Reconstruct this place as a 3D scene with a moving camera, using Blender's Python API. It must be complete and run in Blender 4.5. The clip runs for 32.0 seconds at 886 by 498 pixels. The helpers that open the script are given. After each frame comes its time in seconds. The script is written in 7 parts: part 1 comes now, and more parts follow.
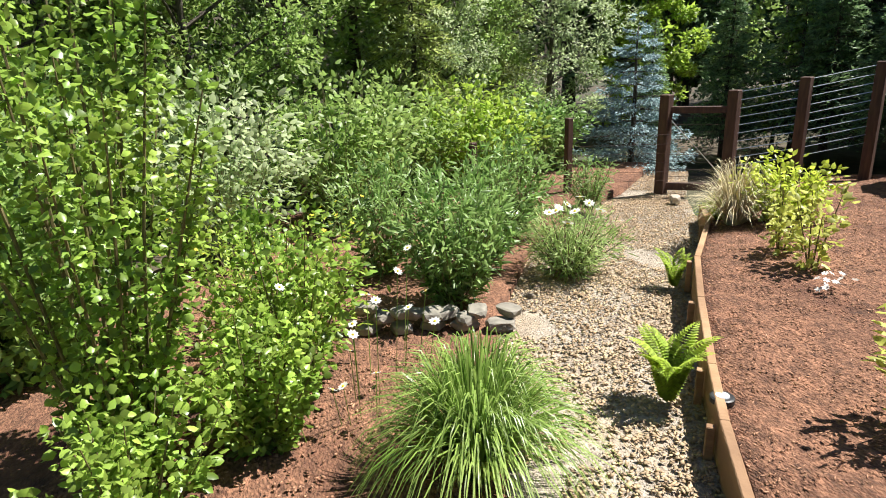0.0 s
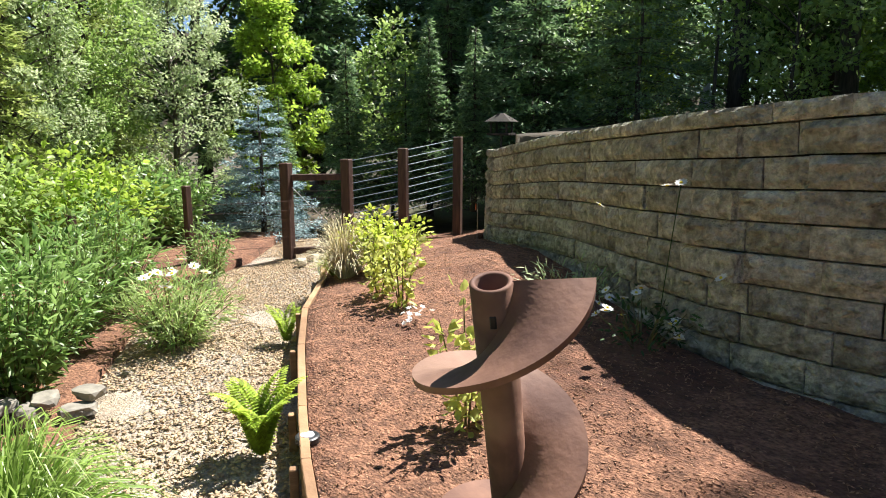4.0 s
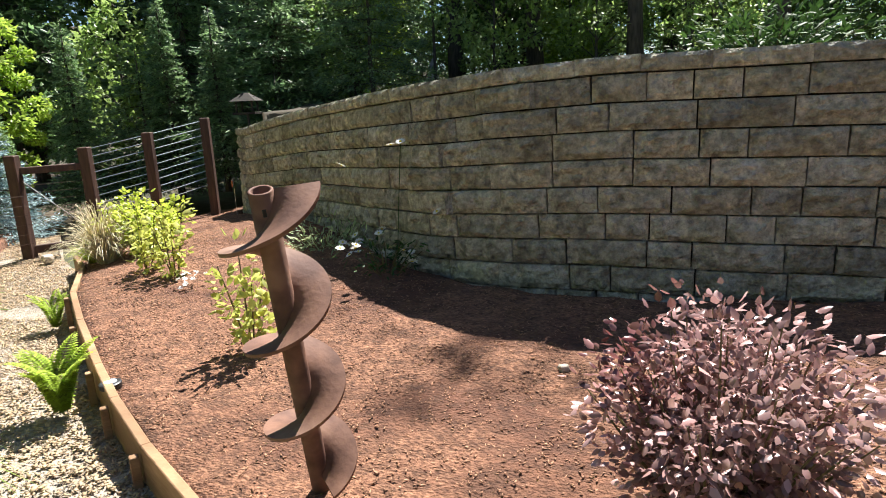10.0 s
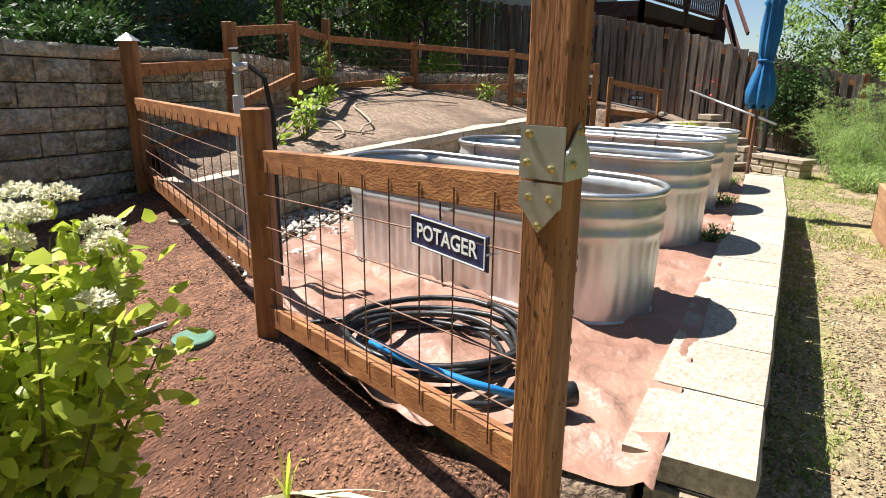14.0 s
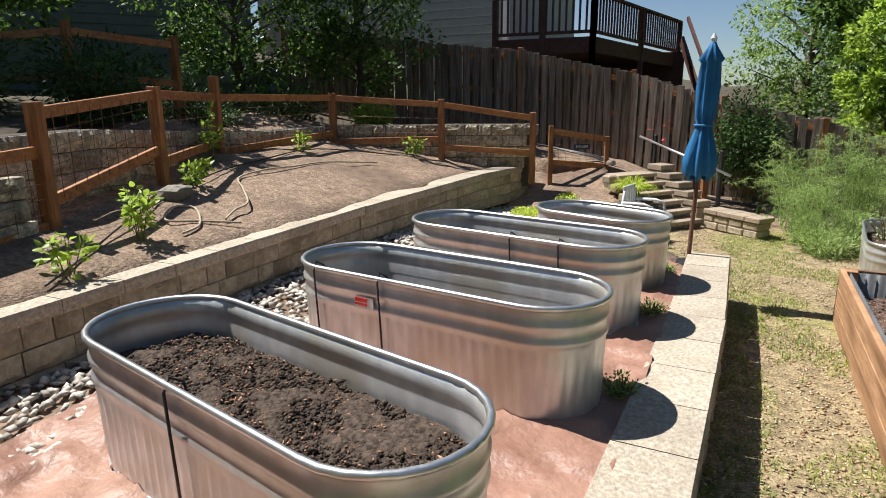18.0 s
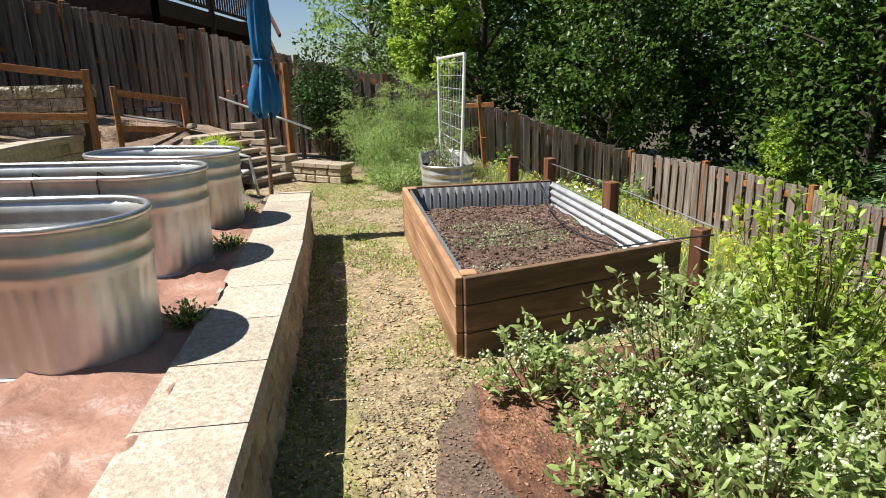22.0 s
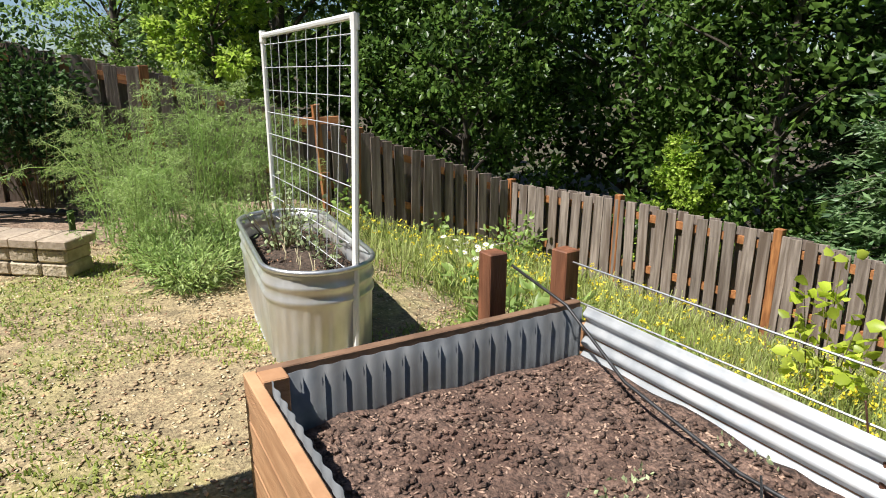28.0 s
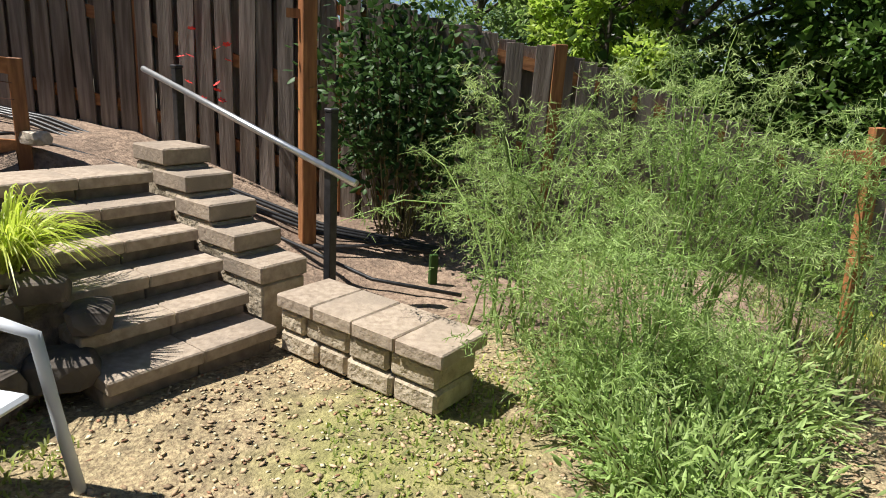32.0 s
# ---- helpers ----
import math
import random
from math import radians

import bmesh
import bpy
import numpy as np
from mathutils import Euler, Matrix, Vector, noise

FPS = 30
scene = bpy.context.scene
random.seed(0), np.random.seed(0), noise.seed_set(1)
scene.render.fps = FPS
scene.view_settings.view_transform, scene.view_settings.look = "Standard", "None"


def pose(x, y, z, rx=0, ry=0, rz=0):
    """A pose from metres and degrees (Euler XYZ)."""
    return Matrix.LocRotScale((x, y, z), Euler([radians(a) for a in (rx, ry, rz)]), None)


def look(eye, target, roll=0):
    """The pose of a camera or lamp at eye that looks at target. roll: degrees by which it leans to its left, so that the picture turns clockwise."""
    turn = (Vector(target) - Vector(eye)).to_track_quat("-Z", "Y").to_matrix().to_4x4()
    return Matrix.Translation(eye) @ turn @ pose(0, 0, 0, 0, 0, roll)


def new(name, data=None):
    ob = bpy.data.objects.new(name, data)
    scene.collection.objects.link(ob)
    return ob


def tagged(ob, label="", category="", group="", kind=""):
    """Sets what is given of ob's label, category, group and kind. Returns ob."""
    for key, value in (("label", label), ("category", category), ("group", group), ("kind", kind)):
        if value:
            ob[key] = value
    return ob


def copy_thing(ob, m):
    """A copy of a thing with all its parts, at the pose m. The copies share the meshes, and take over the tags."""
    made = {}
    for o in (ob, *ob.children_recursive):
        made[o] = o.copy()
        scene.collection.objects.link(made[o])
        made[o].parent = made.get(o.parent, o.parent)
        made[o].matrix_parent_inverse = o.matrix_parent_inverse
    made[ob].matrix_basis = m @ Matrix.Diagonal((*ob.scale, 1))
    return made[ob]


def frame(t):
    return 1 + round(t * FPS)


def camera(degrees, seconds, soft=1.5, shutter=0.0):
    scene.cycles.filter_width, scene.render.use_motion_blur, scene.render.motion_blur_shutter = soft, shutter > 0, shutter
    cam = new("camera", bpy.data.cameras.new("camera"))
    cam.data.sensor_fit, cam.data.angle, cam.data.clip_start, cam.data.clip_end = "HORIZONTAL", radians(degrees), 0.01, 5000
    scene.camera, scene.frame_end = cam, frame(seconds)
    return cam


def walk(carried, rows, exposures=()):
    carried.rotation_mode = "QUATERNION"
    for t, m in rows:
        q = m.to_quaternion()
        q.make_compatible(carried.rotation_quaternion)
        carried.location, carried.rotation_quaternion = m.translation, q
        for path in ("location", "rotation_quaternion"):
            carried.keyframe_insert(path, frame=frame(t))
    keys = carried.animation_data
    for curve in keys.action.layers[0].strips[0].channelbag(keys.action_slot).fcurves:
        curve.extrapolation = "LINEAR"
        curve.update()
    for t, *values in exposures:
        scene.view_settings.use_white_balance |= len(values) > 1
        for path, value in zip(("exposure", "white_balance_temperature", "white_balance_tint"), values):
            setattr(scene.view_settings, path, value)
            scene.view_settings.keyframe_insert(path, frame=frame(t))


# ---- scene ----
cam = camera(70.3, 32.0, soft=1.0)
PATH = [
    (0, (0.338, 0.098, 1.668), (-0.227, -1.723, 1.067), -2.1),
    (0.5, (0.236, 0.067, 1.581), (-0.451, -1.729, 1.033), -1.4),
    (1, (0.137, 0.057, 1.49), (-0.67, -1.703, 0.989), -0.8),
    (1.5, (0.068, 0.057, 1.428), (-0.846, -1.659, 0.96), -0.6),
    (2, (0.048, 0.101, 1.418), (-0.98, -1.556, 0.973), -0.6),
    (2.5, (0.028, 0.126, 1.418), (-1.115, -1.459, 0.99), -0.4),
    (3, (0.025, 0.162, 1.438), (-1.232, -1.337, 1.024), -0.3),
    (3.5, (0.044, 0.217, 1.47), (-1.33, -1.181, 1.075), 0.0),
    (4, (-0.029, 0.241, 1.484), (-1.492, -1.071, 1.111), 0.1),
    (4.5, (-0.054, 0.254, 1.479), (-1.588, -0.981, 1.13), 0.1),
    (6.5, (0.097, 0.078, 1.476), (-1.417, -1.194, 1.176), -0.1),
    (7, (0.173, 0.081, 1.475), (-1.311, -1.226, 1.176), -0.1),
    (7.5, (0.248, 0.074, 1.473), (-1.214, -1.258, 1.176), -0.3),
    (8, (0.322, 0.108, 1.458), (-1.127, -1.239, 1.166), -0.5),
    (8.5, (0.366, 0.206, 1.44), (-1.102, -1.118, 1.135), -0.8),
    (9, (0.384, 0.35, 1.429), (-1.182, -0.84, 1.068), -1.2),
    (9.5, (0.487, 0.547, 1.451), (-1.226, -0.399, 1.038), -1.8),
    (10, (0.587, 0.67, 1.462), (-1.24, -0.004, 1.006), -2.6),
    (10.5, (0.584, 0.596, 1.46), (-1.336, 0.333, 0.964), -2.7),
    (11, (0.658, 0.657, 1.463), (-1.265, 0.811, 0.936), -2.8),
    (11.5, (0.692, 0.653, 1.469), (-1.129, 1.265, 0.916), -2.4),
    (12, (0.758, 0.635, 1.494), (-0.905, 1.586, 0.92), -2.3),
    (12.5, (0.7, 0.758, 1.474), (-0.758, 1.997, 0.891), -2.0),
    (13, (0.72, 0.931, 1.484), (-0.485, 2.419, 0.907), -0.4),
    (13.5, (0.742, 1.144, 1.455), (-0.258, 2.786, 0.904), 0.4),
    (14, (0.772, 1.414, 1.45), (-0.105, 3.125, 0.9), 0.5),
    (14.5, (0.8, 1.68, 1.468), (0.014, 3.436, 0.922), 0.1),
    (15, (0.849, 1.936, 1.5), (0.089, 3.707, 0.966), -0.4),
    (15.5, (0.917, 2.175, 1.562), (0.151, 3.949, 1.045), -0.4),
    (17.5, (0.945, 2.818, 1.85), (0.133, 4.584, 1.38), -0.5),
    (18, (0.97, 2.837, 1.859), (0.135, 4.589, 1.375), -0.5),
    (18.5, (0.986, 2.845, 1.858), (0.123, 4.574, 1.341), -0.4),
    (19, (0.989, 2.822, 1.856), (0.123, 4.539, 1.308), -0.5),
    (19.5, (1.005, 2.755, 1.865), (0.197, 4.49, 1.284), -0.7),
    (20, (1.025, 2.67, 1.865), (0.379, 4.465, 1.265), -1.0),
    (20.5, (1.045, 2.70, 1.812), (0.57, 4.55, 1.22), -1.2),
    (21, (1.097, 2.87, 1.67), (0.818, 4.767, 1.104), -0.7),
    (21.5, (1.182, 3.024, 1.521), (1.171, 4.948, 0.974), -0.8),
    (22, (1.251, 3.068, 1.434), (1.549, 4.97, 0.89), -1.4),
    (22.5, (1.348, 3.045, 1.4), (1.968, 4.863, 0.843), -1.6),
    (23, (1.451, 3.006, 1.415), (2.335, 4.697, 0.817), -2.2),
    (23.5, (1.505, 3.086, 1.456), (2.562, 4.658, 0.815), -2.6),
    (24, (1.5, 3.326, 1.483), (2.636, 4.83, 0.814), -2.8),
    (24.5, (1.48, 3.665, 1.487), (2.647, 5.143, 0.813), -3.0),
    (26.5, (1.457, 5.458, 1.444), (2.658, 6.923, 0.802), -1.7),
    (27, (1.436, 5.839, 1.435), (2.586, 7.354, 0.819), -1.1),
    (27.5, (1.432, 6.325, 1.395), (2.485, 7.927, 0.824), -0.7),
    (28, (1.425, 6.849, 1.347), (2.378, 8.524, 0.813), 0.2),
    (28.5, (1.43, 7.297, 1.308), (2.271, 9.039, 0.801), 0.6),
    (29, (1.478, 7.665, 1.275), (2.207, 9.461, 0.782), 0.8),
    (29.5, (1.497, 8.002, 1.245), (2.155, 9.828, 0.76), 1.1),
    (30, (1.441, 8.34, 1.214), (2.044, 10.188, 0.744), 1.4),
    (30.5, (1.361, 8.684, 1.196), (1.868, 10.563, 0.735), 2.0),
    (31, (1.269, 9.029, 1.209), (1.653, 10.935, 0.739), 2.5),
    (31.5, (1.169, 9.363, 1.224), (1.43, 11.282, 0.723), 3.5),
    (32, (1.09, 9.697, 1.201), (1.204, 11.62, 0.662), 3.6),
]
EXPOSURES = [(0, 1.1), (4.5, 1.38), (9, 1.34), (10, 1.46), (11, 1.78), (12, 1.62), (13, 1.36), (15, 0.92), (18, 0.68), (21, 0.68), (23, 0.92), (25, 0.95), (27, 0.86), (30, 0.74), (32, 0.74)]
walk(cam, [(t, look(eye, target, roll)) for t, eye, target, roll in PATH], EXPOSURES)

# ---- light ----
SUN_DIR = Vector((-0.60, 0.02, 1.0)).normalized()
world = bpy.data.worlds.new("sky")
scene.world = world
world.use_nodes = True
wn = world.node_tree
sky = wn.nodes.new("ShaderNodeTexSky")
sky.sky_type = "NISHITA"
sky.sun_disc = False
sky.sun_elevation = math.asin(SUN_DIR.z)
sky.sun_rotation = math.atan2(SUN_DIR.x, SUN_DIR.y)
sky.air_density, sky.dust_density, sky.ozone_density = 0.8, 0.3, 3.0
wn.nodes["Background"].inputs["Strength"].default_value = 0.056
wn.links.new(sky.outputs[0], wn.nodes["Background"].inputs["Color"])
sun_data = bpy.data.lights.new("sun", "SUN")
sun_data.energy, sun_data.angle, sun_data.color = 5.0, radians(0.55), (1.0, 0.965, 0.915)
sun = new("sun", sun_data)
sun.matrix_world = look(SUN_DIR * 30, (0, 0, 0))

# ---- materials ----
rng = np.random.default_rng(7)


def mat(name, c1, c2, scale=8.0, rough=0.8, bump=0.3, bscale=None, metal=0.0, rnd=0.0, island=0.0, c3=None, big=0.7,
        leaf=0.0, stretch=None, detail=6.0, contrast=(0.35, 0.65), spec=0.5, dist=0.01, mid=0.0, amt=0.4):
    """Two colours mixed by fine noise, a third one by large stains, relief from a finer noise."""
    m = bpy.data.materials.new(name)
    m.use_nodes = True
    nt = m.node_tree
    n, l = nt.nodes, nt.links
    b = n["Principled BSDF"]
    tc = n.new("ShaderNodeTexCoord")
    src = tc.outputs["Object"]
    if stretch:
        mp = n.new("ShaderNodeMapping")
        mp.inputs["Scale"].default_value = stretch
        l.new(src, mp.inputs["Vector"])
        src = mp.outputs["Vector"]
    if rnd:
        oi = n.new("ShaderNodeObjectInfo")
        add = n.new("ShaderNodeVectorMath")
        add.operation = "ADD"
        mul = n.new("ShaderNodeVectorMath")
        mul.operation = "SCALE"
        mul.inputs[0].default_value = (37.0, 19.0, 53.0)
        l.new(oi.outputs["Random"], mul.inputs["Scale"])
        l.new(src, add.inputs[0])
        l.new(mul.outputs[0], add.inputs[1])
        src = add.outputs[0]
    t1 = n.new("ShaderNodeTexNoise")
    t1.inputs["Scale"].default_value = scale
    t1.inputs["Detail"].default_value = detail
    l.new(src, t1.inputs["Vector"])
    r1 = n.new("ShaderNodeMapRange")
    r1.inputs["From Min"].default_value, r1.inputs["From Max"].default_value = contrast
    l.new(t1.outputs["Fac"], r1.inputs["Value"])
    mx = n.new("ShaderNodeMix")
    mx.data_type = "RGBA"
    mx.inputs["A"].default_value, mx.inputs["B"].default_value = (*c1, 1), (*c2, 1)
    l.new(r1.outputs[0], mx.inputs["Factor"])
    col = mx.outputs["Result"]
    if c3:
        t2 = n.new("ShaderNodeTexNoise")
        t2.inputs["Scale"].default_value = big
        t2.inputs["Detail"].default_value = 5.0
        l.new(src, t2.inputs["Vector"])
        r2 = n.new("ShaderNodeMapRange")
        r2.inputs["From Min"].default_value, r2.inputs["From Max"].default_value = 0.48, 0.68
        l.new(t2.outputs["Fac"], r2.inputs["Value"])
        mx2 = n.new("ShaderNodeMix")
        mx2.data_type = "RGBA"
        mx2.inputs["B"].default_value = (*c3, 1)
        l.new(r2.outputs[0], mx2.inputs["Factor"])
        l.new(col, mx2.inputs["A"])
        col = mx2.outputs["Result"]
    if mid:
        t4 = n.new("ShaderNodeTexNoise")
        t4.inputs["Scale"].default_value = mid
        t4.inputs["Detail"].default_value = 10.0
        t4.inputs["Roughness"].default_value = 0.7
        l.new(src, t4.inputs["Vector"])
        r4 = n.new("ShaderNodeMapRange")
        r4.inputs["From Min"].default_value, r4.inputs["From Max"].default_value = 0.32, 0.68
        r4.inputs["To Min"].default_value, r4.inputs["To Max"].default_value = 1 - amt, 1 + amt
        l.new(t4.outputs["Fac"], r4.inputs["Value"])
        h4 = n.new("ShaderNodeHueSaturation")
        l.new(r4.outputs[0], h4.inputs["Value"])
        l.new(col, h4.inputs["Color"])
        col = h4.outputs["Color"]
    if rnd or island:
        hv = n.new("ShaderNodeHueSaturation")
        mr = n.new("ShaderNodeMapRange")
        amt = max(rnd, island)
        mr.inputs["To Min"].default_value, mr.inputs["To Max"].default_value = 1 - amt, 1 + amt
        if rnd:
            l.new(oi.outputs["Random"], mr.inputs["Value"])
        else:
            ge = n.new("ShaderNodeNewGeometry")
            l.new(ge.outputs["Random Per Island"], mr.inputs["Value"])
        l.new(mr.outputs[0], hv.inputs["Value"])
        l.new(col, hv.inputs["Color"])
        col = hv.outputs["Color"]
    l.new(col, b.inputs["Base Color"])
    b.inputs["Roughness"].default_value = rough
    b.inputs["Metallic"].default_value = metal
    b.inputs["Specular IOR Level"].default_value = spec
    if bump:
        t3 = n.new("ShaderNodeTexNoise")
        t3.inputs["Scale"].default_value = bscale or scale * 3
        t3.inputs["Detail"].default_value = 8.0
        l.new(src, t3.inputs["Vector"])
        bp = n.new("ShaderNodeBump")
        bp.inputs["Strength"].default_value = bump
        bp.inputs["Distance"].default_value = dist
        l.new(t3.outputs["Fac"], bp.inputs["Height"])
        l.new(bp.outputs[0], b.inputs["Normal"])
    if leaf:
        tr = n.new("ShaderNodeBsdfTranslucent")
        ms = n.new("ShaderNodeMixShader")
        ms.inputs[0].default_value = leaf
        l.new(col, tr.inputs["Color"])
        l.new(b.outputs[0], ms.inputs[1])
        l.new(tr.outputs[0], ms.inputs[2])
        l.new(ms.outputs[0], n["Material Output"].inputs["Surface"])
    return m


def leafmat(name, c1, c2, rough=0.45, leaf=0.45, island=0.4, spec=0.5):
    return mat(name, c1, c2, 1.6, rough, 0, island=island, leaf=leaf, spec=spec, detail=3.0)


M_MULCH = mat("bark_mulch", (0.105, 0.045, 0.025), (0.30, 0.148, 0.085), 75, 0.95, 1.0, 90, c3=(0.11, 0.046, 0.026), big=1.6, dist=0.022, mid=16, amt=0.55, stretch=(1, 0.6, 1))
M_CHIP = mat("bark_chips", (0.22, 0.10, 0.052), (0.46, 0.25, 0.15), 30, 0.9, 0.4, island=0.35)
M_GRAVEL = mat("gravel_and_leaf_litter", (0.29, 0.24, 0.18), (0.48, 0.41, 0.33), 70, 0.9, 1.0, 65, c3=(0.40, 0.29, 0.18), big=1.1, dist=0.02, mid=9, amt=0.25)
M_STONE = mat("crushed_stone", (0.31, 0.26, 0.20), (0.50, 0.43, 0.345), 30, 0.85, 0.4, island=0.18)
M_ROCK = mat("river_rock", (0.36, 0.325, 0.28), (0.60, 0.55, 0.48), 30, 0.75, 0.3, island=0.35)
M_LAWN = mat("mossy_thin_lawn", (0.19, 0.138, 0.078), (0.40, 0.318, 0.18), 60, 0.95, 0.9, 80, c3=(0.25, 0.245, 0.078), big=1.0, dist=0.016, mid=11, amt=0.5)
M_SOIL = mat("dry_garden_soil", (0.19, 0.128, 0.088), (0.34, 0.245, 0.172), 30, 0.95, 1.0, 40, c3=(0.17, 0.115, 0.08), big=1.0, dist=0.02, mid=9, amt=0.4)
M_POTSOIL = mat("dark_potting_soil", (0.030, 0.020, 0.014), (0.115, 0.078, 0.056), 45, 0.95, 1.0, 40, c3=(0.06, 0.04, 0.028), big=2.0, dist=0.03)
M_FOREST = mat("forest_floor", (0.05, 0.04, 0.024), (0.10, 0.075, 0.048), 6, 0.95, 0.6, 20, c3=(0.04, 0.06, 0.02), big=0.5)
M_BLOCK = mat("split_face_concrete", (0.27, 0.245, 0.185), (0.58, 0.53, 0.405), 15, 0.92, 1.0, 34, rnd=0.26, c3=(0.52, 0.50, 0.43), big=4.5, dist=0.06, mid=24, amt=0.42)
M_CAP = mat("buff_concrete_cap", (0.38, 0.32, 0.245), (0.53, 0.465, 0.37), 45, 0.9, 0.7, 70, rnd=0.12, mid=50, amt=0.3, c3=(0.38, 0.32, 0.25), big=3.0)
M_BLOCK2 = mat("buff_concrete_block", (0.36, 0.29, 0.20), (0.50, 0.42, 0.31), 20, 0.92, 1.0, 30, rnd=0.15, c3=(0.26, 0.21, 0.14), big=3.0, dist=0.02)
M_PAVER = mat("grey_brown_paver", (0.29, 0.225, 0.165), (0.41, 0.33, 0.25), 30, 0.9, 0.6, 50, rnd=0.12, c3=(0.26, 0.21, 0.16), big=3.0)
M_CEDAR = mat("stained_cedar", (0.20, 0.076, 0.026), (0.40, 0.175, 0.063), 9, 0.6, 0.35, 40, rnd=0.12, stretch=(4, 4, 0.5), c3=(0.22, 0.085, 0.03), big=3.0)
M_CEDARX = mat("stained_cedar_rail", (0.27, 0.105, 0.036), (0.43, 0.19, 0.07), 9, 0.6, 0.35, 40, rnd=0.12, stretch=(0.5, 4, 4), c3=(0.22, 0.085, 0.03), big=3.0)
M_DARKPOST = mat("dark_brown_post", (0.055, 0.026, 0.018), (0.10, 0.05, 0.032), 9, 0.7, 0.3, 40, stretch=(4, 4, 0.5))
M_FENCE = mat("weathered_fence_board", (0.135, 0.108, 0.088), (0.28, 0.232, 0.198), 7, 0.9, 0.5, 40, rnd=0.25, stretch=(5, 5, 0.35), c3=(0.11, 0.08, 0.06), big=2.5)
M_BEDWOOD = mat("raised_bed_board", (0.34, 0.175, 0.085), (0.50, 0.29, 0.155), 8, 0.75, 0.4, 40, rnd=0.15, stretch=(0.6, 0.6, 5), c3=(0.22, 0.11, 0.05), big=2.0)
M_TIMBER = mat("edging_board", (0.30, 0.17, 0.085), (0.42, 0.26, 0.14), 8, 0.8, 0.5, 40, stretch=(0.8, 0.8, 5), c3=(0.20, 0.11, 0.055), big=1.5)
M_GALV = mat("galvanised_steel", (0.54, 0.56, 0.58), (0.70, 0.71, 0.72), 14, 0.36, 0.12, 30, metal=0.58, c3=(0.52, 0.49, 0.43), big=2.6, stretch=(1, 1, 0.45))
M_ZINC = mat("bright_zinc", (0.60, 0.61, 0.62), (0.72, 0.73, 0.73), 20, 0.35, 0.1, metal=0.9)
M_RUST = mat("rusted_steel", (0.10, 0.045, 0.03), (0.22, 0.11, 0.07), 10, 0.75, 0.15, 60, metal=0.1, c3=(0.27, 0.17, 0.12), big=2.5)
M_CLOTH = mat("brown_weed_cloth", (0.26, 0.135, 0.095), (0.36, 0.20, 0.145), 3, 0.5, 1.0, 4.5, c3=(0.39, 0.235, 0.17), big=1.5, dist=0.06)
M_BLACK = mat("black_rubber", (0.012, 0.012, 0.013), (0.03, 0.03, 0.032), 30, 0.45, 0.1)
M_BLUEHOSE = mat("blue_plastic", (0.02, 0.22, 0.55), (0.03, 0.28, 0.62), 10, 0.4, 0)
M_BLUE = mat("blue_umbrella_fabric", (0.008, 0.12, 0.30), (0.012, 0.16, 0.37), 6, 0.75, 0.2, 60)
M_WHITE = mat("white_pvc", (0.74, 0.74, 0.72), (0.82, 0.82, 0.80), 6, 0.4, 0)
M_CHAIR = mat("white_resin", (0.55, 0.58, 0.62), (0.68, 0.70, 0.72), 4, 0.5, 0.05)
M_NAVY = mat("navy_enamel", (0.014, 0.018, 0.075), (0.02, 0.025, 0.09), 10, 0.35, 0)
M_BARK = mat("tree_bark", (0.045, 0.036, 0.028), (0.11, 0.09, 0.07), 10, 0.9, 0.8, 20, stretch=(3, 3, 0.5))
M_TWIG = mat("green_brown_stem", (0.10, 0.085, 0.035), (0.18, 0.15, 0.06), 20, 0.7, 0)
M_DRY = mat("dry_straw_leaf", (0.55, 0.47, 0.28), (0.68, 0.60, 0.40), 8, 0.7, 0, island=0.2)
M_SIDING = mat("pale_house_siding", (0.42, 0.43, 0.42), (0.47, 0.48, 0.46), 4, 0.7, 0.1)
M_SIDINGG = mat("grey_green_siding", (0.15, 0.175, 0.165), (0.18, 0.205, 0.195), 4, 0.7, 0.1)
M_DECK = mat("dark_red_deck", (0.065, 0.024, 0.018), (0.10, 0.04, 0.03), 8, 0.7, 0.2)
M_PETAL = mat("white_petal", (0.80, 0.80, 0.76), (0.86, 0.86, 0.80), 20, 0.6, 0, leaf=0.3)
M_YELLOW = mat("yellow_petal", (0.80, 0.64, 0.03), (0.86, 0.74, 0.08), 20, 0.6, 0, leaf=0.3)
M_RED = mat("red_petal", (0.65, 0.02, 0.02), (0.75, 0.04, 0.03), 20, 0.6, 0)
L_FOREST = leafmat("dark_forest_leaf", (0.05, 0.105, 0.022), (0.135, 0.225, 0.045), 0.36, leaf=0.52, island=0.65, spec=0.35)
L_CONIFER = leafmat("conifer_needles", (0.115, 0.21, 0.095), (0.26, 0.38, 0.165), 0.42, leaf=0.45, island=0.5)
L_LIME = leafmat("sunlit_lime_leaf", (0.29, 0.43, 0.055), (0.45, 0.58, 0.10), leaf=0.5)
L_MID = leafmat("mid_green_leaf", (0.22, 0.34, 0.08), (0.36, 0.48, 0.15), leaf=0.5)
L_GREY = leafmat("grey_green_leaf", (0.36, 0.46, 0.22), (0.55, 0.62, 0.36), leaf=0.5)
L_SPRUCE = leafmat("blue_spruce_needles", (0.15, 0.25, 0.26), (0.42, 0.55, 0.57), 0.6, leaf=0.1, island=0.5)
L_GRASS = leafmat("green_grass_blade", (0.20, 0.32, 0.06), (0.36, 0.48, 0.13), 0.35)
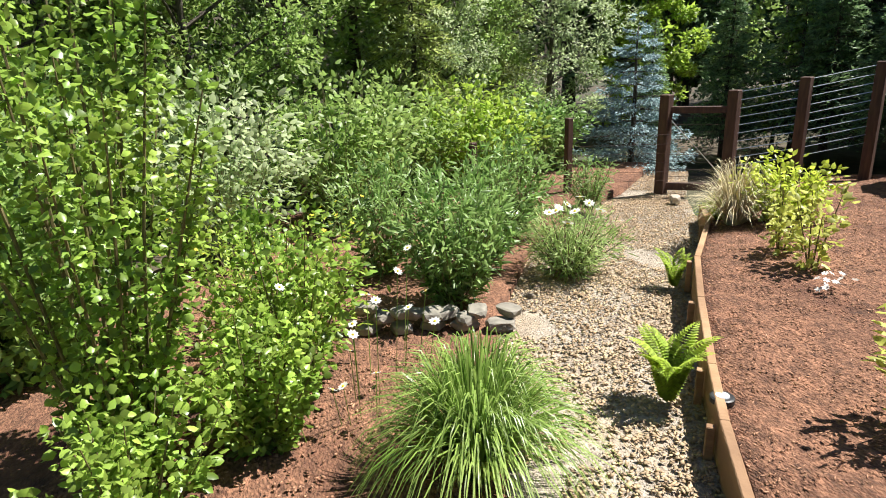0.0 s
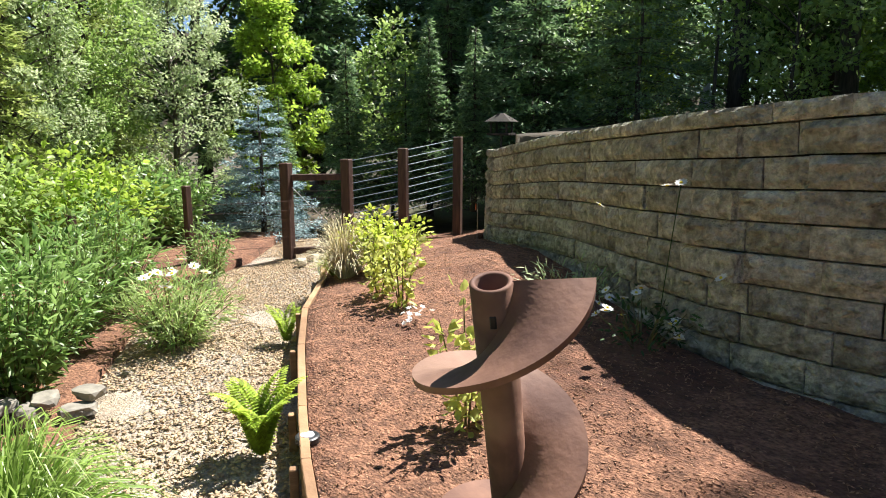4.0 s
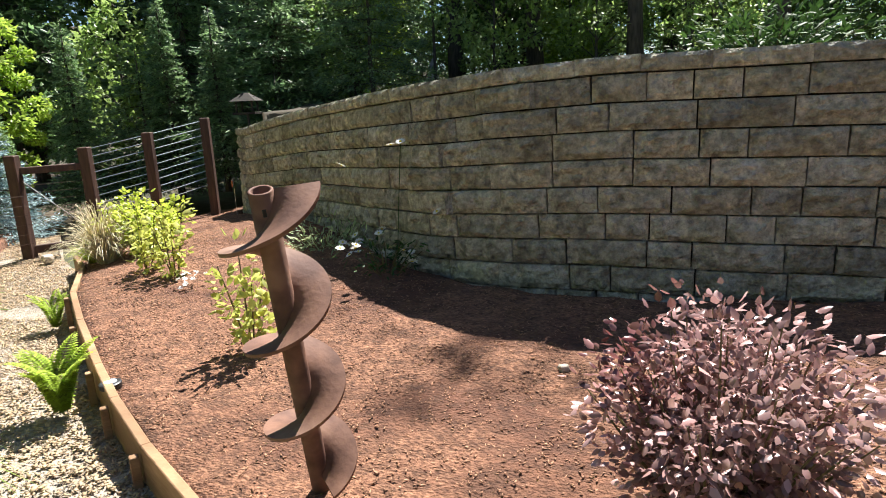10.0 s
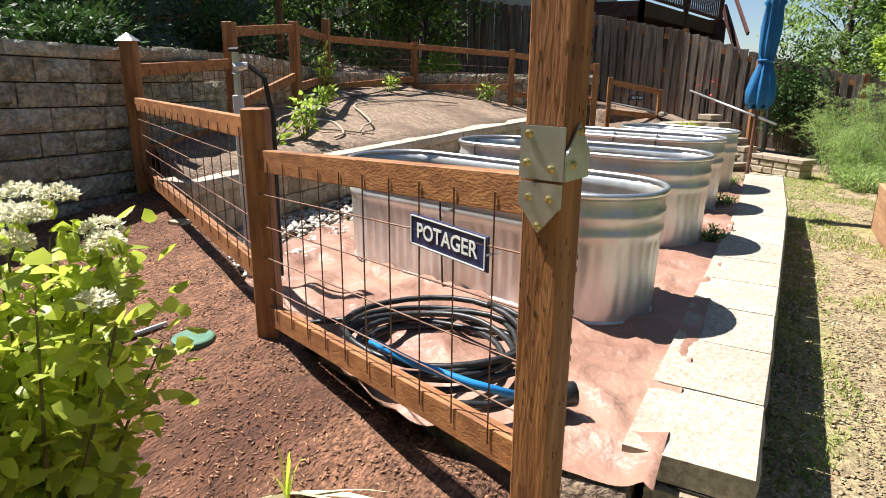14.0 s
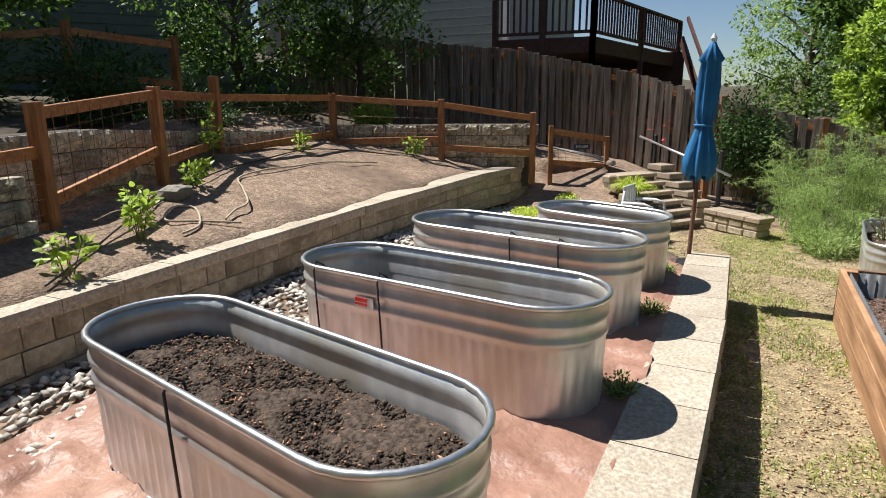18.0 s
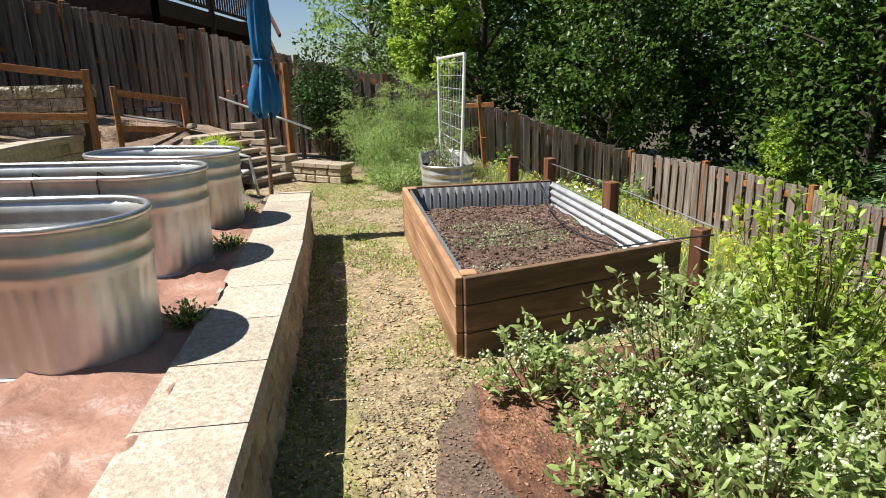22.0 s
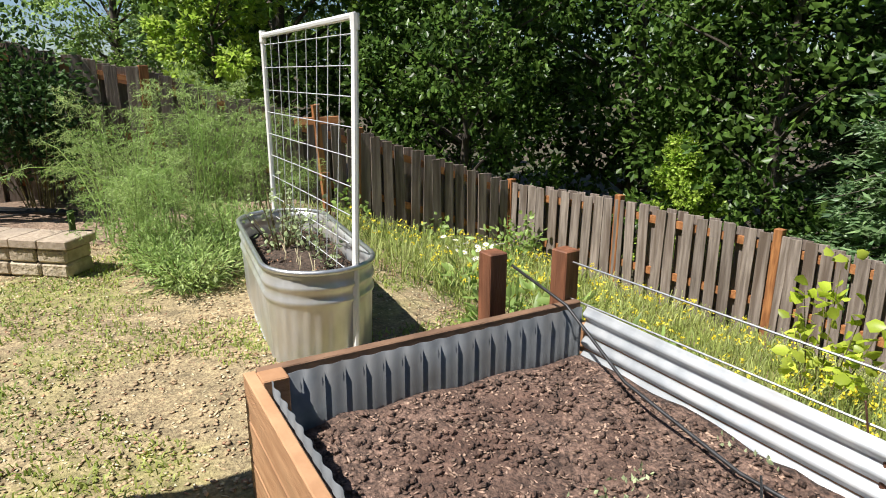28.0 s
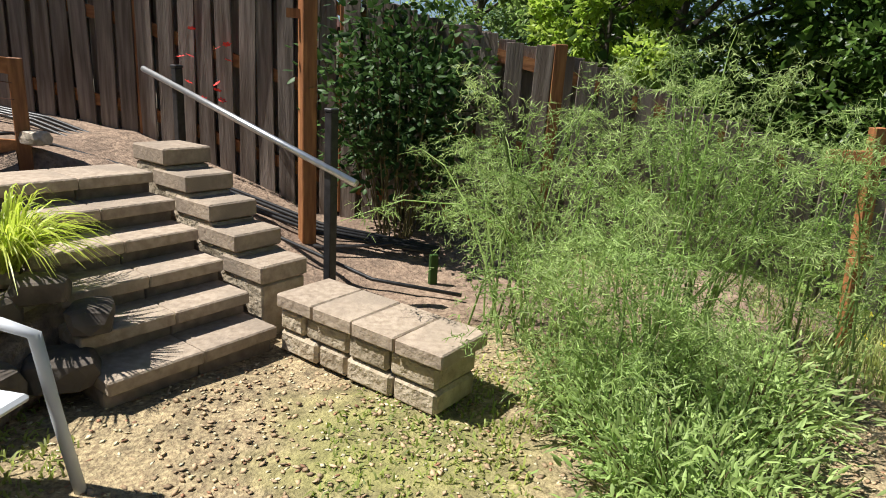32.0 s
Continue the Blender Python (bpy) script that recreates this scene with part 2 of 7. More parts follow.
L_DARK = leafmat("glossy_dark_leaf", (0.03, 0.07, 0.018), (0.065, 0.13, 0.03), 0.5, leaf=0.25, spec=0.25)
# The pale end of this leaf colour paints in the whitish sky sheen.
L_BURG = leafmat("burgundy_sheen_leaf", (0.13, 0.035, 0.032), (0.60, 0.40, 0.37), 0.22, leaf=0.2, island=0.6, spec=0.7)
L_HYD = leafmat("yellow_green_leaf", (0.42, 0.53, 0.05), (0.62, 0.69, 0.13), 0.4, leaf=0.5)
L_FEATHER = leafmat("feathery_green", (0.27, 0.40, 0.11), (0.46, 0.57, 0.22), 0.6)

# ---- helpers ----


def part(name, bm, material, parent=None, label="", smooth=False):
    me = bpy.data.meshes.new(name)
    bm.to_mesh(me)
    bm.free()
    if material:
        me.materials.append(material)
    if smooth:
        me.polygons.foreach_set("use_smooth", [True] * len(me.polygons))
    ob = new(name, me)
    ob.parent = parent
    if label:
        ob["label"] = label
    return ob


def thing(name, loc, label, category, group="", rz=0.0, kind=""):
    e = new(name)
    e.empty_display_size = 0.1
    e.matrix_world = pose(*loc, 0, 0, rz)
    return tagged(e, label, category, group, kind)


def bm_box(bm, c, s, rz=0.0, bevel=0.0, tilt=None):
    r = bmesh.ops.create_cube(bm, size=1.0)
    vs = r["verts"]
    m = Matrix.Translation(c) @ Matrix.Rotation(rz, 4, "Z")
    if tilt is not None:
        m = m @ tilt
    m = m @ Matrix.Diagonal((*s, 1))
    bmesh.ops.transform(bm, matrix=m, verts=vs)
    if bevel:
        es = {e for v in vs for e in v.link_edges}
        bmesh.ops.bevel(bm, geom=list(es), offset=bevel, segments=1, affect="EDGES")
    return vs


def box(c, s, rz=0.0, bevel=0.0, tilt=None):
    bm = bmesh.new()
    bm_box(bm, c, s, rz, bevel, tilt)
    return bm


def beam_bm(bm, a, b, w, h, bevel=0.0):
    """A bar from a to b with a section of w by h, h upright."""
    a, b = Vector(a), Vector(b)
    d = b - a
    x = d.normalized()
    up = Vector((0, 0, 1)) if abs(x.z) < 0.95 else Vector((1, 0, 0))
    y = up.cross(x).normalized()
    z = x.cross(y)
    m = Matrix((x, y, z)).transposed().to_4x4()
    m.translation = (a + b) / 2
    r = bmesh.ops.create_cube(bm, size=1.0)
    bmesh.ops.transform(bm, matrix=m @ Matrix.Diagonal((d.length, w, h, 1)), verts=r["verts"])
    if bevel:
        bmesh.ops.bevel(bm, geom=list({e for v in r["verts"] for e in v.link_edges}), offset=bevel, segments=1, affect="EDGES")


def beam(a, b, w, h, bevel=0.0):
    bm = bmesh.new()
    beam_bm(bm, a, b, w, h, bevel)
    return bm


def tube_bm(bm, pts, radii, sides=8, closed=False):
    """A pipe along points, with a radius for each."""
    pts = [Vector(p) for p in pts]
    n = len(pts)
    if not hasattr(radii, "__len__"):
        radii = [radii] * n
    rings = []
    ref = Vector((0.13, 0.21, 0.97))
    for i, p in enumerate(pts):
        d = (pts[(i + 1) % n] - pts[i - 1]) if closed else pts[min(i + 1, n - 1)] - pts[max(i - 1, 0)]
        d.normalize()
        u = d.cross(ref)
        if u.length < 0.05:
            u = d.cross(Vector((1, 0, 0)))
        u.normalize()
        v = d.cross(u)
        rings.append([bm.verts.new(p + radii[i] * (math.cos(a) * u + math.sin(a) * v)) for a in [2 * math.pi * k / sides for k in range(sides)]])
    for i in range(n if closed else n - 1):
        a, b = rings[i], rings[(i + 1) % n]
        for k in range(sides):
            bm.faces.new((a[k], a[(k + 1) % sides], b[(k + 1) % sides], b[k]))
    if not closed:
        for r in (rings[0], list(reversed(rings[-1]))):
            bm.faces.new(r)


def tube(pts, radii, sides=8, closed=False):
    bm = bmesh.new()
    tube_bm(bm, pts, radii, sides, closed)
    bmesh.ops.recalc_face_normals(bm, faces=bm.faces)
    return bm


def np_mesh(name, verts, faces, materials, parent=None, label="", smooth=False):
    """A mesh object from arrays; faces all have the same corner count."""
    me = bpy.data.meshes.new(name)
    verts, faces = np.asarray(verts, np.float32), np.asarray(faces, np.int32)
    k = faces.shape[1]
    me.vertices.add(len(verts))
    me.vertices.foreach_set("co", verts.ravel())
    me.loops.add(faces.size)
    me.loops.foreach_set("vertex_index", faces.ravel())
    me.polygons.add(len(faces))
    me.polygons.foreach_set("loop_start", np.arange(0, faces.size, k, dtype=np.int32))
    me.polygons.foreach_set("loop_total", np.full(len(faces), k, np.int32))
    if smooth:
        me.polygons.foreach_set("use_smooth", np.ones(len(faces), bool))
    me.update(calc_edges=True)
    me.materials.append(materials)
    ob = new(name, me)
    ob.parent = parent
    if label:
        ob["label"] = label
    return ob


def unit(v):
    return v / np.maximum(np.linalg.norm(v, axis=-1, keepdims=True), 1e-9)


def leaves(name, centers, length, width, material, parent=None, label="", out=None, droop=0.2, fold=0.25, long=False):
    """Folded leaf blades, each with its own edges, at the given points; out: the way that each one points."""
    n = len(centers)
    d = unit((out if out is not None else np.zeros((n, 3))) + rng.normal(0, 0.6, (n, 3)) + np.array([0, 0, -droop]))
    s = unit(np.cross(d, rng.normal(0, 1, (n, 3)) * 0.6 + np.array([0, 0, 1.0])))
    up = np.cross(s, d)
    ln = length * rng.uniform(0.6, 1.25, (n, 1))
    wd = width * rng.uniform(0.7, 1.2, (n, 1))
    c = np.asarray(centers)
    if long:
        v = np.stack([c, c + d * ln * 0.3 + s * wd * 0.5 - up * wd * fold, c + d * ln * 0.3 + up * 0, c + d * ln * 0.3 - s * wd * 0.5 - up * wd * fold,
                      c + d * ln * 0.7 + s * wd * 0.38 - up * wd * fold, c + d * ln * 0.72 - up * wd * 0.05, c + d * ln * 0.7 - s * wd * 0.38 - up * wd * fold, c + d * ln - up * ln * 0.12], 1)
        f = np.array([[0, 1, 2], [0, 2, 3], [1, 4, 2], [4, 5, 2], [2, 5, 3], [5, 6, 3], [4, 7, 5], [5, 7, 6]])
    else:
        v = np.stack([c, c + d * ln * 0.45 + s * wd * 0.5 - up * wd * fold, c + d * ln, c + d * ln * 0.45 - s * wd * 0.5 - up * wd * fold], 1)
        f = np.array([[0, 1, 2], [0, 2, 3]])
    k = v.shape[1]
    faces = (np.arange(n)[:, None, None] * k + f[None]).reshape(-1, 3)
    return np_mesh(name, v.reshape(-1, 3), faces, material, parent, label)


def blades(name, bases, tips, width, material, parent=None, label="", arch=0.35, seg=5):
    """Grass blades that rise from base and arch over to the tip."""
    n = len(bases)
    b, t = np.asarray(bases), np.asarray(tips)
    ts = np.linspace(0, 1, seg)
    ctrl = b * 0.45 + t * 0.55
    ctrl[:, 2] = np.maximum(b[:, 2], t[:, 2]) + arch * np.linalg.norm(t - b, axis=1)
    side = unit(np.cross(t - b, np.array([0, 0, 1.0]) + rng.normal(0, 0.3, (n, 3))))
    vs = []
    for q in ts:
        p = (1 - q) ** 2 * b + 2 * q * (1 - q) * ctrl + q * q * t
        w = width * (1 - q) ** 0.6 * 0.5 + 0.0004
        vs += [p - side * w, p + side * w]
    v = np.stack(vs, 1)
    f = np.array([[2 * i, 2 * i + 1, 2 * i + 3, 2 * i + 2] for i in range(seg - 1)])
    faces = (np.arange(n)[:, None, None] * (2 * seg) + f[None]).reshape(-1, 4)
    return np_mesh(name, v.reshape(-1, 3), faces, material, parent, label)


def blob(n, center, radius, shell=0.55):
    """Points in the outer part of an ellipsoid."""
    d = unit(rng.normal(0, 1, (n, 3)))
    r = rng.uniform(shell ** 3, 1, (n, 1)) ** (1 / 3)
    return np.array(center) + d * r * np.array(radius), d


def inside(x, y, poly):
    c = False
    j = len(poly) - 1
    for i in range(len(poly)):
        if (poly[i][1] > y) != (poly[j][1] > y) and x < (poly[j][0] - poly[i][0]) * (y - poly[i][1]) / (poly[j][1] - poly[i][1]) + poly[i][0]:
            c = not c
        j = i
    return c


def patch(name, poly, zf, material, step, label, rough_z=0.0, freq=3.0, skirt=0.3):
    """Ground inside a polygon, cut into a grid and laid over the height zf, with a skirt round it."""
    bm = bmesh.new()
    f = bm.faces.new([bm.verts.new((x, y, 0)) for x, y in poly])
    xs, ys = [p[0] for p in poly], [p[1] for p in poly]
    for axis, lo, hi in ((0, min(xs), max(xs)), (1, min(ys), max(ys))):
        for v in np.arange(lo + step, hi, step):
            co, no = [0, 0, 0], [0, 0, 0]
            co[axis], no[axis] = v, 1
            bmesh.ops.bisect_plane(bm, geom=bm.verts[:] + bm.edges[:] + bm.faces[:], plane_co=co, plane_no=no)
    bmesh.ops.triangulate(bm, faces=[g for g in bm.faces if len(g.verts) > 4])
    for v in bm.verts:
        x, y = v.co.x, v.co.y
        v.co.z = zf(x, y) + rough_z * noise.fractal(Vector((x * freq, y * freq, 3.1)), 1.0, 2.0, 4)
    for g in bm.faces:
        if g.normal.z < 0:
            g.normal_flip()
    rim = [e for e in bm.edges if e.is_boundary]
    ext = bmesh.ops.extrude_edge_only(bm, edges=rim)
    for v in [g for g in ext["geom"] if isinstance(g, bmesh.types.BMVert)]:
        v.co.z -= skirt
    ob = part(name, bm, material, None, "", True)
    return tagged(ob, label, "ground", kind="structure")


def ragged(poly, amp, step=0.12):
    """The outline of a polygon with small uneven bays along it."""
    out = []
    for (xa, ya), (xb, yb) in zip(poly, poly[1:] + poly[:1]):
        n = max(1, int(math.hypot(xb - xa, yb - ya) / step))
        for k in range(n):
            x, y = xa + (xb - xa) * k / n, ya + (yb - ya) * k / n
            d = Vector((x * 4.0, y * 4.0, 1.7))
            out.append((x + amp * noise.fractal(d, 1.0, 2.0, 4), y + amp * noise.fractal(d + Vector((9, 3, 5)), 1.0, 2.0, 4)))
    return out


def scatter(poly, n):
    xs, ys = [p[0] for p in poly], [p[1] for p in poly]
    out = []
    while len(out) < n:
        x, y = rng.uniform(min(xs), max(xs)), rng.uniform(min(ys), max(ys))
        if inside(x, y, poly):
            out.append((x, y))
    return np.array(out)


def chips(name, xyz, size, material, label, flat=0.4, long=1.0, parent=None):
    """Small angular lumps, each a skewed six-cornered solid lying on the ground."""
    n = len(xyz)
    a = rng.uniform(0, 2 * math.pi, (n, 1))
    sx = size * rng.uniform(0.5, 1.4, (n, 1)) * long
    sy = size * rng.uniform(0.5, 1.2, (n, 1))
    sz = size * flat * rng.uniform(0.5, 1.3, (n, 1))
    ux = np.concatenate([np.cos(a), np.sin(a), rng.normal(0, 0.25, (n, 1))], 1)
    uy = np.concatenate([-np.sin(a), np.cos(a), rng.normal(0, 0.25, (n, 1))], 1)
    uz = np.array([[0, 0, 1.0]])
    c = np.asarray(xyz)
    v = np.stack([c + ux * sx, c + uy * sy, c - ux * sx, c - uy * sy, c + uz * sz + ux * sx * 0.2, c - uz * sz], 1)
    f = np.array([[0, 1, 4], [1, 2, 4], [2, 3, 4], [3, 0, 4], [1, 0, 5], [2, 1, 5], [3, 2, 5], [0, 3, 5]])
    faces = (np.arange(n)[:, None, None] * 6 + f[None]).reshape(-1, 3)
    ob = np_mesh(name, v.reshape(-1, 3), faces, material, parent)
    return tagged(ob, label, "ground cover", kind="stuff")


# SCENE BODY
# ---- ground ----


def base_z(x, y):
    z = -0.10
    if y > 12.8:
        z += 0.12 * (min(y, 30) - 12.8) * max(0.0, min(1.0, (3.0 - x) / 2.0)) + 0.17 * max(0.0, min(-x, 14.0)) * min(1.0, (y - 12.8) / 1.2)
    if y < -3.0:
        z -= 0.10 * min(3.0, -3.0 - y)
    if x > 2.9:
        z -= 0.30 * (min(x, 9.0) - 2.9) * min(1.0, max(0.0, (y + 2) / 6.0))
    return z


def mulch_z(x, y):
    return 0.36 - 0.065 * (max(x, -4.4) + 3.5) + 0.06 * max(0.0, y - 0.5) + 0.15 * min(0.0, y + 3.0)


def path_z(x, y):
    return 0.05 + 0.045 * min(0.0, y + 2.5)


def terrace_z(x, y):
    return 0.72 + 0.22 * max(0.0, -2.45 - x)


WALL = [(-3.36, 5.3), (-3.34, 4.4), (-3.27, 3.6), (-3.18, 2.8), (-3.1, 2.0), (-3.06, 1.2), (-3.06, 0.4), (-3.13, -0.3), (-3.35, -0.9), (-3.8, -1.55),
        (-4.35, -2.2), (-4.9, -2.95), (-5.4, -3.7), (-5.85, -4.3), (-6.4, -4.75), (-7.2, -4.9)]
EDGE = [(-0.62, -0.35), (-1.07, -1.2), (-1.33, -1.63), (-1.58, -2.0), (-2.02, -2.62), (-2.48, -3.22), (-3.35, -4.15), (-3.9, -4.9)]
LAWN = [(0.1, -3.5), (0.45, 1.6), (0.84, 2.95), (0.9, 8.95), (0.3, 9.1), (-0.5, 11.2), (0.0, 12.6), (1.6, 13.2), (3.6, 13.0), (4.2, 9.0), (4.2, 3.0), (3.0, -3.5)]
MULCH = [(-3.2, 4.7), *[(x + 0.12, y) for x, y in WALL[2:]], (-6.9, -6.0), (-5.0, -5.6), (-3.9, -4.9), *[(x - 0.03, y) for x, y in reversed(EDGE[:-1])], (-0.1, 0.6), (0.3, 1.8), (0.55, 2.75), (0.35, 2.85), (-1.0, 3.35), (-2.6, 4.3)]
PATH_POLY = [*EDGE, (-4.6, -6.0), (-5.9, -7.6), (-5.0, -8.4), (-4.1, -6.6), (-3.2, -6.0), (-1.9, -4.6), (-1.2, -3.5), (-0.75, -2.6), (-0.35, -1.4), (0.1, -0.4), (0.3, 1.8), (-0.1, 0.6)]

bm = bmesh.new()
xs = [-600, -200, -80, -40, *np.arange(-24, 24.1, 0.8), 40, 80, 200, 600]
ys = [-600, -200, -80, -40, *np.arange(-24, 30.1, 0.8), 45, 80, 200, 600]
grid = [[bm.verts.new((x, y, base_z(x, y) + 0.03 * noise.noise(Vector((x, y, 0))))) for x in xs] for y in ys]
for j in range(len(ys) - 1):
    for i in range(len(xs) - 1):
        bm.faces.new((grid[j][i], grid[j][i + 1], grid[j + 1][i + 1], grid[j + 1][i]))
tagged(part("ground", bm, M_FOREST, None, "", True), "dark leafy ground that runs on under the trees", "ground", kind="structure")

patch("ground_mulch_bed", MULCH, mulch_z, M_MULCH, 0.16, "reddish-brown bark mulch bed below the retaining wall", 0.028, 2.6)
patch("ground_gravel_path", PATH_POLY, path_z, M_GRAVEL, 0.16, "pale gravel path strewn with dry leaves", 0.012, 3.0)
patch("ground_shrub_bed", [(0.1, -0.4), (-0.35, -1.4), (-0.75, -2.6), (-1.2, -3.5), (-1.9, -4.6), (-3.2, -6.0), (-4.1, -6.6), (-5.5, -8.0), (-4.0, -9.5), (0, -7), (2.2, -4), (0.6, -0.4)], lambda x, y: 0.04 + 0.02 * min(0, y + 3), M_MULCH, 0.25, "reddish mulch under the shrubs beside the path", 0.03, 2.0)
patch("ground_lawn", LAWN, lambda x, y: -0.04 - 0.28 * max(0.0, x - 3.1), M_LAWN, 0.2, "thin mossy lawn with bare and sunburnt patches", 0.02, 2.0)
patch("ground_potager", [(0.55, 2.9), (-1.0, 3.3), (-2.45, 4.1), (-2.45, 13.3), (-1.1, 13.3), (-0.6, 12.5), (-0.2, 12.0), (-0.3, 11.2), (0.5, 9.0)], lambda x, y: max(0.34 - 0.06 * max(0, y - 8.5), 0.16 + 0.30 * (y - 11.6)), M_SOIL, 0.3, "stony bare soil of the vegetable terrace", 0.02, 3.0)
patch("ground_terrace_soil", [(-2.5, 4.2), (-3.3, 4.6), (-3.4, 5.4), (-6.0, 7.0), (-6.4, 11.5), (-3.0, 12.2), (-2.5, 12.2)], terrace_z, M_SOIL, 0.3, "dry brown sloping soil above the low block wall", 0.05, 1.6)
patch("ground_upper", [*[(x - 0.34, y + 0.22 * min(1.0, max(0.0, -1.0 - y))) for x, y in WALL], (-12, -6), (-45, -12), (-45, 22), (-9, 12), (-6.0, 7.2), (-3.9, 5.6)], lambda x, y: 1.5 + 0.05 * max(0.0, -3.8 - x) - 0.24 * min(1.0, max(0.0, (-0.4 - y) / 4.0)), M_FOREST, 1.0, "shaded ground behind the top of the retaining wall", 0.03, 1.0, 1.2)
patch("ground_slope_grass", [(3.2, 5.6), (3.35, 9.4), (2.9, 12.5), (2.2, 14.0), (6.2, 13.6), (7.0, 12.0), (8.2, 6.5), (8.6, 1.0), (2.2, 1.0), (2.0, 5.2)], lambda x, y: base_z(x, y) + 0.06, M_LAWN, 0.4, "rough grass slope down to the board fence", 0.05, 1.0)
patch("ground_dark_soil", ragged([(1.45, 2.6), (1.38, 3.4), (1.5, 4.1), (1.42, 4.7), (1.55, 5.4), (1.8, 5.8), (1.95, 5.2), (1.9, 4.0), (2.0, 2.6)], 0.09), lambda x, y: -0.026, mat("bare_dark_soil", (0.06, 0.038, 0.026), (0.17, 0.115, 0.078), 60, 0.95, 0.9, 60, c3=(0.22, 0.155, 0.10), big=1.6), 0.2, "bare dark soil at the edge of the lawn", 0.02, 2.0, 0.05)
patch("ground_stair_soil", [(0.75, 12.6), (1.5, 12.7), (2.6, 12.2), (3.6, 12.9), (3.4, 13.7), (2.0, 14.3), (0.6, 14.6), (-0.9, 14.8), (-3.2, 14.8), (-3.4, 13.2), (-1.9, 12.9), (-1.1, 13.3), (-0.55, 13.3)], lambda x, y: max(base_z(x, y) + 0.04, (-0.02 + 0.40 * max(0.0, 0.75 - x)) if x > -0.9 else 0.64 + 0.12 * (-0.9 - x)), M_SOIL, 0.22, "dry tan soil beside the stairs below the fence", 0.03, 2.0, 0.5)
pz = scatter([(1.25, 2.7), (1.25, 5.6), (1.75, 5.95), (1.9, 4.5), (1.9, 2.7)], 2600)
chips("soil_crumbs", [(x, y, -0.024 + 0.02 * noise.fractal(Vector((x * 2, y * 2, 3.1)), 1.0, 2.0, 4)) for x, y in pz], 0.006, M_SOIL, "brown crumbs scattered over the lawn edge", 0.6, 1.4)
pz = scatter(MULCH, 34000)
chips("mulch_chips", [(x, y, mulch_z(x, y) + 0.028 * noise.fractal(Vector((x * 2.6, y * 2.6, 3.1)), 1.0, 2.0, 4) + 0.003) for x, y in pz], 0.0042, M_CHIP, "loose reddish bark chips on the bed", 0.4, 2.8)
pz = scatter([(0.1, -0.4), (-0.35, -1.4), (-0.75, -2.6), (-0.4, -3.2), (1.4, -2.4), (0.6, -0.4)], 1500)
chips("mulch_chips", [(x, y, 0.05) for x, y in pz], 0.008, M_CHIP, "loose reddish bark chips under the shrubs", 0.35, 1.7)
M_TAN = mat("tan_dead_leaf", (0.34, 0.23, 0.13), (0.52, 0.38, 0.23), 8, 0.8, 0, island=0.35)
pz = scatter(PATH_POLY, 36000)
chips("path_gravel", [(x, y, path_z(x, y) + 0.012 * noise.fractal(Vector((x * 3, y * 3, 3.1)), 1.0, 2.0, 4) + 0.003) for x, y in pz], 0.0042, M_STONE, "loose pale crushed stone on the path", 0.5)
pz = scatter([q for q in PATH_POLY if q[1] < -0.3], 20000)
chips("path_leaf_litter", [(x, y, path_z(x, y) + 0.012) for x, y in pz if noise.noise(Vector((x * 1.3, y * 1.3, 2))) > -0.3], 0.011, M_TAN, "dry tan leaves strewn on the path", 0.15, 1.4)
pz = scatter([(-2.4, 4.1), (-1.55, 3.7), (-1.5, 8.6), (-0.9, 12.0), (-2.4, 12.0)], 2600)
chips("river_rocks", [(x, y, 0.37 - 0.06 * max(0, y - 8.5)) for x, y in pz], 0.034, M_ROCK, "rounded pale river rocks along the low wall", 0.6, 1.2)
L_MOSS = leafmat("moss_and_clover", (0.20, 0.27, 0.05), (0.38, 0.43, 0.11), 0.6)
pz = scatter(LAWN, 16000)
chips("lawn_litter", [(x, y, -0.04 - 0.28 * max(0.0, x - 3.1) + 0.02 * noise.fractal(Vector((x * 2, y * 2, 3.1)), 1.0, 2.0, 4) + 0.002) for x, y in pz], 0.0085, M_DRY, "dry leaves and pebbles on the lawn", 0.22, 1.4)
pz = scatter([q for q in LAWN if q[1] > 2.5], 15000)
chips("lawn_leaf_litter", [(x, y, -0.036 - 0.28 * max(0.0, x - 3.1) + 0.02 * noise.fractal(Vector((x * 2, y * 2, 3.1)), 1.0, 2.0, 4)) for x, y in pz if noise.noise(Vector((x * 0.9, y * 0.9, 8))) > -0.25], 0.012, M_TAN, "curled tan leaves littering the lawn", 0.3, 1.3)
pz = scatter(LAWN, 4000)
chips("lawn_crumbs", [(x, y, -0.038 - 0.28 * max(0.0, x - 3.1) + 0.02 * noise.fractal(Vector((x * 2, y * 2, 3.1)), 1.0, 2.0, 4)) for x, y in pz], 0.009, M_CHIP, "brown bark crumbs on the lawn", 0.4, 1.4)
pz = scatter(LAWN, 90000)
pz = pz[[noise.noise(Vector((x * 1.2, y * 1.2, 5))) > (-0.6 if 0.93 < x < 1.22 + 0.1 * math.sin(y * 3) and y < 9 else 0.06) - 0.25 * noise.noise(Vector((x * 5, y * 5, 9))) for x, y in pz]]
b3 = np.column_stack([pz, [-0.046 - 0.28 * max(0.0, x - 3.1) for x, y in pz]])
tagged(blades("grass_tufts", b3, b3 + rng.normal(0, 0.02, b3.shape) * (1, 1, 0) + np.column_stack([np.zeros((len(b3), 2)), rng.uniform(0.012, 0.034, len(b3))]), 0.0085, L_MOSS, seg=3), "short sparse grass and moss tufts", "grass", kind="stuff")
L_MEADOW = leafmat("meadow_grass_blade", (0.24, 0.31, 0.07), (0.42, 0.46, 0.16), 0.5)
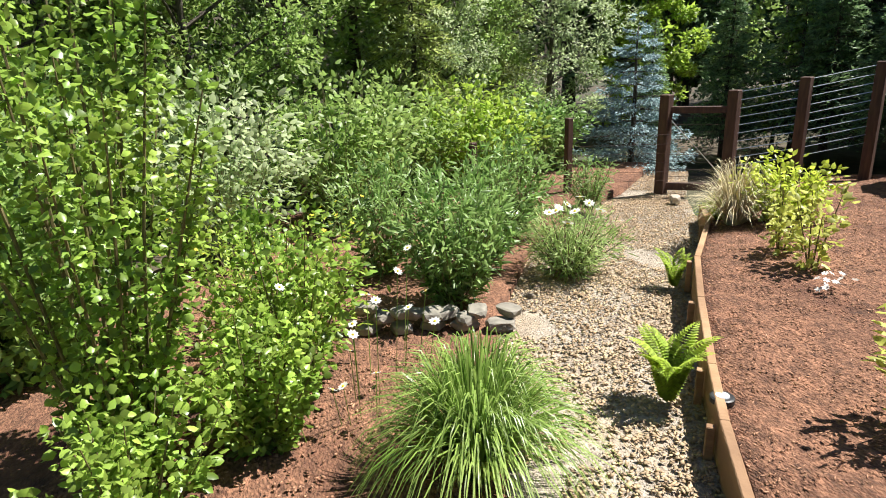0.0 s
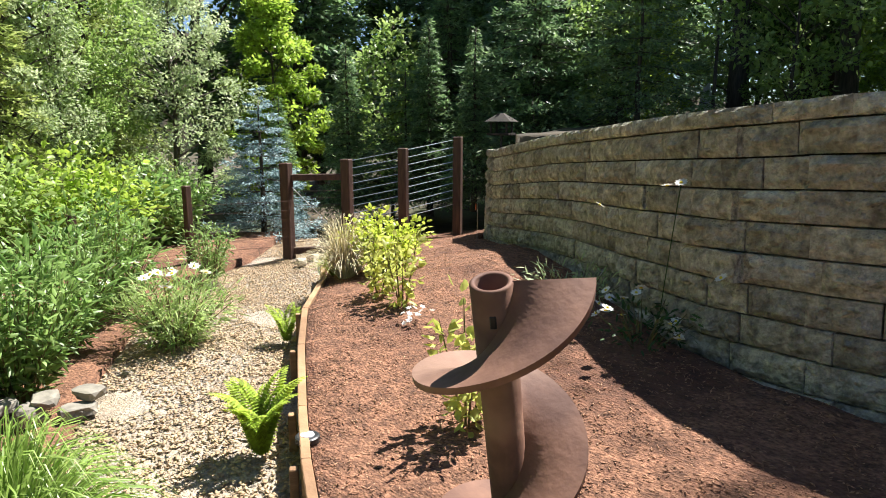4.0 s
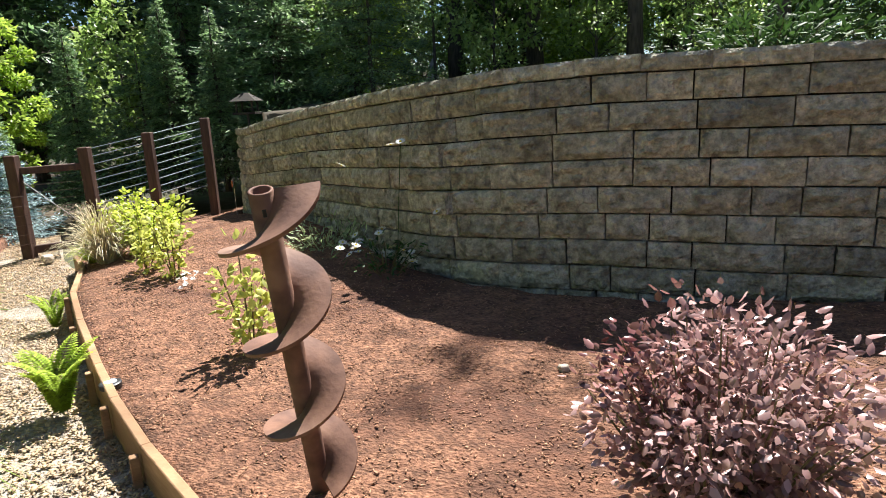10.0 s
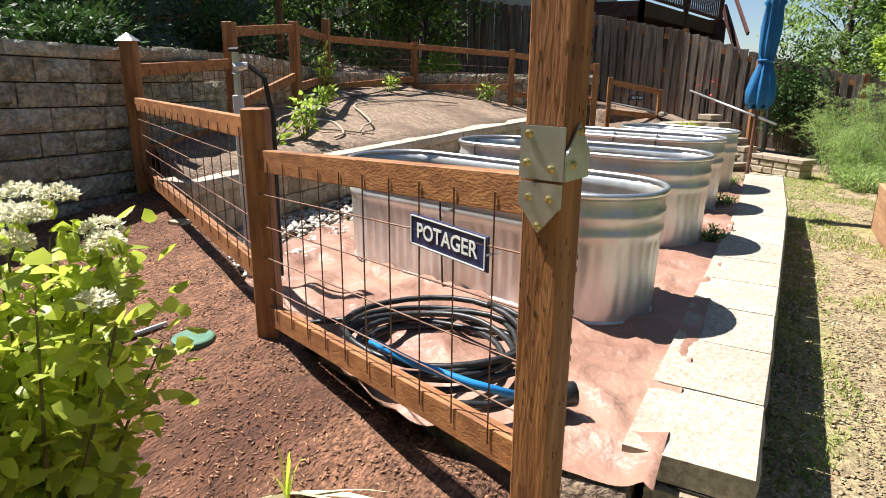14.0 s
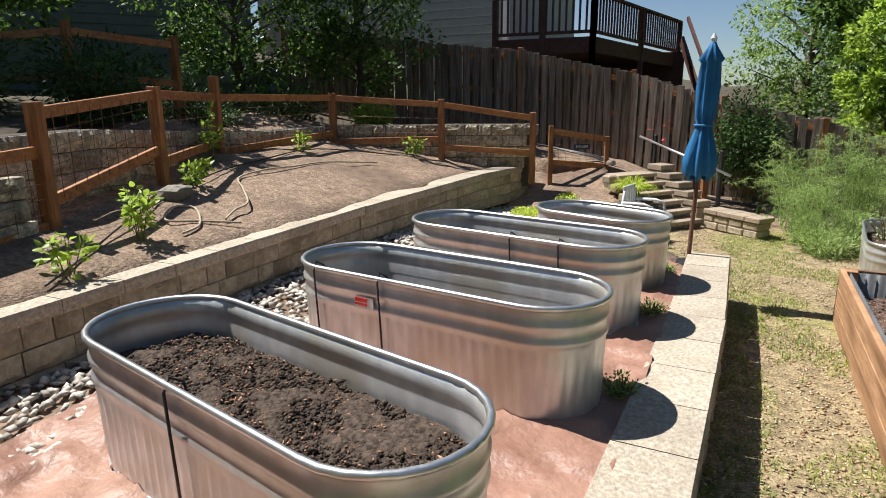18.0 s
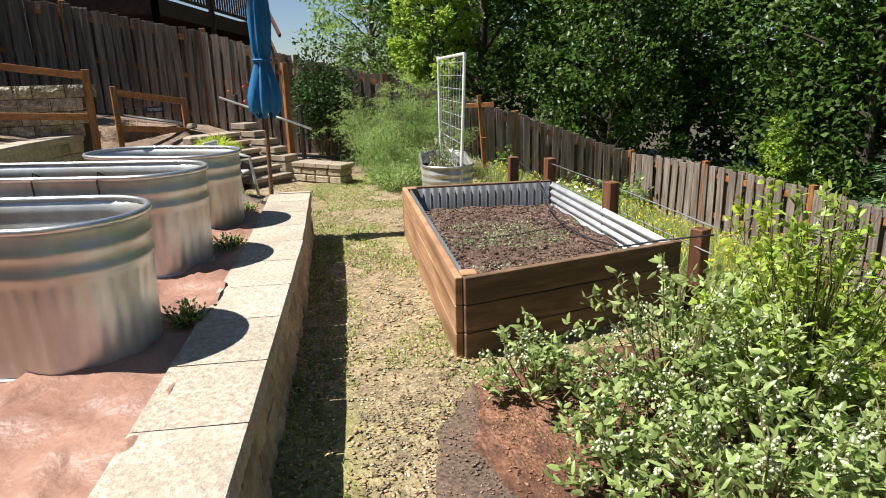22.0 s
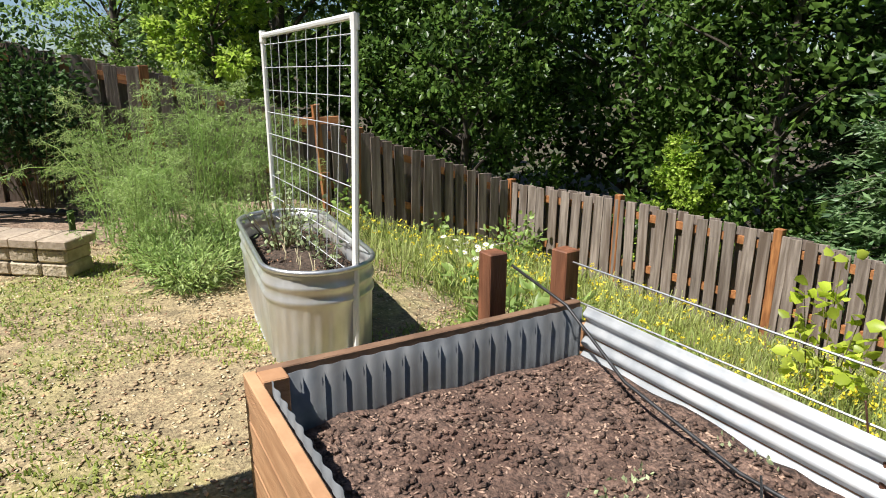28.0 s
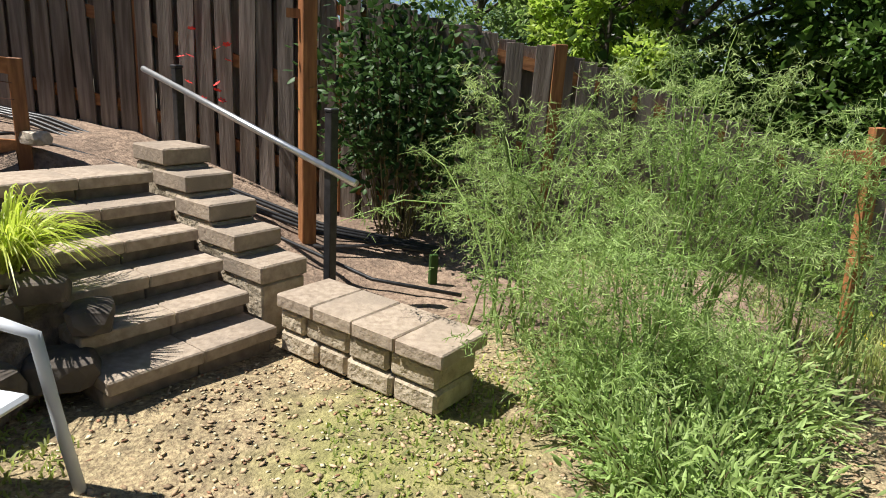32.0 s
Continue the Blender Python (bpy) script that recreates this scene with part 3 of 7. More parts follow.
pz = scatter([(3.35, 5.9), (3.5, 9.4), (3.0, 12.5), (3.2, 13.6), (6.2, 13.4), (6.9, 12.0), (8.0, 6.5), (8.2, 2.0), (3.6, 3.0)], 26000)
b3 = np.column_stack([pz, [base_z(x, y) + 0.06 for x, y in pz]])
tagged(blades("meadow_grass", b3, b3 + rng.normal(0, 0.09, b3.shape) * (1, 1, 0) + np.column_stack([np.zeros((len(b3), 2)), rng.uniform(0.06, 0.26, len(b3))]), 0.007, L_MEADOW, seg=4), "tall rough meadow grass on the slope", "grass", kind="stuff")


# ---- block walls ----
BLOCKS = {}


def block_mesh(name, w, d, h, material, seed, rough):
    """A block with a rough split face on -y; its origin is the bottom middle of the face."""
    key = (name, round(w, 2), round(d, 2), round(h, 2), seed)
    if key in BLOCKS:
        return BLOCKS[key]
    r = random.Random(seed)
    bm = bmesh.new()
    nx, nz = 6, 4
    vs = []
    for k in range(nz + 1):
        row = []
        for i in range(nx + 1):
            edge = i in (0, nx) or k in (0, nz)
            row.append(bm.verts.new((-w / 2 + w * i / nx, (0.006 if edge else -rough * r.random()), h * k / nz)))
        vs.append(row)
    for k in range(nz):
        for i in range(nx):
            bm.faces.new((vs[k][i], vs[k][i + 1], vs[k + 1][i + 1], vs[k + 1][i]))
    back = [bm.verts.new((x, d, z)) for x, z in ((-w / 2, 0), (w / 2, 0), (w / 2, h), (-w / 2, h))]
    bm.faces.new((back[3], back[2], back[1], back[0]))
    bm.faces.new([*[vs[nz][i] for i in range(nx + 1)], back[2], back[3]])
    bm.faces.new([*[vs[0][i] for i in reversed(range(nx + 1))], back[0], back[1]])
    bm.faces.new([*[vs[k][nx] for k in range(nz + 1)][::-1], back[1], back[2]][::-1])
    bm.faces.new([*[vs[k][0] for k in range(nz + 1)], back[3], back[0]][::-1])
    bmesh.ops.recalc_face_normals(bm, faces=bm.faces)
    me = bpy.data.meshes.new(name)
    bm.to_mesh(me)
    bm.free()
    me.materials.append(material)
    BLOCKS[key] = me
    return me


class Line:
    """A polyline that gives the place and the heading at a length along it."""

    def __init__(self, pts):
        self.p = [Vector(q) for q in pts]
        self.s = [0.0]
        for a, b in zip(self.p, self.p[1:]):
            self.s.append(self.s[-1] + (b - a).length)

    def at(self, s):
        s = max(0.0, min(self.s[-1] - 1e-6, s))
        i = max(k for k in range(len(self.s) - 1) if self.s[k] <= s)
        a, b = self.p[i], self.p[i + 1]
        f = (s - self.s[i]) / (self.s[i + 1] - self.s[i])
        d = (b - a).normalized()
        return a + (b - a) * f, math.atan2(d.y, d.x)


def block_wall(parent, line, z0, courses, h, widths, depth, material, rough, name="block", face=1, zoff=None, seed=1, batter=0.0, gap=0.008):
    """Courses of blocks along a line; face=1: the face looks to the right of the line's run, -1: to the left."""
    r = random.Random(seed)
    for c in range(courses):
        s = -r.random() * widths[0]
        while s < line.s[-1]:
            w = r.choice(widths)
            mid = s + w / 2
            if 0 < mid < line.s[-1]:
                p, a = line.at(mid)
                a += 0 if face == 1 else math.pi
                n = Vector((math.sin(a), -math.cos(a)))
                me = block_mesh(name, w - gap, depth, h - gap, material, r.randrange(9), rough)
                ob = new(name, me)
                ob.parent = parent
                dz = zoff(mid) if zoff else 0.0
                tilt = -math.degrees(math.atan(((zoff(mid + 0.1) - zoff(mid - 0.1)) / 0.2) if zoff else 0.0)) * face
                q = p - n * (batter * c) + n * r.uniform(-0.004, 0.006)
                ob.matrix_basis = pose(q.x, q.y, z0 + c * h + dz, 0, tilt, math.degrees(a))
            s += w


def wall_core(name, line, z0, z1, thick, material, label, face=1, zoff=None, inset=0.05):
    bm = bmesh.new()
    prev = None
    n = max(2, int(line.s[-1] / 0.25))
    for k in range(n + 1):
        s = line.s[-1] * k / n
        p, a = line.at(s)
        a += 0 if face == 1 else math.pi
        nn = Vector((math.sin(a), -math.cos(a)))
        dz = zoff(s) if zoff else 0.0
        f, b = p - nn * inset, p - nn * (inset + thick)
        ring = [bm.verts.new((f.x, f.y, z0 + dz)), bm.verts.new((b.x, b.y, z0 + dz)), bm.verts.new((b.x, b.y, z1 + dz)), bm.verts.new((f.x, f.y, z1 + dz))]
        if prev:
            for i in range(4):
                bm.faces.new((prev[i], prev[(i + 1) % 4], ring[(i + 1) % 4], ring[i]))
        else:
            bm.faces.new(ring[::-1])
        prev = ring
    bm.faces.new(prev)
    bmesh.ops.recalc_face_normals(bm, faces=bm.faces)
    return tagged(part(name, bm, material, None), label, "wall", kind="structure")


big = Line(WALL)
BIG_L = big.s[-1]


def big_off(s):
    return float(np.interp(s, (0, 0.9, 2.3, 3.8, 5.0, 5.65, 6.05, 6.75, 8.2, 8.7, 10.3, BIG_L), (-0.06, -0.06, -0.02, 0.02, 0.02, -0.01, -0.04, -0.08, -0.17, -0.21, -0.38, -0.42)))


M_JOINT = mat("dark_joint", (0.05, 0.042, 0.032), (0.09, 0.075, 0.055), 20, 0.95, 0.3)
wall_big = wall_core("wall_retaining", big, 0.0, 1.55, 0.25, M_JOINT, "curved retaining wall of tan split-face concrete blocks", -1, big_off, 0.1)

potager_line = Line([(0.845, 3.08), (0.9, 5.0), (0.95, 7.0), (0.93, 8.95)])
wall_pot = wall_core("wall_potager_edge", potager_line, -0.12, 0.31, 0.14, M_JOINT, "low buff block wall with wide cap stones along the lawn", 1, None, 0.04)
terrace_line = Line([(-2.42, 4.15), (-2.44, 8.0), (-2.3, 11.0), (-2.05, 12.3)])
wall_ter = wall_core("wall_terrace", terrace_line, 0.2, 0.66, 0.14, M_JOINT, "long low buff block wall that holds the sloping bed", 1, None, 0.04)
upper_line = Line([(-3.72, 5.5), (-4.18, 7.1), (-4.76, 8.45), (-4.66, 10.72), (-3.22, 11.62), (-1.95, 12.08)])
wall_up = wall_core("wall_upper", upper_line, 0.5, 1.44, 0.2, M_JOINT, "weathered grey block wall above the fenced bed", 1, lambda s: 0.14 - 0.2 * min(1, max(0, (s - 1) / 3)), 0.04)

# ---- timber edging ----
edging = thing("garden_edging", (0, 0, 0), "weathered timber board edging that holds the mulch beside the path", "edging", kind="structure")
for (x0, y0), (x1, y1) in zip(EDGE, EDGE[1:]):
    z0, z1 = mulch_z(x0, y0) + 0.03, mulch_z(x1, y1) + 0.03
    part("board", beam((x0, y0, z0 - 0.14), (x1, y1, z1 - 0.14), 0.04, 0.28, 0.004), M_TIMBER, edging)
for (x0, y0), (x1, y1) in zip(EDGE[1:], EDGE[2:]):
    part("stake", box((x0 + 0.035, y0 - 0.03, mulch_z(x0, y0) - 0.12), (0.035, 0.035, 0.22), 0.9, 0.003), M_TIMBER, edging)


# ---- auger ----
def auger():
    """A pipe with a helical blade, built upright and then tipped along its lean."""
    e = thing("auger_sculpture", (-1.047, -0.411, 0.2), "rusty steel earth auger standing aslant in the mulch", "sculpture")
    lean = Vector((0.299, 0.103, 1.063))
    e.matrix_world = Matrix.Translation((-1.047, -0.411, 0.2)) @ Vector((0, 0, 1)).rotation_difference(lean).to_matrix().to_4x4()
    top, r0, r1 = lean.length, 0.033, 0.137
    bm = bmesh.new()
    n = 28
    prev = None
    for ring_r, zz in ((r0, -0.25), (r0, top), (r0 - 0.004, top + 0.003), (r0 - 0.009, top), (r0 - 0.009, top - 0.25)):
        ring = [bm.verts.new((ring_r * math.cos(2 * math.pi * k / n), ring_r * math.sin(2 * math.pi * k / n), zz)) for k in range(n)]
        if prev:
            for k in range(n):
                bm.faces.new((prev[k], prev[(k + 1) % n], ring[(k + 1) % n], ring[k]))
        prev = ring
    bmesh.ops.recalc_face_normals(bm, faces=bm.faces)
    part("shaft", bm, M_RUST, e, "", True)
    bm = bmesh.new()
    turns, steps, pitch = 3.2, 220, 0.318
    rows = []
    cols = 6
    for i in range(steps + 1):
        f = i / steps
        a = radians(122) - 2 * math.pi * turns * f
        z = top - 0.004 - pitch * turns * f
        rr = r1 * (1 + 0.10 * max(0.0, 1 - f * 12))
        d = Vector((math.cos(a), math.sin(a), 0))
        radii = [r0 - 0.004 + (rr - r0 + 0.004) * k / cols for k in range(cols + 1)]
        upper = [bm.verts.new(d * q + Vector((0, 0, z + 0.006 + 0.003 * k / cols))) for k, q in enumerate(radii)]
        lower = [bm.verts.new(d * q + Vector((0, 0, z - 0.006 + 0.003 * k / cols))) for k, q in enumerate(radii)]
        rows.append(upper + lower[::-1])
    m = len(rows[0])
    for a, b in zip(rows, rows[1:]):
        for k in range(m):
            bm.faces.new((a[k], a[(k + 1) % m], b[(k + 1) % m], b[k]))
    bm.faces.new(rows[0])
    bm.faces.new(rows[-1][::-1])
    bmesh.ops.recalc_face_normals(bm, faces=bm.faces)
    bm.edges.ensure_lookup_table()
    for ed in bm.edges:
        if len(ed.link_faces) == 2 and ed.calc_face_angle(0.0) > 0.8:
            ed.smooth = False
    part("flighting", bm, M_RUST, e, "worn grey-brown helical blade", True)
    a = radians(35)
    part("pin_hole", box((0.030 * math.cos(a), 0.030 * math.sin(a), top - 0.05), (0.008, 0.011, 0.024), a, 0.002), M_BLACK, e, "dark pin hole in the shaft")
    return e


auger()

# ---- deer fence and gate ----
G = [(-4.52, -6.38, -0.18, 1.08), (-5.13, -5.96, -0.14, 1.12), (-5.72, -5.55, -0.05, 1.25), (-6.49, -5.29, 0.0, 1.39)]
gate = thing("garden_gate", (0, 0, 0), "dark brown timber gate with wire infill across the path", "gate")
for x, y, z0, z1 in G[:2]:
    part("post", box((x, y, (z0 + z1) / 2 - 0.1), (0.12, 0.12, z1 - z0 + 0.2), 0.4, 0.008), M_DARKPOST, gate)
(x0, y0, _, _), (x1, y1, _, _) = G[0], G[1]
part("top_rail", beam((x0, y0, 0.90), (x1, y1, 0.90), 0.05, 0.08, 0.005), M_DARKPOST, gate)
part("bottom_rail", beam((x0, y0, -0.02), (x1, y1, -0.02), 0.05, 0.09, 0.005), M_DARKPOST, gate)
part("brace_wire", tube([(x0, y0, 0.85), (x1, y1, 0.05)], 0.006), M_ZINC, gate)
for k in range(9):
    part("wire", tube([(x0, y0, 0.1 + 0.09 * k), (x1, y1, 0.1 + 0.09 * k)], 0.0022, 4), M_DARKPOST, gate)
wire_fence = thing("wire_fence", (0, 0, 0), "dark brown post fence strung with horizontal steel wires", "fence")
for x, y, z0, z1 in G[2:]:
    part("post", box((x, y, (z0 + z1) / 2 - 0.1), (0.11, 0.11, z1 - z0 + 0.2), 0.4, 0.008), M_DARKPOST, wire_fence)
for (xa, ya, _, za), (xb, yb, _, zb) in zip(G[1:], G[2:]):
    for k in range(10):
        f = 0.03 + 0.095 * k
        part("wire", tube([(xa, ya, za - f), (xb, yb, zb - f)], 0.0045, 4), M_ZINC, wire_fence)
for x, y, z1 in ((-3.36, -6.62, 0.86), (-2.25, -6.9, 0.62), (-1.3, -7.2, 0.6), (-0.3, -7.5, 0.6)):
    part("post", box((x, y, z1 / 2 - 0.15), (0.075, 0.075, z1 + 0.3), 0.2, 0.006), M_DARKPOST, wire_fence)
fx = [(-0.3, -7.5), (-1.3, -7.2), (-2.25, -6.9), (-3.36, -6.62), (-4.49, -6.21)]
for (xa, ya), (xb, yb) in zip(fx, fx[1:]):
    for k in range(6):
        part("wire", tube([(xa, ya, 0.08 + 0.11 * k), (xb, yb, 0.08 + 0.11 * k)], 0.002, 4), M_DARKPOST, wire_fence)

# ---- bird feeder ----
M_FEEDER = mat("dark_feeder_metal", (0.018, 0.014, 0.011), (0.04, 0.03, 0.022), 12, 0.85, 0.2)
bf = thing("bird_feeder", (-7.6, -5.4, 1.24), "dark lantern-shaped bird feeder with a hipped roof", "bird feeder")
part("pole", tube([(0, 0, -1.4), (0, 0, 0.16)], 0.02), M_BLACK, bf)
part("tray", box((0, 0, 0.18), (0.34, 0.34, 0.035), 0.3, 0.004), M_FEEDER, bf)
for a in range(4):
    c, s_ = math.cos(0.3 + a * math.pi / 2 + 0.78) * 0.17, math.sin(0.3 + a * math.pi / 2 + 0.78) * 0.17
    part("upright", box((c, s_, 0.27), (0.025, 0.025, 0.16), 0.3), M_FEEDER, bf)
bm = bmesh.new()
bmesh.ops.create_cone(bm, cap_ends=True, segments=4, radius1=0.28, radius2=0.05, depth=0.12, matrix=Matrix.Translation((0, 0, 0.42)) @ Matrix.Rotation(0.3 + 0.785, 4, "Z"))
part("roof", bm, M_FEEDER, bf)

# ---- folded grey umbrella beyond the wall ----
gu = thing("closed_umbrella", (-14.9, -5.1, 1.66), "folded pale grey garden umbrella far behind the wall", "umbrella")
part("pole", tube([(0, 0, 0), (0, 0, 0.95)], 0.02), M_WHITE, gu)
part("canopy", tube([(0, 0, 0.15), (0, 0, 0.25), (0, 0, 0.55), (0, 0, 0.8), (0, 0, 0.98)], [0.15, 0.17, 0.12, 0.07, 0.02], 10), M_CHAIR, gu)


# ---- potager fence ----
A_, B_, C_ = (-3.22, 4.45), (-1.0, 3.28), (0.405, 2.6)


def cedar_post(parent, x, y, z0, z1, w=0.092, rz=0.45, cap=False):
    po = part("post", box((x, y, (z0 + z1) / 2), (w, w, z1 - z0), rz, 0.004), M_CEDAR, parent)
    if cap:
        bm = bmesh.new()
        bmesh.ops.create_cone(bm, cap_ends=True, segments=4, radius1=0.085, radius2=0.01, depth=0.05, matrix=Matrix.Translation((x, y, z1 + 0.022)) @ Matrix.Rotation(rz + 0.785, 4, "Z"))
        part("post_cap", bm, M_GALV, po, "grey metal post cap")


def fence_panel(parent, a, b, ztop_a, ztop_b, zbot_a, zbot_b, mesh=True, rail=0.085):
    ax, ay = a
    bx, by = b
    part("top_rail", beam((ax, ay, ztop_a), (bx, by, ztop_b), 0.04, rail, 0.003), M_CEDARX, parent)
    part("bottom_rail", beam((ax, ay, zbot_a), (bx, by, zbot_b), 0.04, rail, 0.003), M_CEDARX, parent)
    if mesh:
        bm = bmesh.new()
        ln = math.hypot(bx - ax, by - ay)
        nv = int(ln / 0.15)
        off = Vector((ay - by, bx - ax, 0)).normalized() * -0.024
        for k in range(1, nv + 1):
            f = k / (nv + 1)
            x, y = ax + (bx - ax) * f, ay + (by - ay) * f
            tube_bm(bm, [Vector((x, y, zbot_a + (zbot_b - zbot_a) * f)) + off, Vector((x, y, ztop_a + (ztop_b - ztop_a) * f)) + off], 0.0024, 4)
        for k in range(1, 5):
            f = k / 5
            tube_bm(bm, [Vector((ax, ay, zbot_a + (ztop_a - zbot_a) * f)) + off, Vector((bx, by, zbot_b + (ztop_b - zbot_b) * f)) + off], 0.0024, 4)
        part("wire_mesh", bm, M_RUST, parent, "rusty welded wire mesh")


M_BRASS = mat("brass_screw", (0.55, 0.42, 0.16), (0.66, 0.52, 0.24), 20, 0.35, 0, metal=0.9)
pf = thing("potager_fence", (0, 0, 0), "low stained cedar fence with wire mesh round the vegetable plot", "fence")
cedar_post(pf, *A_, 0.3, 1.62, cap=True)
cedar_post(pf, *B_, 0.3, 1.30)
cedar_post(pf, *C_, 0.1, 2.6, 0.086, rz=-0.19)
fence_panel(pf, A_, B_, 1.20, 1.22, 0.72, 0.62)
fence_panel(pf, B_, C_, 1.10, 1.21, 0.46, 0.60)


def plate(parent, loc, rz, outline, label):
    """A thin steel plate lying against a post face, cut to an outline, with screw heads."""
    bm = bmesh.new()
    rot = Matrix.Rotation(rz, 4, "Z")
    lo = [bm.verts.new(Vector(loc) + rot @ Vector((x, 0, z))) for x, z in outline]
    hi = [bm.verts.new(Vector(loc) + rot @ Vector((x, -0.004, z))) for x, z in outline]
    n = len(outline)
    bm.faces.new(lo)
    bm.faces.new(hi[::-1])
    for i in range(n):
        bm.faces.new((lo[i], hi[i], hi[(i + 1) % n], lo[(i + 1) % n]))
    bmesh.ops.recalc_face_normals(bm, faces=bm.faces)
    return part("bracket", bm, M_ZINC, parent, label), rot


PR = -0.19
for face, (ox, oy), shape, screws in (
        (PR, (0, -0.0475), [(-0.047, 0.0), (0.047, 0.0), (0.047, 0.10), (-0.047, 0.10)], [(-0.028, 0.085), (0.022, 0.022), (-0.03, 0.03)]),
        (PR, (0, -0.0485), [(-0.046, -0.006), (0.046, -0.006), (0.046, -0.05), (0.0, -0.105), (-0.046, -0.05)], [(-0.022, -0.035), (0.022, -0.035), (0.0, -0.09)]),
        (PR + math.pi / 2, (0, -0.0475), [(-0.047, 0.0), (0.047, 0.0), (0.047, 0.05), (0.0, 0.105), (-0.047, 0.05)], [(-0.022, 0.03), (0.0, 0.09)]),
        (PR + math.pi / 2, (0, -0.049), [(-0.05, 0.45), (0.05, 0.45), (0.05, 0.68), (-0.05, 0.68)], [(0.02, 0.48), (-0.02, 0.48)])):
    o = Matrix.Rotation(face, 3, "Z") @ Vector((ox, oy, 0))
    pl, rot = plate(pf, (C_[0] + o.x, C_[1] + o.y, 1.25), face, shape, "galvanised post bracket with screws")
    for x, z in screws:
        p0 = Vector((C_[0] + o.x, C_[1] + o.y, 1.25)) + rot @ Vector((x, -0.004, z))
        part("screw", tube([p0, p0 + rot @ Vector((0, -0.004, 0)), p0 + rot @ Vector((0, -0.006, 0))], [0.008, 0.008, 0.004], 8), M_BRASS, pl)
# short dark treatment cuts in the wood of the corner post
cuts = bmesh.new()
rr_ = random.Random(5)
for face in (PR, PR + math.pi / 2):
    rot = Matrix.Rotation(face, 4, "Z")
    for k in range(70):
        zc = rr_.choice((rr_.uniform(0.35, 1.13), rr_.uniform(1.37, 2.2)))
        bm_box(cuts, Vector((C_[0], C_[1], zc)) + rot @ Vector((-0.036 + 0.018 * (k % 5), -0.0462, 0)), (0.0018, 0.001, 0.013), face)
tagged(part("incision", cuts, M_DARKPOST, pf, "rows of dark preservative incisions"), kind="stuff")
E_, F_, G_, G2_, H_, I_ = (-3.45, 5.62), (-3.96, 7.06), (-4.55, 8.4), (-4.45, 10.55), (-3.12, 11.4), (-1.85, 11.85)
uf = thing("terrace_fence", (0, 0, 0), "stained cedar post and rail fence above the sloping bed", "fence")
tops = {E_: 1.82, F_: 1.93, G_: 2.06, G2_: 1.86, H_: 1.76, I_: 1.56}
for k, z in tops.items():
    cedar_post(uf, *k, terrace_z(*k) - 0.2, z, rz=0.3)
seq = [A_, E_, F_, G_, G2_, H_, I_]
zt = [1.55, 1.74, 1.86, 1.82, 1.79, 1.68, 1.48]
for i in range(1, 6):
    fence_panel(uf, seq[i], seq[i + 1], zt[i], zt[i + 1], zt[i] - 0.62, zt[i + 1] - 0.5, True)
fence_panel(uf, A_, E_, 1.42, 1.48, 0.85, 0.95)
ug = thing("second_gate", (0, 0, 0), "small stained cedar gate with a dark name sign", "gate")
GA, GB = (-1.76, 12.5), (-1.05, 13.3)
for (x, y), z in ((GA, 1.34), (GB, 1.14)):
    cedar_post(ug, x, y, 0.4, z, 0.07)
fence_panel(ug, GA, GB, 1.26, 1.09, 0.78, 0.66)
gs = part("sign_plate", box((-1.36, 12.88, 1.0), (0.30, 0.012, 0.085), math.atan2(0.8, 0.71)), M_NAVY, ug, "small dark name sign")
tx2 = bpy.data.curves.new("lettering", "FONT")
tx2.body, tx2.size, tx2.align_x, tx2.align_y, tx2.extrude = "POTAGER", 0.052, "CENTER", "CENTER", 0.0006
tx2.materials.append(M_WHITE)
tob2 = new("lettering", tx2)
tob2.parent = gs
tob2.matrix_basis = pose(-1.36 + 0.0068 * 0.748, 12.88 - 0.0068 * 0.664, 1.0, 90, 0, math.degrees(math.atan2(0.8, 0.71)))
# posts and rails higher up the bank
hf = thing("bank_fence", (0, 0, 0), "cedar rail fence higher up the planted bank", "fence")
for x, y, z in ((-6.4, 8.0, 2.72), (-6.1, 9.3, 2.62), (-7.2, 7.0, 2.6)):
    cedar_post(hf, x, y, 1.3, z, rz=0.3)
fence_panel(hf, (-6.4, 8.0), (-6.1, 9.3), 2.6, 2.5, 2.1, 2.0, False)
fence_panel(hf, (-7.2, 7.0), (-6.4, 8.0), 2.45, 2.6, 2.0, 2.1, False)

# ---- sign ----
d = (Vector((C_[0], C_[1], 0)) - Vector((B_[0], B_[1], 0))).normalized()
sx, sy = 0.115, 2.715
sign = thing("name_sign", (sx, sy, 1.055), "navy enamel sign with white letters wired to the fence", "sign", rz=math.degrees(math.atan2(d.y, d.x)))
bm = box((0, 0, 0), (0.31, 0.006, 0.085), 0, 0.002)
part("plate", bm, M_NAVY, sign)
for z in (-0.037, 0.037):
    part("border", box((0, -0.005, z), (0.29, 0.002, 0.003)), M_WHITE, sign)
for x in (-0.145, 0.145):
    part("border", box((x, -0.005, 0), (0.003, 0.002, 0.074)), M_WHITE, sign)
tx = bpy.data.curves.new("lettering", "FONT")
tx.body, tx.size, tx.align_x, tx.align_y, tx.extrude = "POTAGER", 0.054, "CENTER", "CENTER", 0.0006
tx.materials.append(M_WHITE)
tx.offset = 0.0008
tob = new("lettering", tx)
tob.parent = sign
tob.matrix_basis = pose(0, -0.0052, 0, 90, 0, 0)
for x in (-0.152, 0.152):
    part("wire_tie", tube([(x, -0.006, 0), (x * 1.1, 0.02, 0.005)], 0.003, 5), M_ZINC, sign)

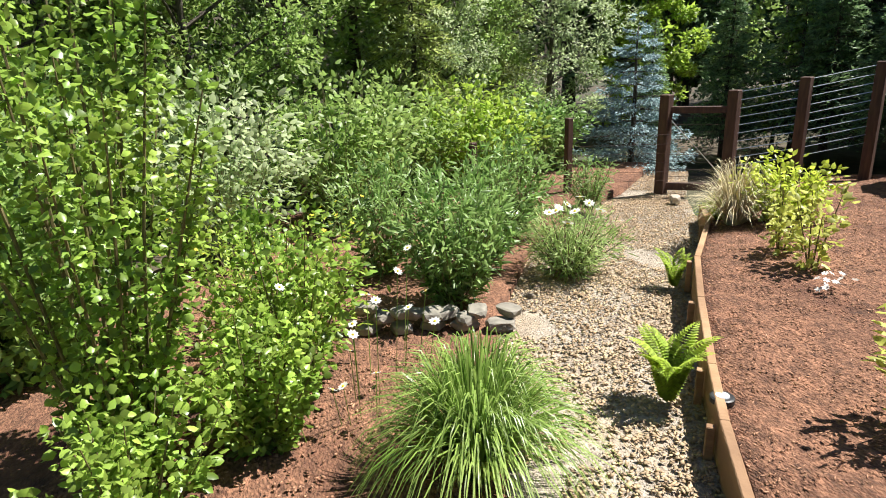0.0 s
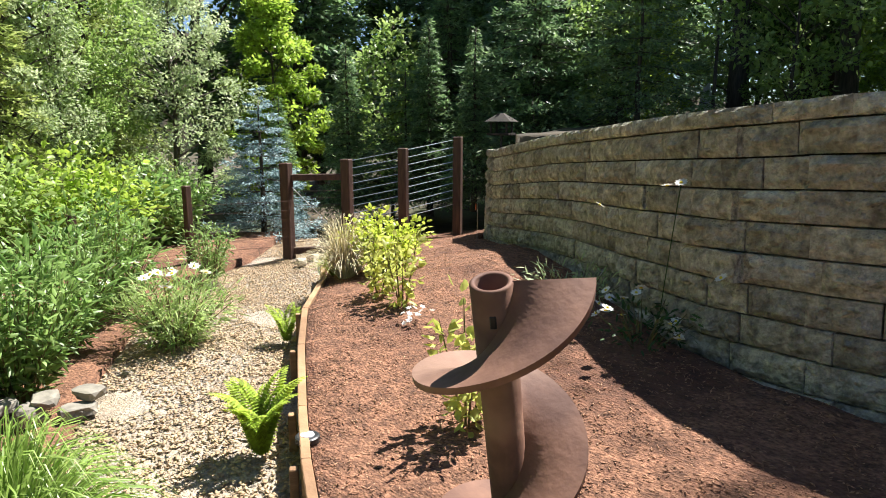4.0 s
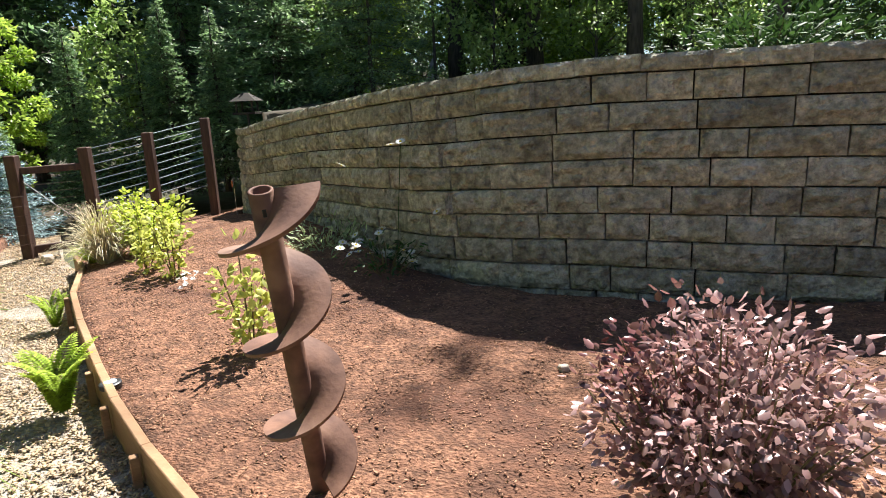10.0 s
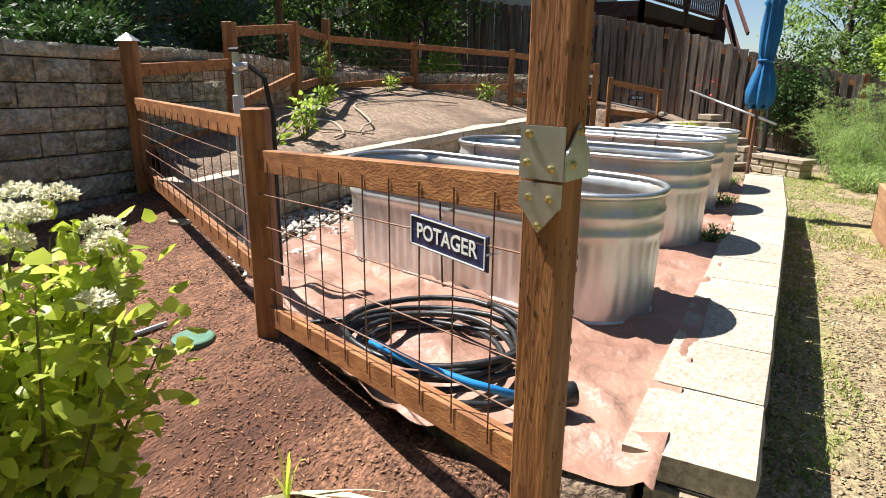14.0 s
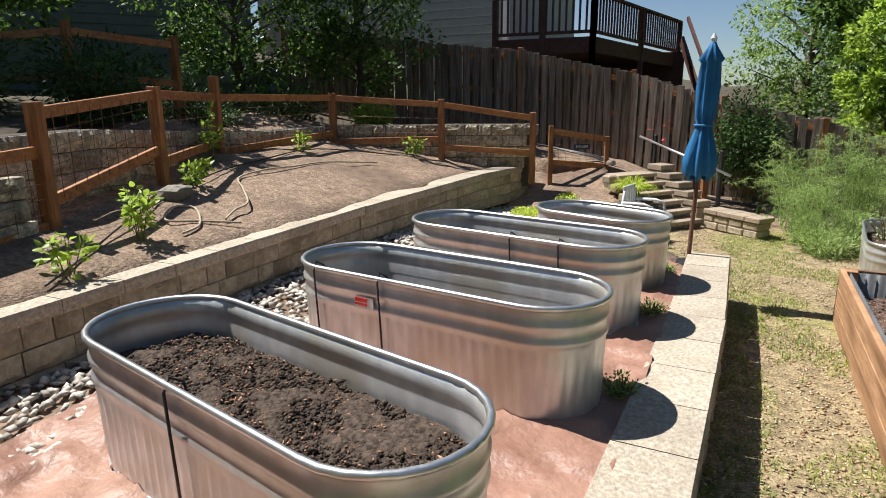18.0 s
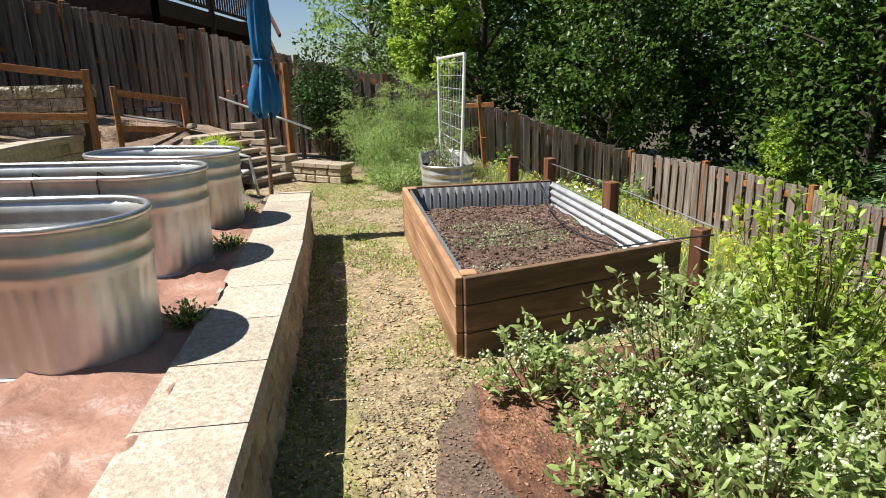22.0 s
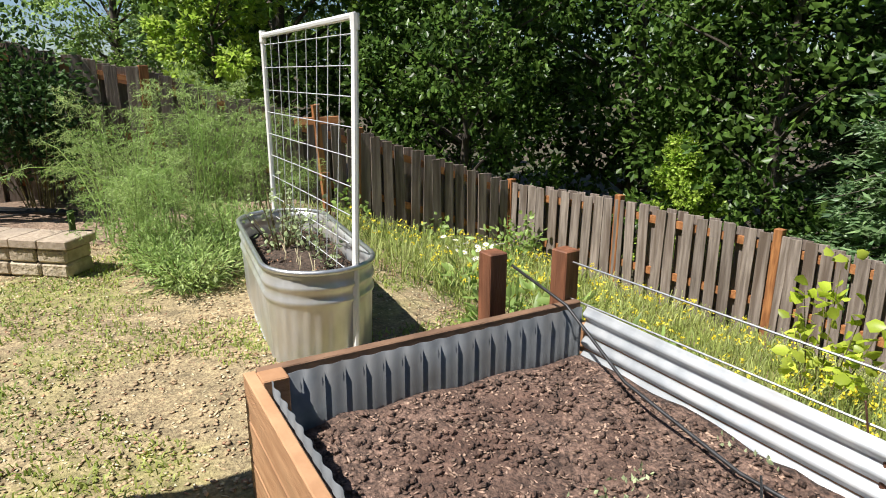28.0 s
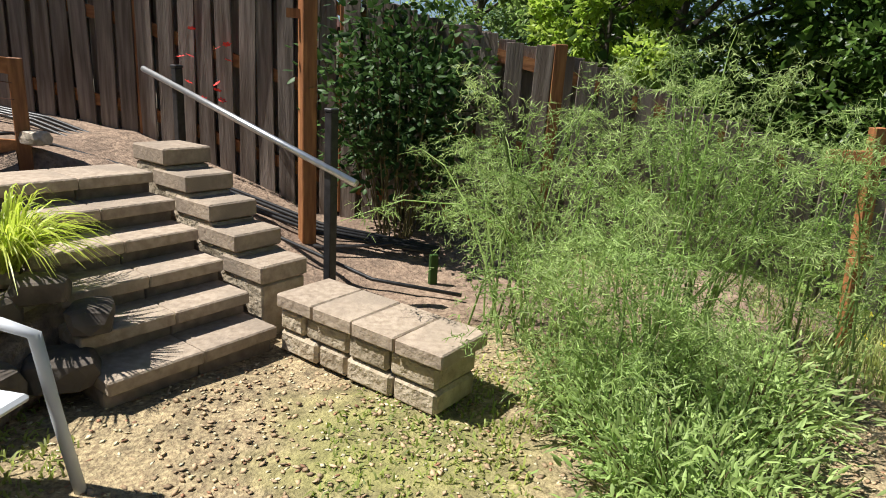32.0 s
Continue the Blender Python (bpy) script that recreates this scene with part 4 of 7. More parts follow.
# ---- standpipe ----
sp = thing("standpipe", (-1.55, 3.75, 0.4), "grey water standpipe with a valve and a black hose", "water pipe")
part("post", box((0, 0, 0.46), (0.042, 0.042, 0.92), 0.4, 0.003), M_CHAIR, sp)
part("riser", tube([(0.0, 0.0, 0.9), (0.0, 0.0, 1.12)], [0.016, 0.016]), M_GALV, sp)
vlv = part("valve", tube([(0, 0, 1.02), (0, 0, 1.05), (0.05, 0.03, 1.06)], [0.024, 0.026, 0.014]), M_GALV, sp)
part("handle", tube([(-0.03, 0, 1.13), (0.03, 0, 1.13)], 0.012), M_BLACK, vlv)
part("tap_hose", tube([(0.05, 0.03, 1.06), (0.12, 0.06, 1.0), (0.15, 0.07, 0.8), (0.16, 0.05, 0.4), (0.2, 0.0, 0.03)], 0.013, 6), M_BLACK, sp)

# ---- hose coil ----
coil = thing("garden_hose", (-0.25, 3.35, 0.385), "coiled black garden hose with a blue end lying on the cloth", "hose")
pts = []
for i in range(190):
    a = i * 0.24
    r = 0.30 + 0.05 * math.sin(i * 0.31) + 0.035 * math.sin(i * 0.083)
    pts.append((r * 1.1 * math.cos(a) + 0.03 * math.sin(i * 0.05), r * math.sin(a), 0.013 + 0.0006 * i + 0.008 * math.sin(i * 0.7)))
part("coil", tube(pts, 0.013, 7), M_BLACK, coil, "", True)
part("loose_end", tube([(-0.35, 0.05, 0.05), (-0.5, 0.1, 0.03), (-0.62, 0.02, 0.02), (-0.7, -0.05, 0.02)], 0.013, 7), M_BLACK, coil, "", True)
part("blue_hose", tube([(-0.12, -0.25, 0.15), (0.1, -0.33, 0.15), (0.3, -0.33, 0.13), (0.46, -0.25, 0.08)], 0.014, 7), M_BLUEHOSE, coil, "bright blue hose end", True)
part("nozzle", tube([(0.46, -0.25, 0.08), (0.52, -0.2, 0.08), (0.54, -0.18, 0.08), (0.58, -0.15, 0.08)], [0.016, 0.02, 0.04, 0.04], 10), M_BLACK, coil, "", True)

# ---- brown cloth ----
bm = bmesh.new()
nx, ny = 60, 150
vs = []
for j in range(ny + 1):
    row = []
    for i in range(nx + 1):
        u, v = i / nx, j / ny
        y = 2.95 + v * 5.6
        x0 = max(-1.75 + 0.14 * math.sin(y * 2.3) + 0.5 * max(0, 3.9 - y) * 0.9, -0.86 + (3.28 - y) * 2.06)
        x = x0 + u * (0.62 - x0)
        w = noise.fractal(Vector((x * 2.2, y * 2.2, 0)), 0.9, 2.1, 4)
        z = 0.366 + 0.02 * w + 0.045 * (1 - abs(noise.noise(Vector((x * 4 + 2 * y, y * 3 - x, 7))))) ** 4
        row.append(bm.verts.new((x, y, z)))
    vs.append(row)
for j in range(ny):
    for i in range(nx):
        bm.faces.new((vs[j][i], vs[j][i + 1], vs[j + 1][i + 1], vs[j + 1][i]))
tagged(part("ground_cloth", bm, M_CLOTH, None, "", True), "wrinkled brown weed cloth spread under the tanks", "ground cloth")


# ---- stock tanks ----
def oval(length, width, k, n=56):
    """Outline of an oval tank with round ends, evenly stepped; k moves it outward in metres, or is a function of the step."""
    r, s = width / 2, (length - width) / 2
    per = 4 * s + 2 * math.pi * r
    out = []
    for i in range(n):
        q = per * i / n
        o = r + (k(i) if callable(k) else k)
        if q < 2 * s:
            out.append((-s + q, -o))
        elif q < 2 * s + math.pi * r:
            a = (q - 2 * s) / r - math.pi / 2
            out.append((s + o * math.cos(a), o * math.sin(a)))
        elif q < 4 * s + math.pi * r:
            out.append((s - (q - 2 * s - math.pi * r), o))
        else:
            a = (q - 4 * s - math.pi * r) / r + math.pi / 2
            out.append((-s + o * math.cos(a), o * math.sin(a)))
    return out


def loft(rows, cap=None):
    bm = bmesh.new()
    prev = None
    first = None
    for z, outline in rows:
        ring = [bm.verts.new((x, y, z)) for x, y in outline]
        if prev:
            n = len(ring)
            for i in range(n):
                bm.faces.new((prev[i], prev[(i + 1) % n], ring[(i + 1) % n], ring[i]))
        first = first or ring
        prev = ring
    if cap == "last":
        bm.faces.new(prev)
    bmesh.ops.recalc_face_normals(bm, faces=bm.faces)
    return bm


def stock_tank(loc, length, width, height, rz, label, soil=None, group="stock tanks", soil_low=0.17):
    e = thing("stock_tank", loc, label, "planter", group, rz)
    n = 4 * int((2 * (length - width) + math.pi * width) / 0.062)

    def out(k, ribs=0.0):
        return oval(length, width, lambda i: k + ribs * 0.0032 * math.sin(i * math.pi / 2 + 0.4), n)

    H = height
    shell = part("shell", loft([(0.0, out(-0.022)), (0.012, out(-0.02)), (0.05, out(-0.018)), (0.06, out(-0.016, 1)), (H * 0.60, out(-0.008, 1)), (H * 0.62, out(-0.006)), (H * 0.66, out(-0.004)),
                        (H * 0.68, out(0.004)), (H * 0.71, out(0.004)), (H * 0.73, out(-0.004)), (H * 0.80, out(-0.003)), (H * 0.82, out(0.006)), (H * 0.85, out(0.006)), (H * 0.87, out(-0.002)),
                        (H - 0.03, out(0.0)), (H - 0.01, out(0.002)), (H - 0.01, out(-0.006)), (H * 0.87, out(-0.012)), (H * 0.84, out(0.0)), (H * 0.80, out(-0.012)), (H * 0.70, out(-0.006)), (H * 0.62, out(-0.016)), (0.03, out(-0.03))], "last"),
         M_GALV, e, "galvanised sheet steel side with rolled ribs", True)
    rim = [(x, y, H - 0.006) for x, y in oval(length, width, 0.004, 64)]
    part("rim", tube(rim, 0.014, 8, True), M_ZINC, shell, "bright rolled rim", True)
    for sgn in (-1, 1):
        part("bottom_band", tube([(x, y, 0.012) for x, y in oval(length, width, -0.018, 64) if sgn * y > 0], 0.008, 6), M_GALV, shell)
    if soil is not None:
        bm = bmesh.new()
        c = bm.verts.new((0, 0, H - soil_low))
        prev = None
        for k in range(1, 15):
            f = k / 14
            ring = []
            for x, y in oval(length, width, -0.02, 72):
                zz = H - soil_low + 0.03 * noise.fractal(Vector((x * f * 6, y * f * 6, 9.1 + loc[1])), 0.9, 2, 4) - 0.02 * f
                ring.append(bm.verts.new((x * f, y * f, zz)))
            m_ = len(ring)
            for i in range(m_):
                if prev:
                    bm.faces.new((prev[i], ring[i], ring[(i + 1) % m_], prev[(i + 1) % m_]))
                else:
                    bm.faces.new((c, ring[i], ring[(i + 1) % m_]))
            prev = ring
        part("soil", bm, soil, e, "dark crumbly potting soil", True)
    return e


def tank_clod(e_loc, length, width, z, n, rz=0.0):
    p = rng.uniform(-1, 1, (n, 2)) * (length / 2 - 0.1, width / 2 - 0.03)
    keep = [(abs(x) < length / 2 - width / 2 or math.hypot(abs(x) - length / 2 + width / 2, y) < width / 2 - 0.04) for x, y in p]
    p = p[keep]
    c, s = math.cos(radians(rz)), math.sin(radians(rz))
    spots = [(e_loc[0] + x * c - y * s, e_loc[1] + x * s + y * c, z + 0.012 * noise.noise(Vector((x * 9, y * 9, 2)))) for x, y in p]
    chips("soil_clods", spots, 0.0085, M_POTSOIL, "crumbs of dark soil in the tank", 0.8, 1.3)
    chips("soil_clods", spots[::9], 0.018, M_POTSOIL, "larger clods of dark soil in the tank", 0.8, 1.2)
    chips("bark_bits", [(x, y, zz + 0.008) for x, y, zz in spots[4::16]], 0.006, M_CHIP, "pale bark bits in the potting soil", 0.5, 1.8)


TY = [(-0.51, 4.42, 0.37), (-0.42, 5.74, 0.365), (-0.40, 6.98, 0.36), (-0.03, 7.93, 0.35)]
stock_tank(TY[0], 1.86, 0.61, 0.585, -14.0, "oval galvanised stock tank planter half full of dark soil", M_POTSOIL)
tank_clod(TY[0], 1.86, 0.61, TY[0][2] + 0.585 - 0.178, 7000, -14.0)
stock_tank(TY[1], 1.79, 0.61, 0.58, -7.8, "oval galvanised stock tank planter with a red and white label", M_POTSOIL, soil_low=0.30)
stock_tank(TY[2], 1.75, 0.61, 0.58, -11.0, "oval galvanised stock tank planter, nearly empty", M_POTSOIL, soil_low=0.30)
stock_tank(TY[3], 1.12, 0.60, 0.57, -20.0, "shorter oval galvanised stock tank planter by the umbrella", M_POTSOIL, soil_low=0.25)
lab = thing("tank_label", (-0.74, 5.468, 0.80), "small red and white paper label stuck on the tank", "label", rz=-7.8)
part("paper", box((0, 0, 0), (0.12, 0.004, 0.06)), M_WHITE, lab)
part("red_bar", box((-0.02, -0.003, 0.012), (0.08, 0.003, 0.02)), M_RED, lab)
part("red_bar", box((-0.02, -0.003, -0.012), (0.08, 0.003, 0.012)), M_RED, lab)
for k, (tx0, ty0, tz0) in enumerate(TY[:3]):
    for dx in ((-0.05,), (-0.62, -0.18), (0.1, 0.45))[k]:
        rzt = (-14.0, -7.8, -11.0)[k]
        drip = thing("drip_line", (tx0 + dx * math.cos(radians(rzt)), ty0 + dx * math.sin(radians(rzt)), tz0), "thin black drip irrigation tube over the tank rim", "drip tube", "drip tubes", rzt)
        part("tube", tube([(0.02, -0.318, 0.02), (0.01, -0.322, 0.3), (0.0, -0.325, 0.56), (0.0, -0.30, 0.605), (0.01, -0.26, 0.58), (0.02, -0.24, 0.45)], 0.0055, 6), M_BLACK, drip, "", True)


# ---- blue umbrella ----
um = thing("closed_umbrella", (0.60, 8.86, 0.28), "closed blue fabric garden umbrella tied round its pole", "umbrella")
part("pole", tube([(0.0, 0, 0.0), (0.02, 0.0, 1.0), (0.05, 0, 1.98)], 0.019, 10), M_RUST, um, "dark pole")
part("base", tube([(0, 0, -0.02), (0, 0, 0.03), (0, 0, 0.05)], [0.2, 0.2, 0.05], 16), M_BLACK, um)
bm = bmesh.new()
prev = None
for z, r in ((0.82, 0.10), (0.86, 0.135), (0.98, 0.145), (1.10, 0.12), (1.22, 0.085), (1.28, 0.065), (1.34, 0.085), (1.6, 0.10), (1.8, 0.085), (1.83, 0.11), (1.93, 0.05), (1.99, 0.015)):
    ring = []
    for k in range(32):
        a = 2 * math.pi * k / 32
        rr = 0.8 * r * (1 + 0.28 * math.sin(8 * a + z * 2.0) * (1 if z < 1.9 else 0.3))
        ring.append(bm.verts.new((0.025 * z + rr * math.cos(a), rr * math.sin(a), z + (0.03 * math.sin(5 * a) if z < 0.85 else 0))))
    if prev:
        for k in range(32):
            bm.faces.new((prev[k], prev[(k + 1) % 32], ring[(k + 1) % 32], ring[k]))
    prev = ring
bm.faces.new(prev)
cnp = part("canopy", bm, M_BLUE, um, "folded blue fabric", True)
part("tie_band", tube([(0.033 + 0.075 * math.cos(a), 0.075 * math.sin(a), 1.28) for a in [2 * math.pi * k / 20 for k in range(20)]], 0.012, 6, True), M_BLUE, cnp)
part("finial", tube([(0.05, 0, 1.97), (0.05, 0, 2.0), (0.05, 0, 2.04)], [0.02, 0.028, 0.008], 10), M_CHAIR, um)


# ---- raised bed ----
# Dark copy of the liner steel, with the sides' shade in its colour.
M_LINER = mat("shaded_corrugated_steel", (0.13, 0.14, 0.15), (0.20, 0.21, 0.22), 12, 0.5, 0.1, metal=0.4, c3=(0.12, 0.115, 0.11), big=3.0)
M_BEDSOIL = mat("mulched_bed_soil", (0.055, 0.032, 0.024), (0.23, 0.145, 0.108), 60, 0.95, 1.0, 55, c3=(0.11, 0.062, 0.045), big=2.2, dist=0.03, mid=10, amt=0.6)
M_BEDCHIP = mat("bed_chips", (0.10, 0.058, 0.042), (0.36, 0.245, 0.18), 25, 0.9, 0, island=0.5)
X0, X1, Y0, Y1, ZB, ZT = 1.80, 3.22, 6.08, 8.78, -0.06, 0.43
# End boards: weathered wood, also darkened in colour for the shade on them.
M_BEDDARK = mat("weathered_shaded_bed_board", (0.13, 0.072, 0.042), (0.26, 0.15, 0.088), 8, 0.8, 0.5, 40, rnd=0.15, stretch=(0.6, 0.6, 5), c3=(0.10, 0.055, 0.035), big=2.0)
# Light copy of the liner steel: sun on the east side is painted in.
M_LINERB = mat("sunlit_corrugated_steel", (0.47, 0.50, 0.53), (0.64, 0.66, 0.68), 10, 0.38, 0.1, metal=0.3, c3=(0.5, 0.5, 0.5), big=3.0)
rb = thing("raised_bed", (0, 0, 0), "raised garden bed of cedar boards lined with corrugated steel", "raised bed")
YS = Y0 + 0.40   # the south side runs askew to this corner
for k in range(3):
    z = ZB + 0.04 + 0.155 * k + 0.05
    dz = 0.15
    part("board", box((X0, (Y0 + Y1) / 2, z), (0.04, Y1 - Y0, dz), 0, 0.004), M_BEDWOOD, rb)
    part("board", beam((X0 + 0.025, Y0, z), (X1 + 0.02, YS, z), 0.04, dz, 0.004), M_BEDDARK, rb, "weathered brown board with shade painted into its colour")
    part("board", box((X1, (YS + Y1) / 2 + 0.02, z - 0.10), (0.04, Y1 - YS - 0.04, dz), 0, 0.004), M_BEDWOOD, rb)
    part("board", box(((X0 + X1) / 2, Y1, z), (X1 - X0 - 0.05, 0.04, dz), 0, 0.004), M_BEDDARK, rb, "weathered brown board with shade painted into its colour")
for x, y in ((X0 + 0.065, Y0 + 0.075), (X0 + 0.06, Y1 - 0.065)):
    part("corner_post", box((x, y, (ZB + ZT) / 2), (0.085, 0.085, ZT - ZB - 0.02), 0, 0.004), M_BEDWOOD, rb)


def corrugated(a, b, z0, z1, amp=0.004, wave=0.075, across=False):
    """Corrugated sheet from a to b; across: the waves run along it."""
    a, b = Vector((*a, 0)), Vector((*b, 0))
    d = b - a
    nrm = Vector((-d.y, d.x, 0)).normalized()
    bm = bmesh.new()
    if across:
        n = int((z1 - z0) / wave * 8)
        rows = [[bm.verts.new(p + nrm * (amp * math.sin(2 * math.pi * k / 8) + t) + Vector((0, 0, z0 + (z1 - z0) * k / n))) for k in range(n + 1)] for t in (0, 0.003) for p in (a, b)]
        for r0, r1 in ((rows[0], rows[1]), (rows[3], rows[2]), (rows[2], rows[0]), (rows[1], rows[3])):
            for k in range(n):
                bm.faces.new((r0[k], r1[k], r1[k + 1], r0[k + 1]))
        bm.faces.new((rows[0][n], rows[1][n], rows[3][n], rows[2][n]))
    else:
        n = int(d.length / wave * 8)
        low, high = [], []
        for t in (0, 0.003):
            low.append([bm.verts.new(a + d * k / n + nrm * (amp * math.sin(2 * math.pi * k / 8) + t) + Vector((0, 0, z0))) for k in range(n + 1)])
            high.append([bm.verts.new(a + d * k / n + nrm * (amp * math.sin(2 * math.pi * k / 8) + t) + Vector((0, 0, z1))) for k in range(n + 1)])
        for k in range(n):
            bm.faces.new((low[0][k], low[0][k + 1], high[0][k + 1], high[0][k]))
            bm.faces.new((low[1][k + 1], low[1][k], high[1][k], high[1][k + 1]))
            bm.faces.new((high[0][k], high[0][k + 1], high[1][k + 1], high[1][k]))
    bmesh.ops.recalc_face_normals(bm, faces=bm.faces)
    return bm


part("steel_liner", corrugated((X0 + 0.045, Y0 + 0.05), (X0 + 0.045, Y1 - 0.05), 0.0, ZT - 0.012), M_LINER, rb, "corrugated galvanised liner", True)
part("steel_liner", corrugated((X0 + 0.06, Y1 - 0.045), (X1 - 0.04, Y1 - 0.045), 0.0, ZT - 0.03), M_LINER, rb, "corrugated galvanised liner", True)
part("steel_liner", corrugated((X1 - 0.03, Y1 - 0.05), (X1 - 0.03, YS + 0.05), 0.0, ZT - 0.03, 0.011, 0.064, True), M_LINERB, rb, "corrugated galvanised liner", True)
bed_soil = patch("bed_soil", [(X0 + 0.07, Y0 + 0.07), (X1 - 0.05, YS + 0.05), (X1 - 0.05, Y1 - 0.07), (X0 + 0.07, Y1 - 0.07)], lambda x, y: 0.20, M_BEDSOIL, 0.07, "dark soil", 0.03, 4.0, 0.1)
bed_soil.parent = rb
for key in ("category", "kind"):
    if key in bed_soil:
        del bed_soil[key]
pz = rng.uniform((X0 + 0.1, Y0 + 0.1), (X1 - 0.1, Y1 - 0.1), (9000, 2))
pz = pz[pz[:, 1] > Y0 + 0.1 + (pz[:, 0] - X0) * 0.29]
chips("soil_crumbs", [(x, y, 0.20 + 0.03 * noise.fractal(Vector((x * 4, y * 4, 3.1)), 1.0, 2.0, 4)) for x, y in pz], 0.0065, M_BEDCHIP, "crumbs and chips on the soil of the raised bed", 0.6, 1.9)
chips("soil_clods", [(x, y, 0.205 + 0.03 * noise.fractal(Vector((x * 4, y * 4, 3.1)), 1.0, 2.0, 4)) for x, y in pz[::5]], 0.014, M_BEDSOIL, "dark clods on the soil of the raised bed", 0.7, 1.2)
pz = rng.uniform((X0 + 0.2, Y0 + 0.1), (X1 - 0.1, Y0 + 1.9), (2600, 2))
pz = pz[[noise.noise(Vector((x * 2.2, y * 2.2, 5))) > -0.12 for x, y in pz]]
pz = pz[pz[:, 1] > Y0 + 0.1 + (pz[:, 0] - X0) * 0.29]
leaves("seedlings", np.column_stack([pz, np.full(len(pz), 0.225)]), 0.022, 0.012, L_GREY, droop=-0.6)
tagged(bpy.data.objects["seedlings"], "tiny grey-green seedlings in the bed", "seedlings", kind="stuff")
M_BEDPOST = mat("red_brown_post", (0.14, 0.052, 0.024), (0.25, 0.10, 0.05), 9, 0.65, 0.4, 40, rnd=0.12, stretch=(4, 4, 0.5), c3=(0.10, 0.04, 0.02), big=3.0)
for i, (x, y, z) in enumerate(((2.89, 8.99, 0.62), (3.24, 8.93, 0.60), (3.25, 7.52, 0.60), (3.46, 6.62, 0.44))):
    q = thing("bed_post", (x, y, -0.2), "sawn cedar post that stands behind the raised bed", "post", "raised bed posts", rz=8 * i)
    part("post", box((0, 0, z / 2 + 0.1), (0.09, 0.09, z + 0.2), 0, 0.005), M_BEDPOST, q)
tr_ = thing("wire_trellis", (0, 0, 0), "slack steel wires strung between the bed posts", "trellis")
for z in (0.55, 0.38):
    part("wire", tube([(3.24, 9.0, z), (3.3, 7.5, z), (3.44, 6.45, z - 0.06)], 0.004, 4), M_ZINC, tr_)
part("drip_tube", tube([(1.95, 7.62, 0.23), (2.2, 7.5, 0.225), (2.55, 7.55, 0.23), (2.8, 7.62, 0.24), (2.98, 7.75, 0.25)], 0.004, 5), M_BLACK, tr_, "thin black drip tube", True)
for k in range(9):
    part("wire", tube([(3.24 + 0.01 * k, 6.5 + 0.14 * k, 0.20), (3.18 + 0.01 * k, 6.45 + 0.15 * k, 0.46)], 0.003, 4), M_RUST, tr_)
part("black_strap", tube([(3.38, 6.35, 0.47), (3.15, 6.55, 0.40), (3.05, 6.9, 0.27), (2.98, 7.3, 0.235), (2.96, 7.8, 0.235), (3.0, 8.3, 0.29), (3.06, 8.7, 0.44), (2.96, 8.95, 0.56)], 0.0065, 6), M_BLACK, tr_, "black poly pipe", True)

# ---- trellis tank ----
st_loc = (2.43, 10.28, -0.06)
stock_tank(st_loc, 1.50, 0.55, 0.525, 84.0, "oval galvanised stock tank with pea seedlings and a trellis", M_POTSOIL, soil_low=0.13)
tank_clod(st_loc, 1.50, 0.55, st_loc[2] + 0.525 - 0.14, 3500, 84.0)
pt = thing("pipe_trellis", (0, 0, 0), "white plastic pipe frame strung with wire mesh", "trellis")
TL, TR = Vector((2.50, 11.05, 0)), Vector((2.55, 9.63, 0))
part("upright", tube([(TL.x, TL.y, -0.06), (TL.x, TL.y, 1.58)], 0.017), M_WHITE, pt)
part("upright", tube([(TR.x - 0.09, TR.y - 0.10, -0.06), (TR.x, TR.y, 1.60)], 0.017), M_WHITE, pt)
part("crossbar", tube([(TL.x, TL.y, 1.58), (TR.x, TR.y, 1.60)], 0.017), M_WHITE, pt)
for p in (TL, TR):
    part("elbow", tube([(p.x, p.y, 1.54), (p.x, p.y, 1.61)], 0.022), M_WHITE, pt)
M_WIRE = mat("galvanised_wire", (0.56, 0.58, 0.60), (0.70, 0.71, 0.72), 20, 0.5, 0.0, metal=0.3)
for k in range(9):
    z = 0.42 + 0.138 * k
    part("wire", tube([(TL.x, TL.y, z), (TR.x - 0.1 * (1.6 - z) / 1.66, TR.y, z)], 0.0026, 5), M_WIRE, pt)
for k in range(1, 9):
    f = k / 9
    p, q = TL.lerp(TR, f), TL.lerp(TR + Vector((-0.08, 0, 0)), f)
    part("wire", tube([(q.x, q.y, 0.4), (p.x, p.y, 1.58)], 0.0024, 5), M_WIRE, pt)

# ---- leaning wooden cross stake ----
cr = thing("wooden_stake", (3.42, 12.75, -0.15), "orange cedar stake with a crossbar leaning by the fence", "stake")
part("upright", beam((0.06, 0, -0.1), (-0.04, 0, 1.22), 0.06, 0.06, 0.003), M_CEDAR, cr)
part("crossbar", beam((-0.22, 0.08, 1.06), (0.18, -0.08, 1.08), 0.05, 0.07, 0.003), M_CEDARX, cr)
part("plate", box((0.02, -0.05, 0.55), (0.08, 0.02, 0.06), 0, 0.003), M_CEDAR, cr)

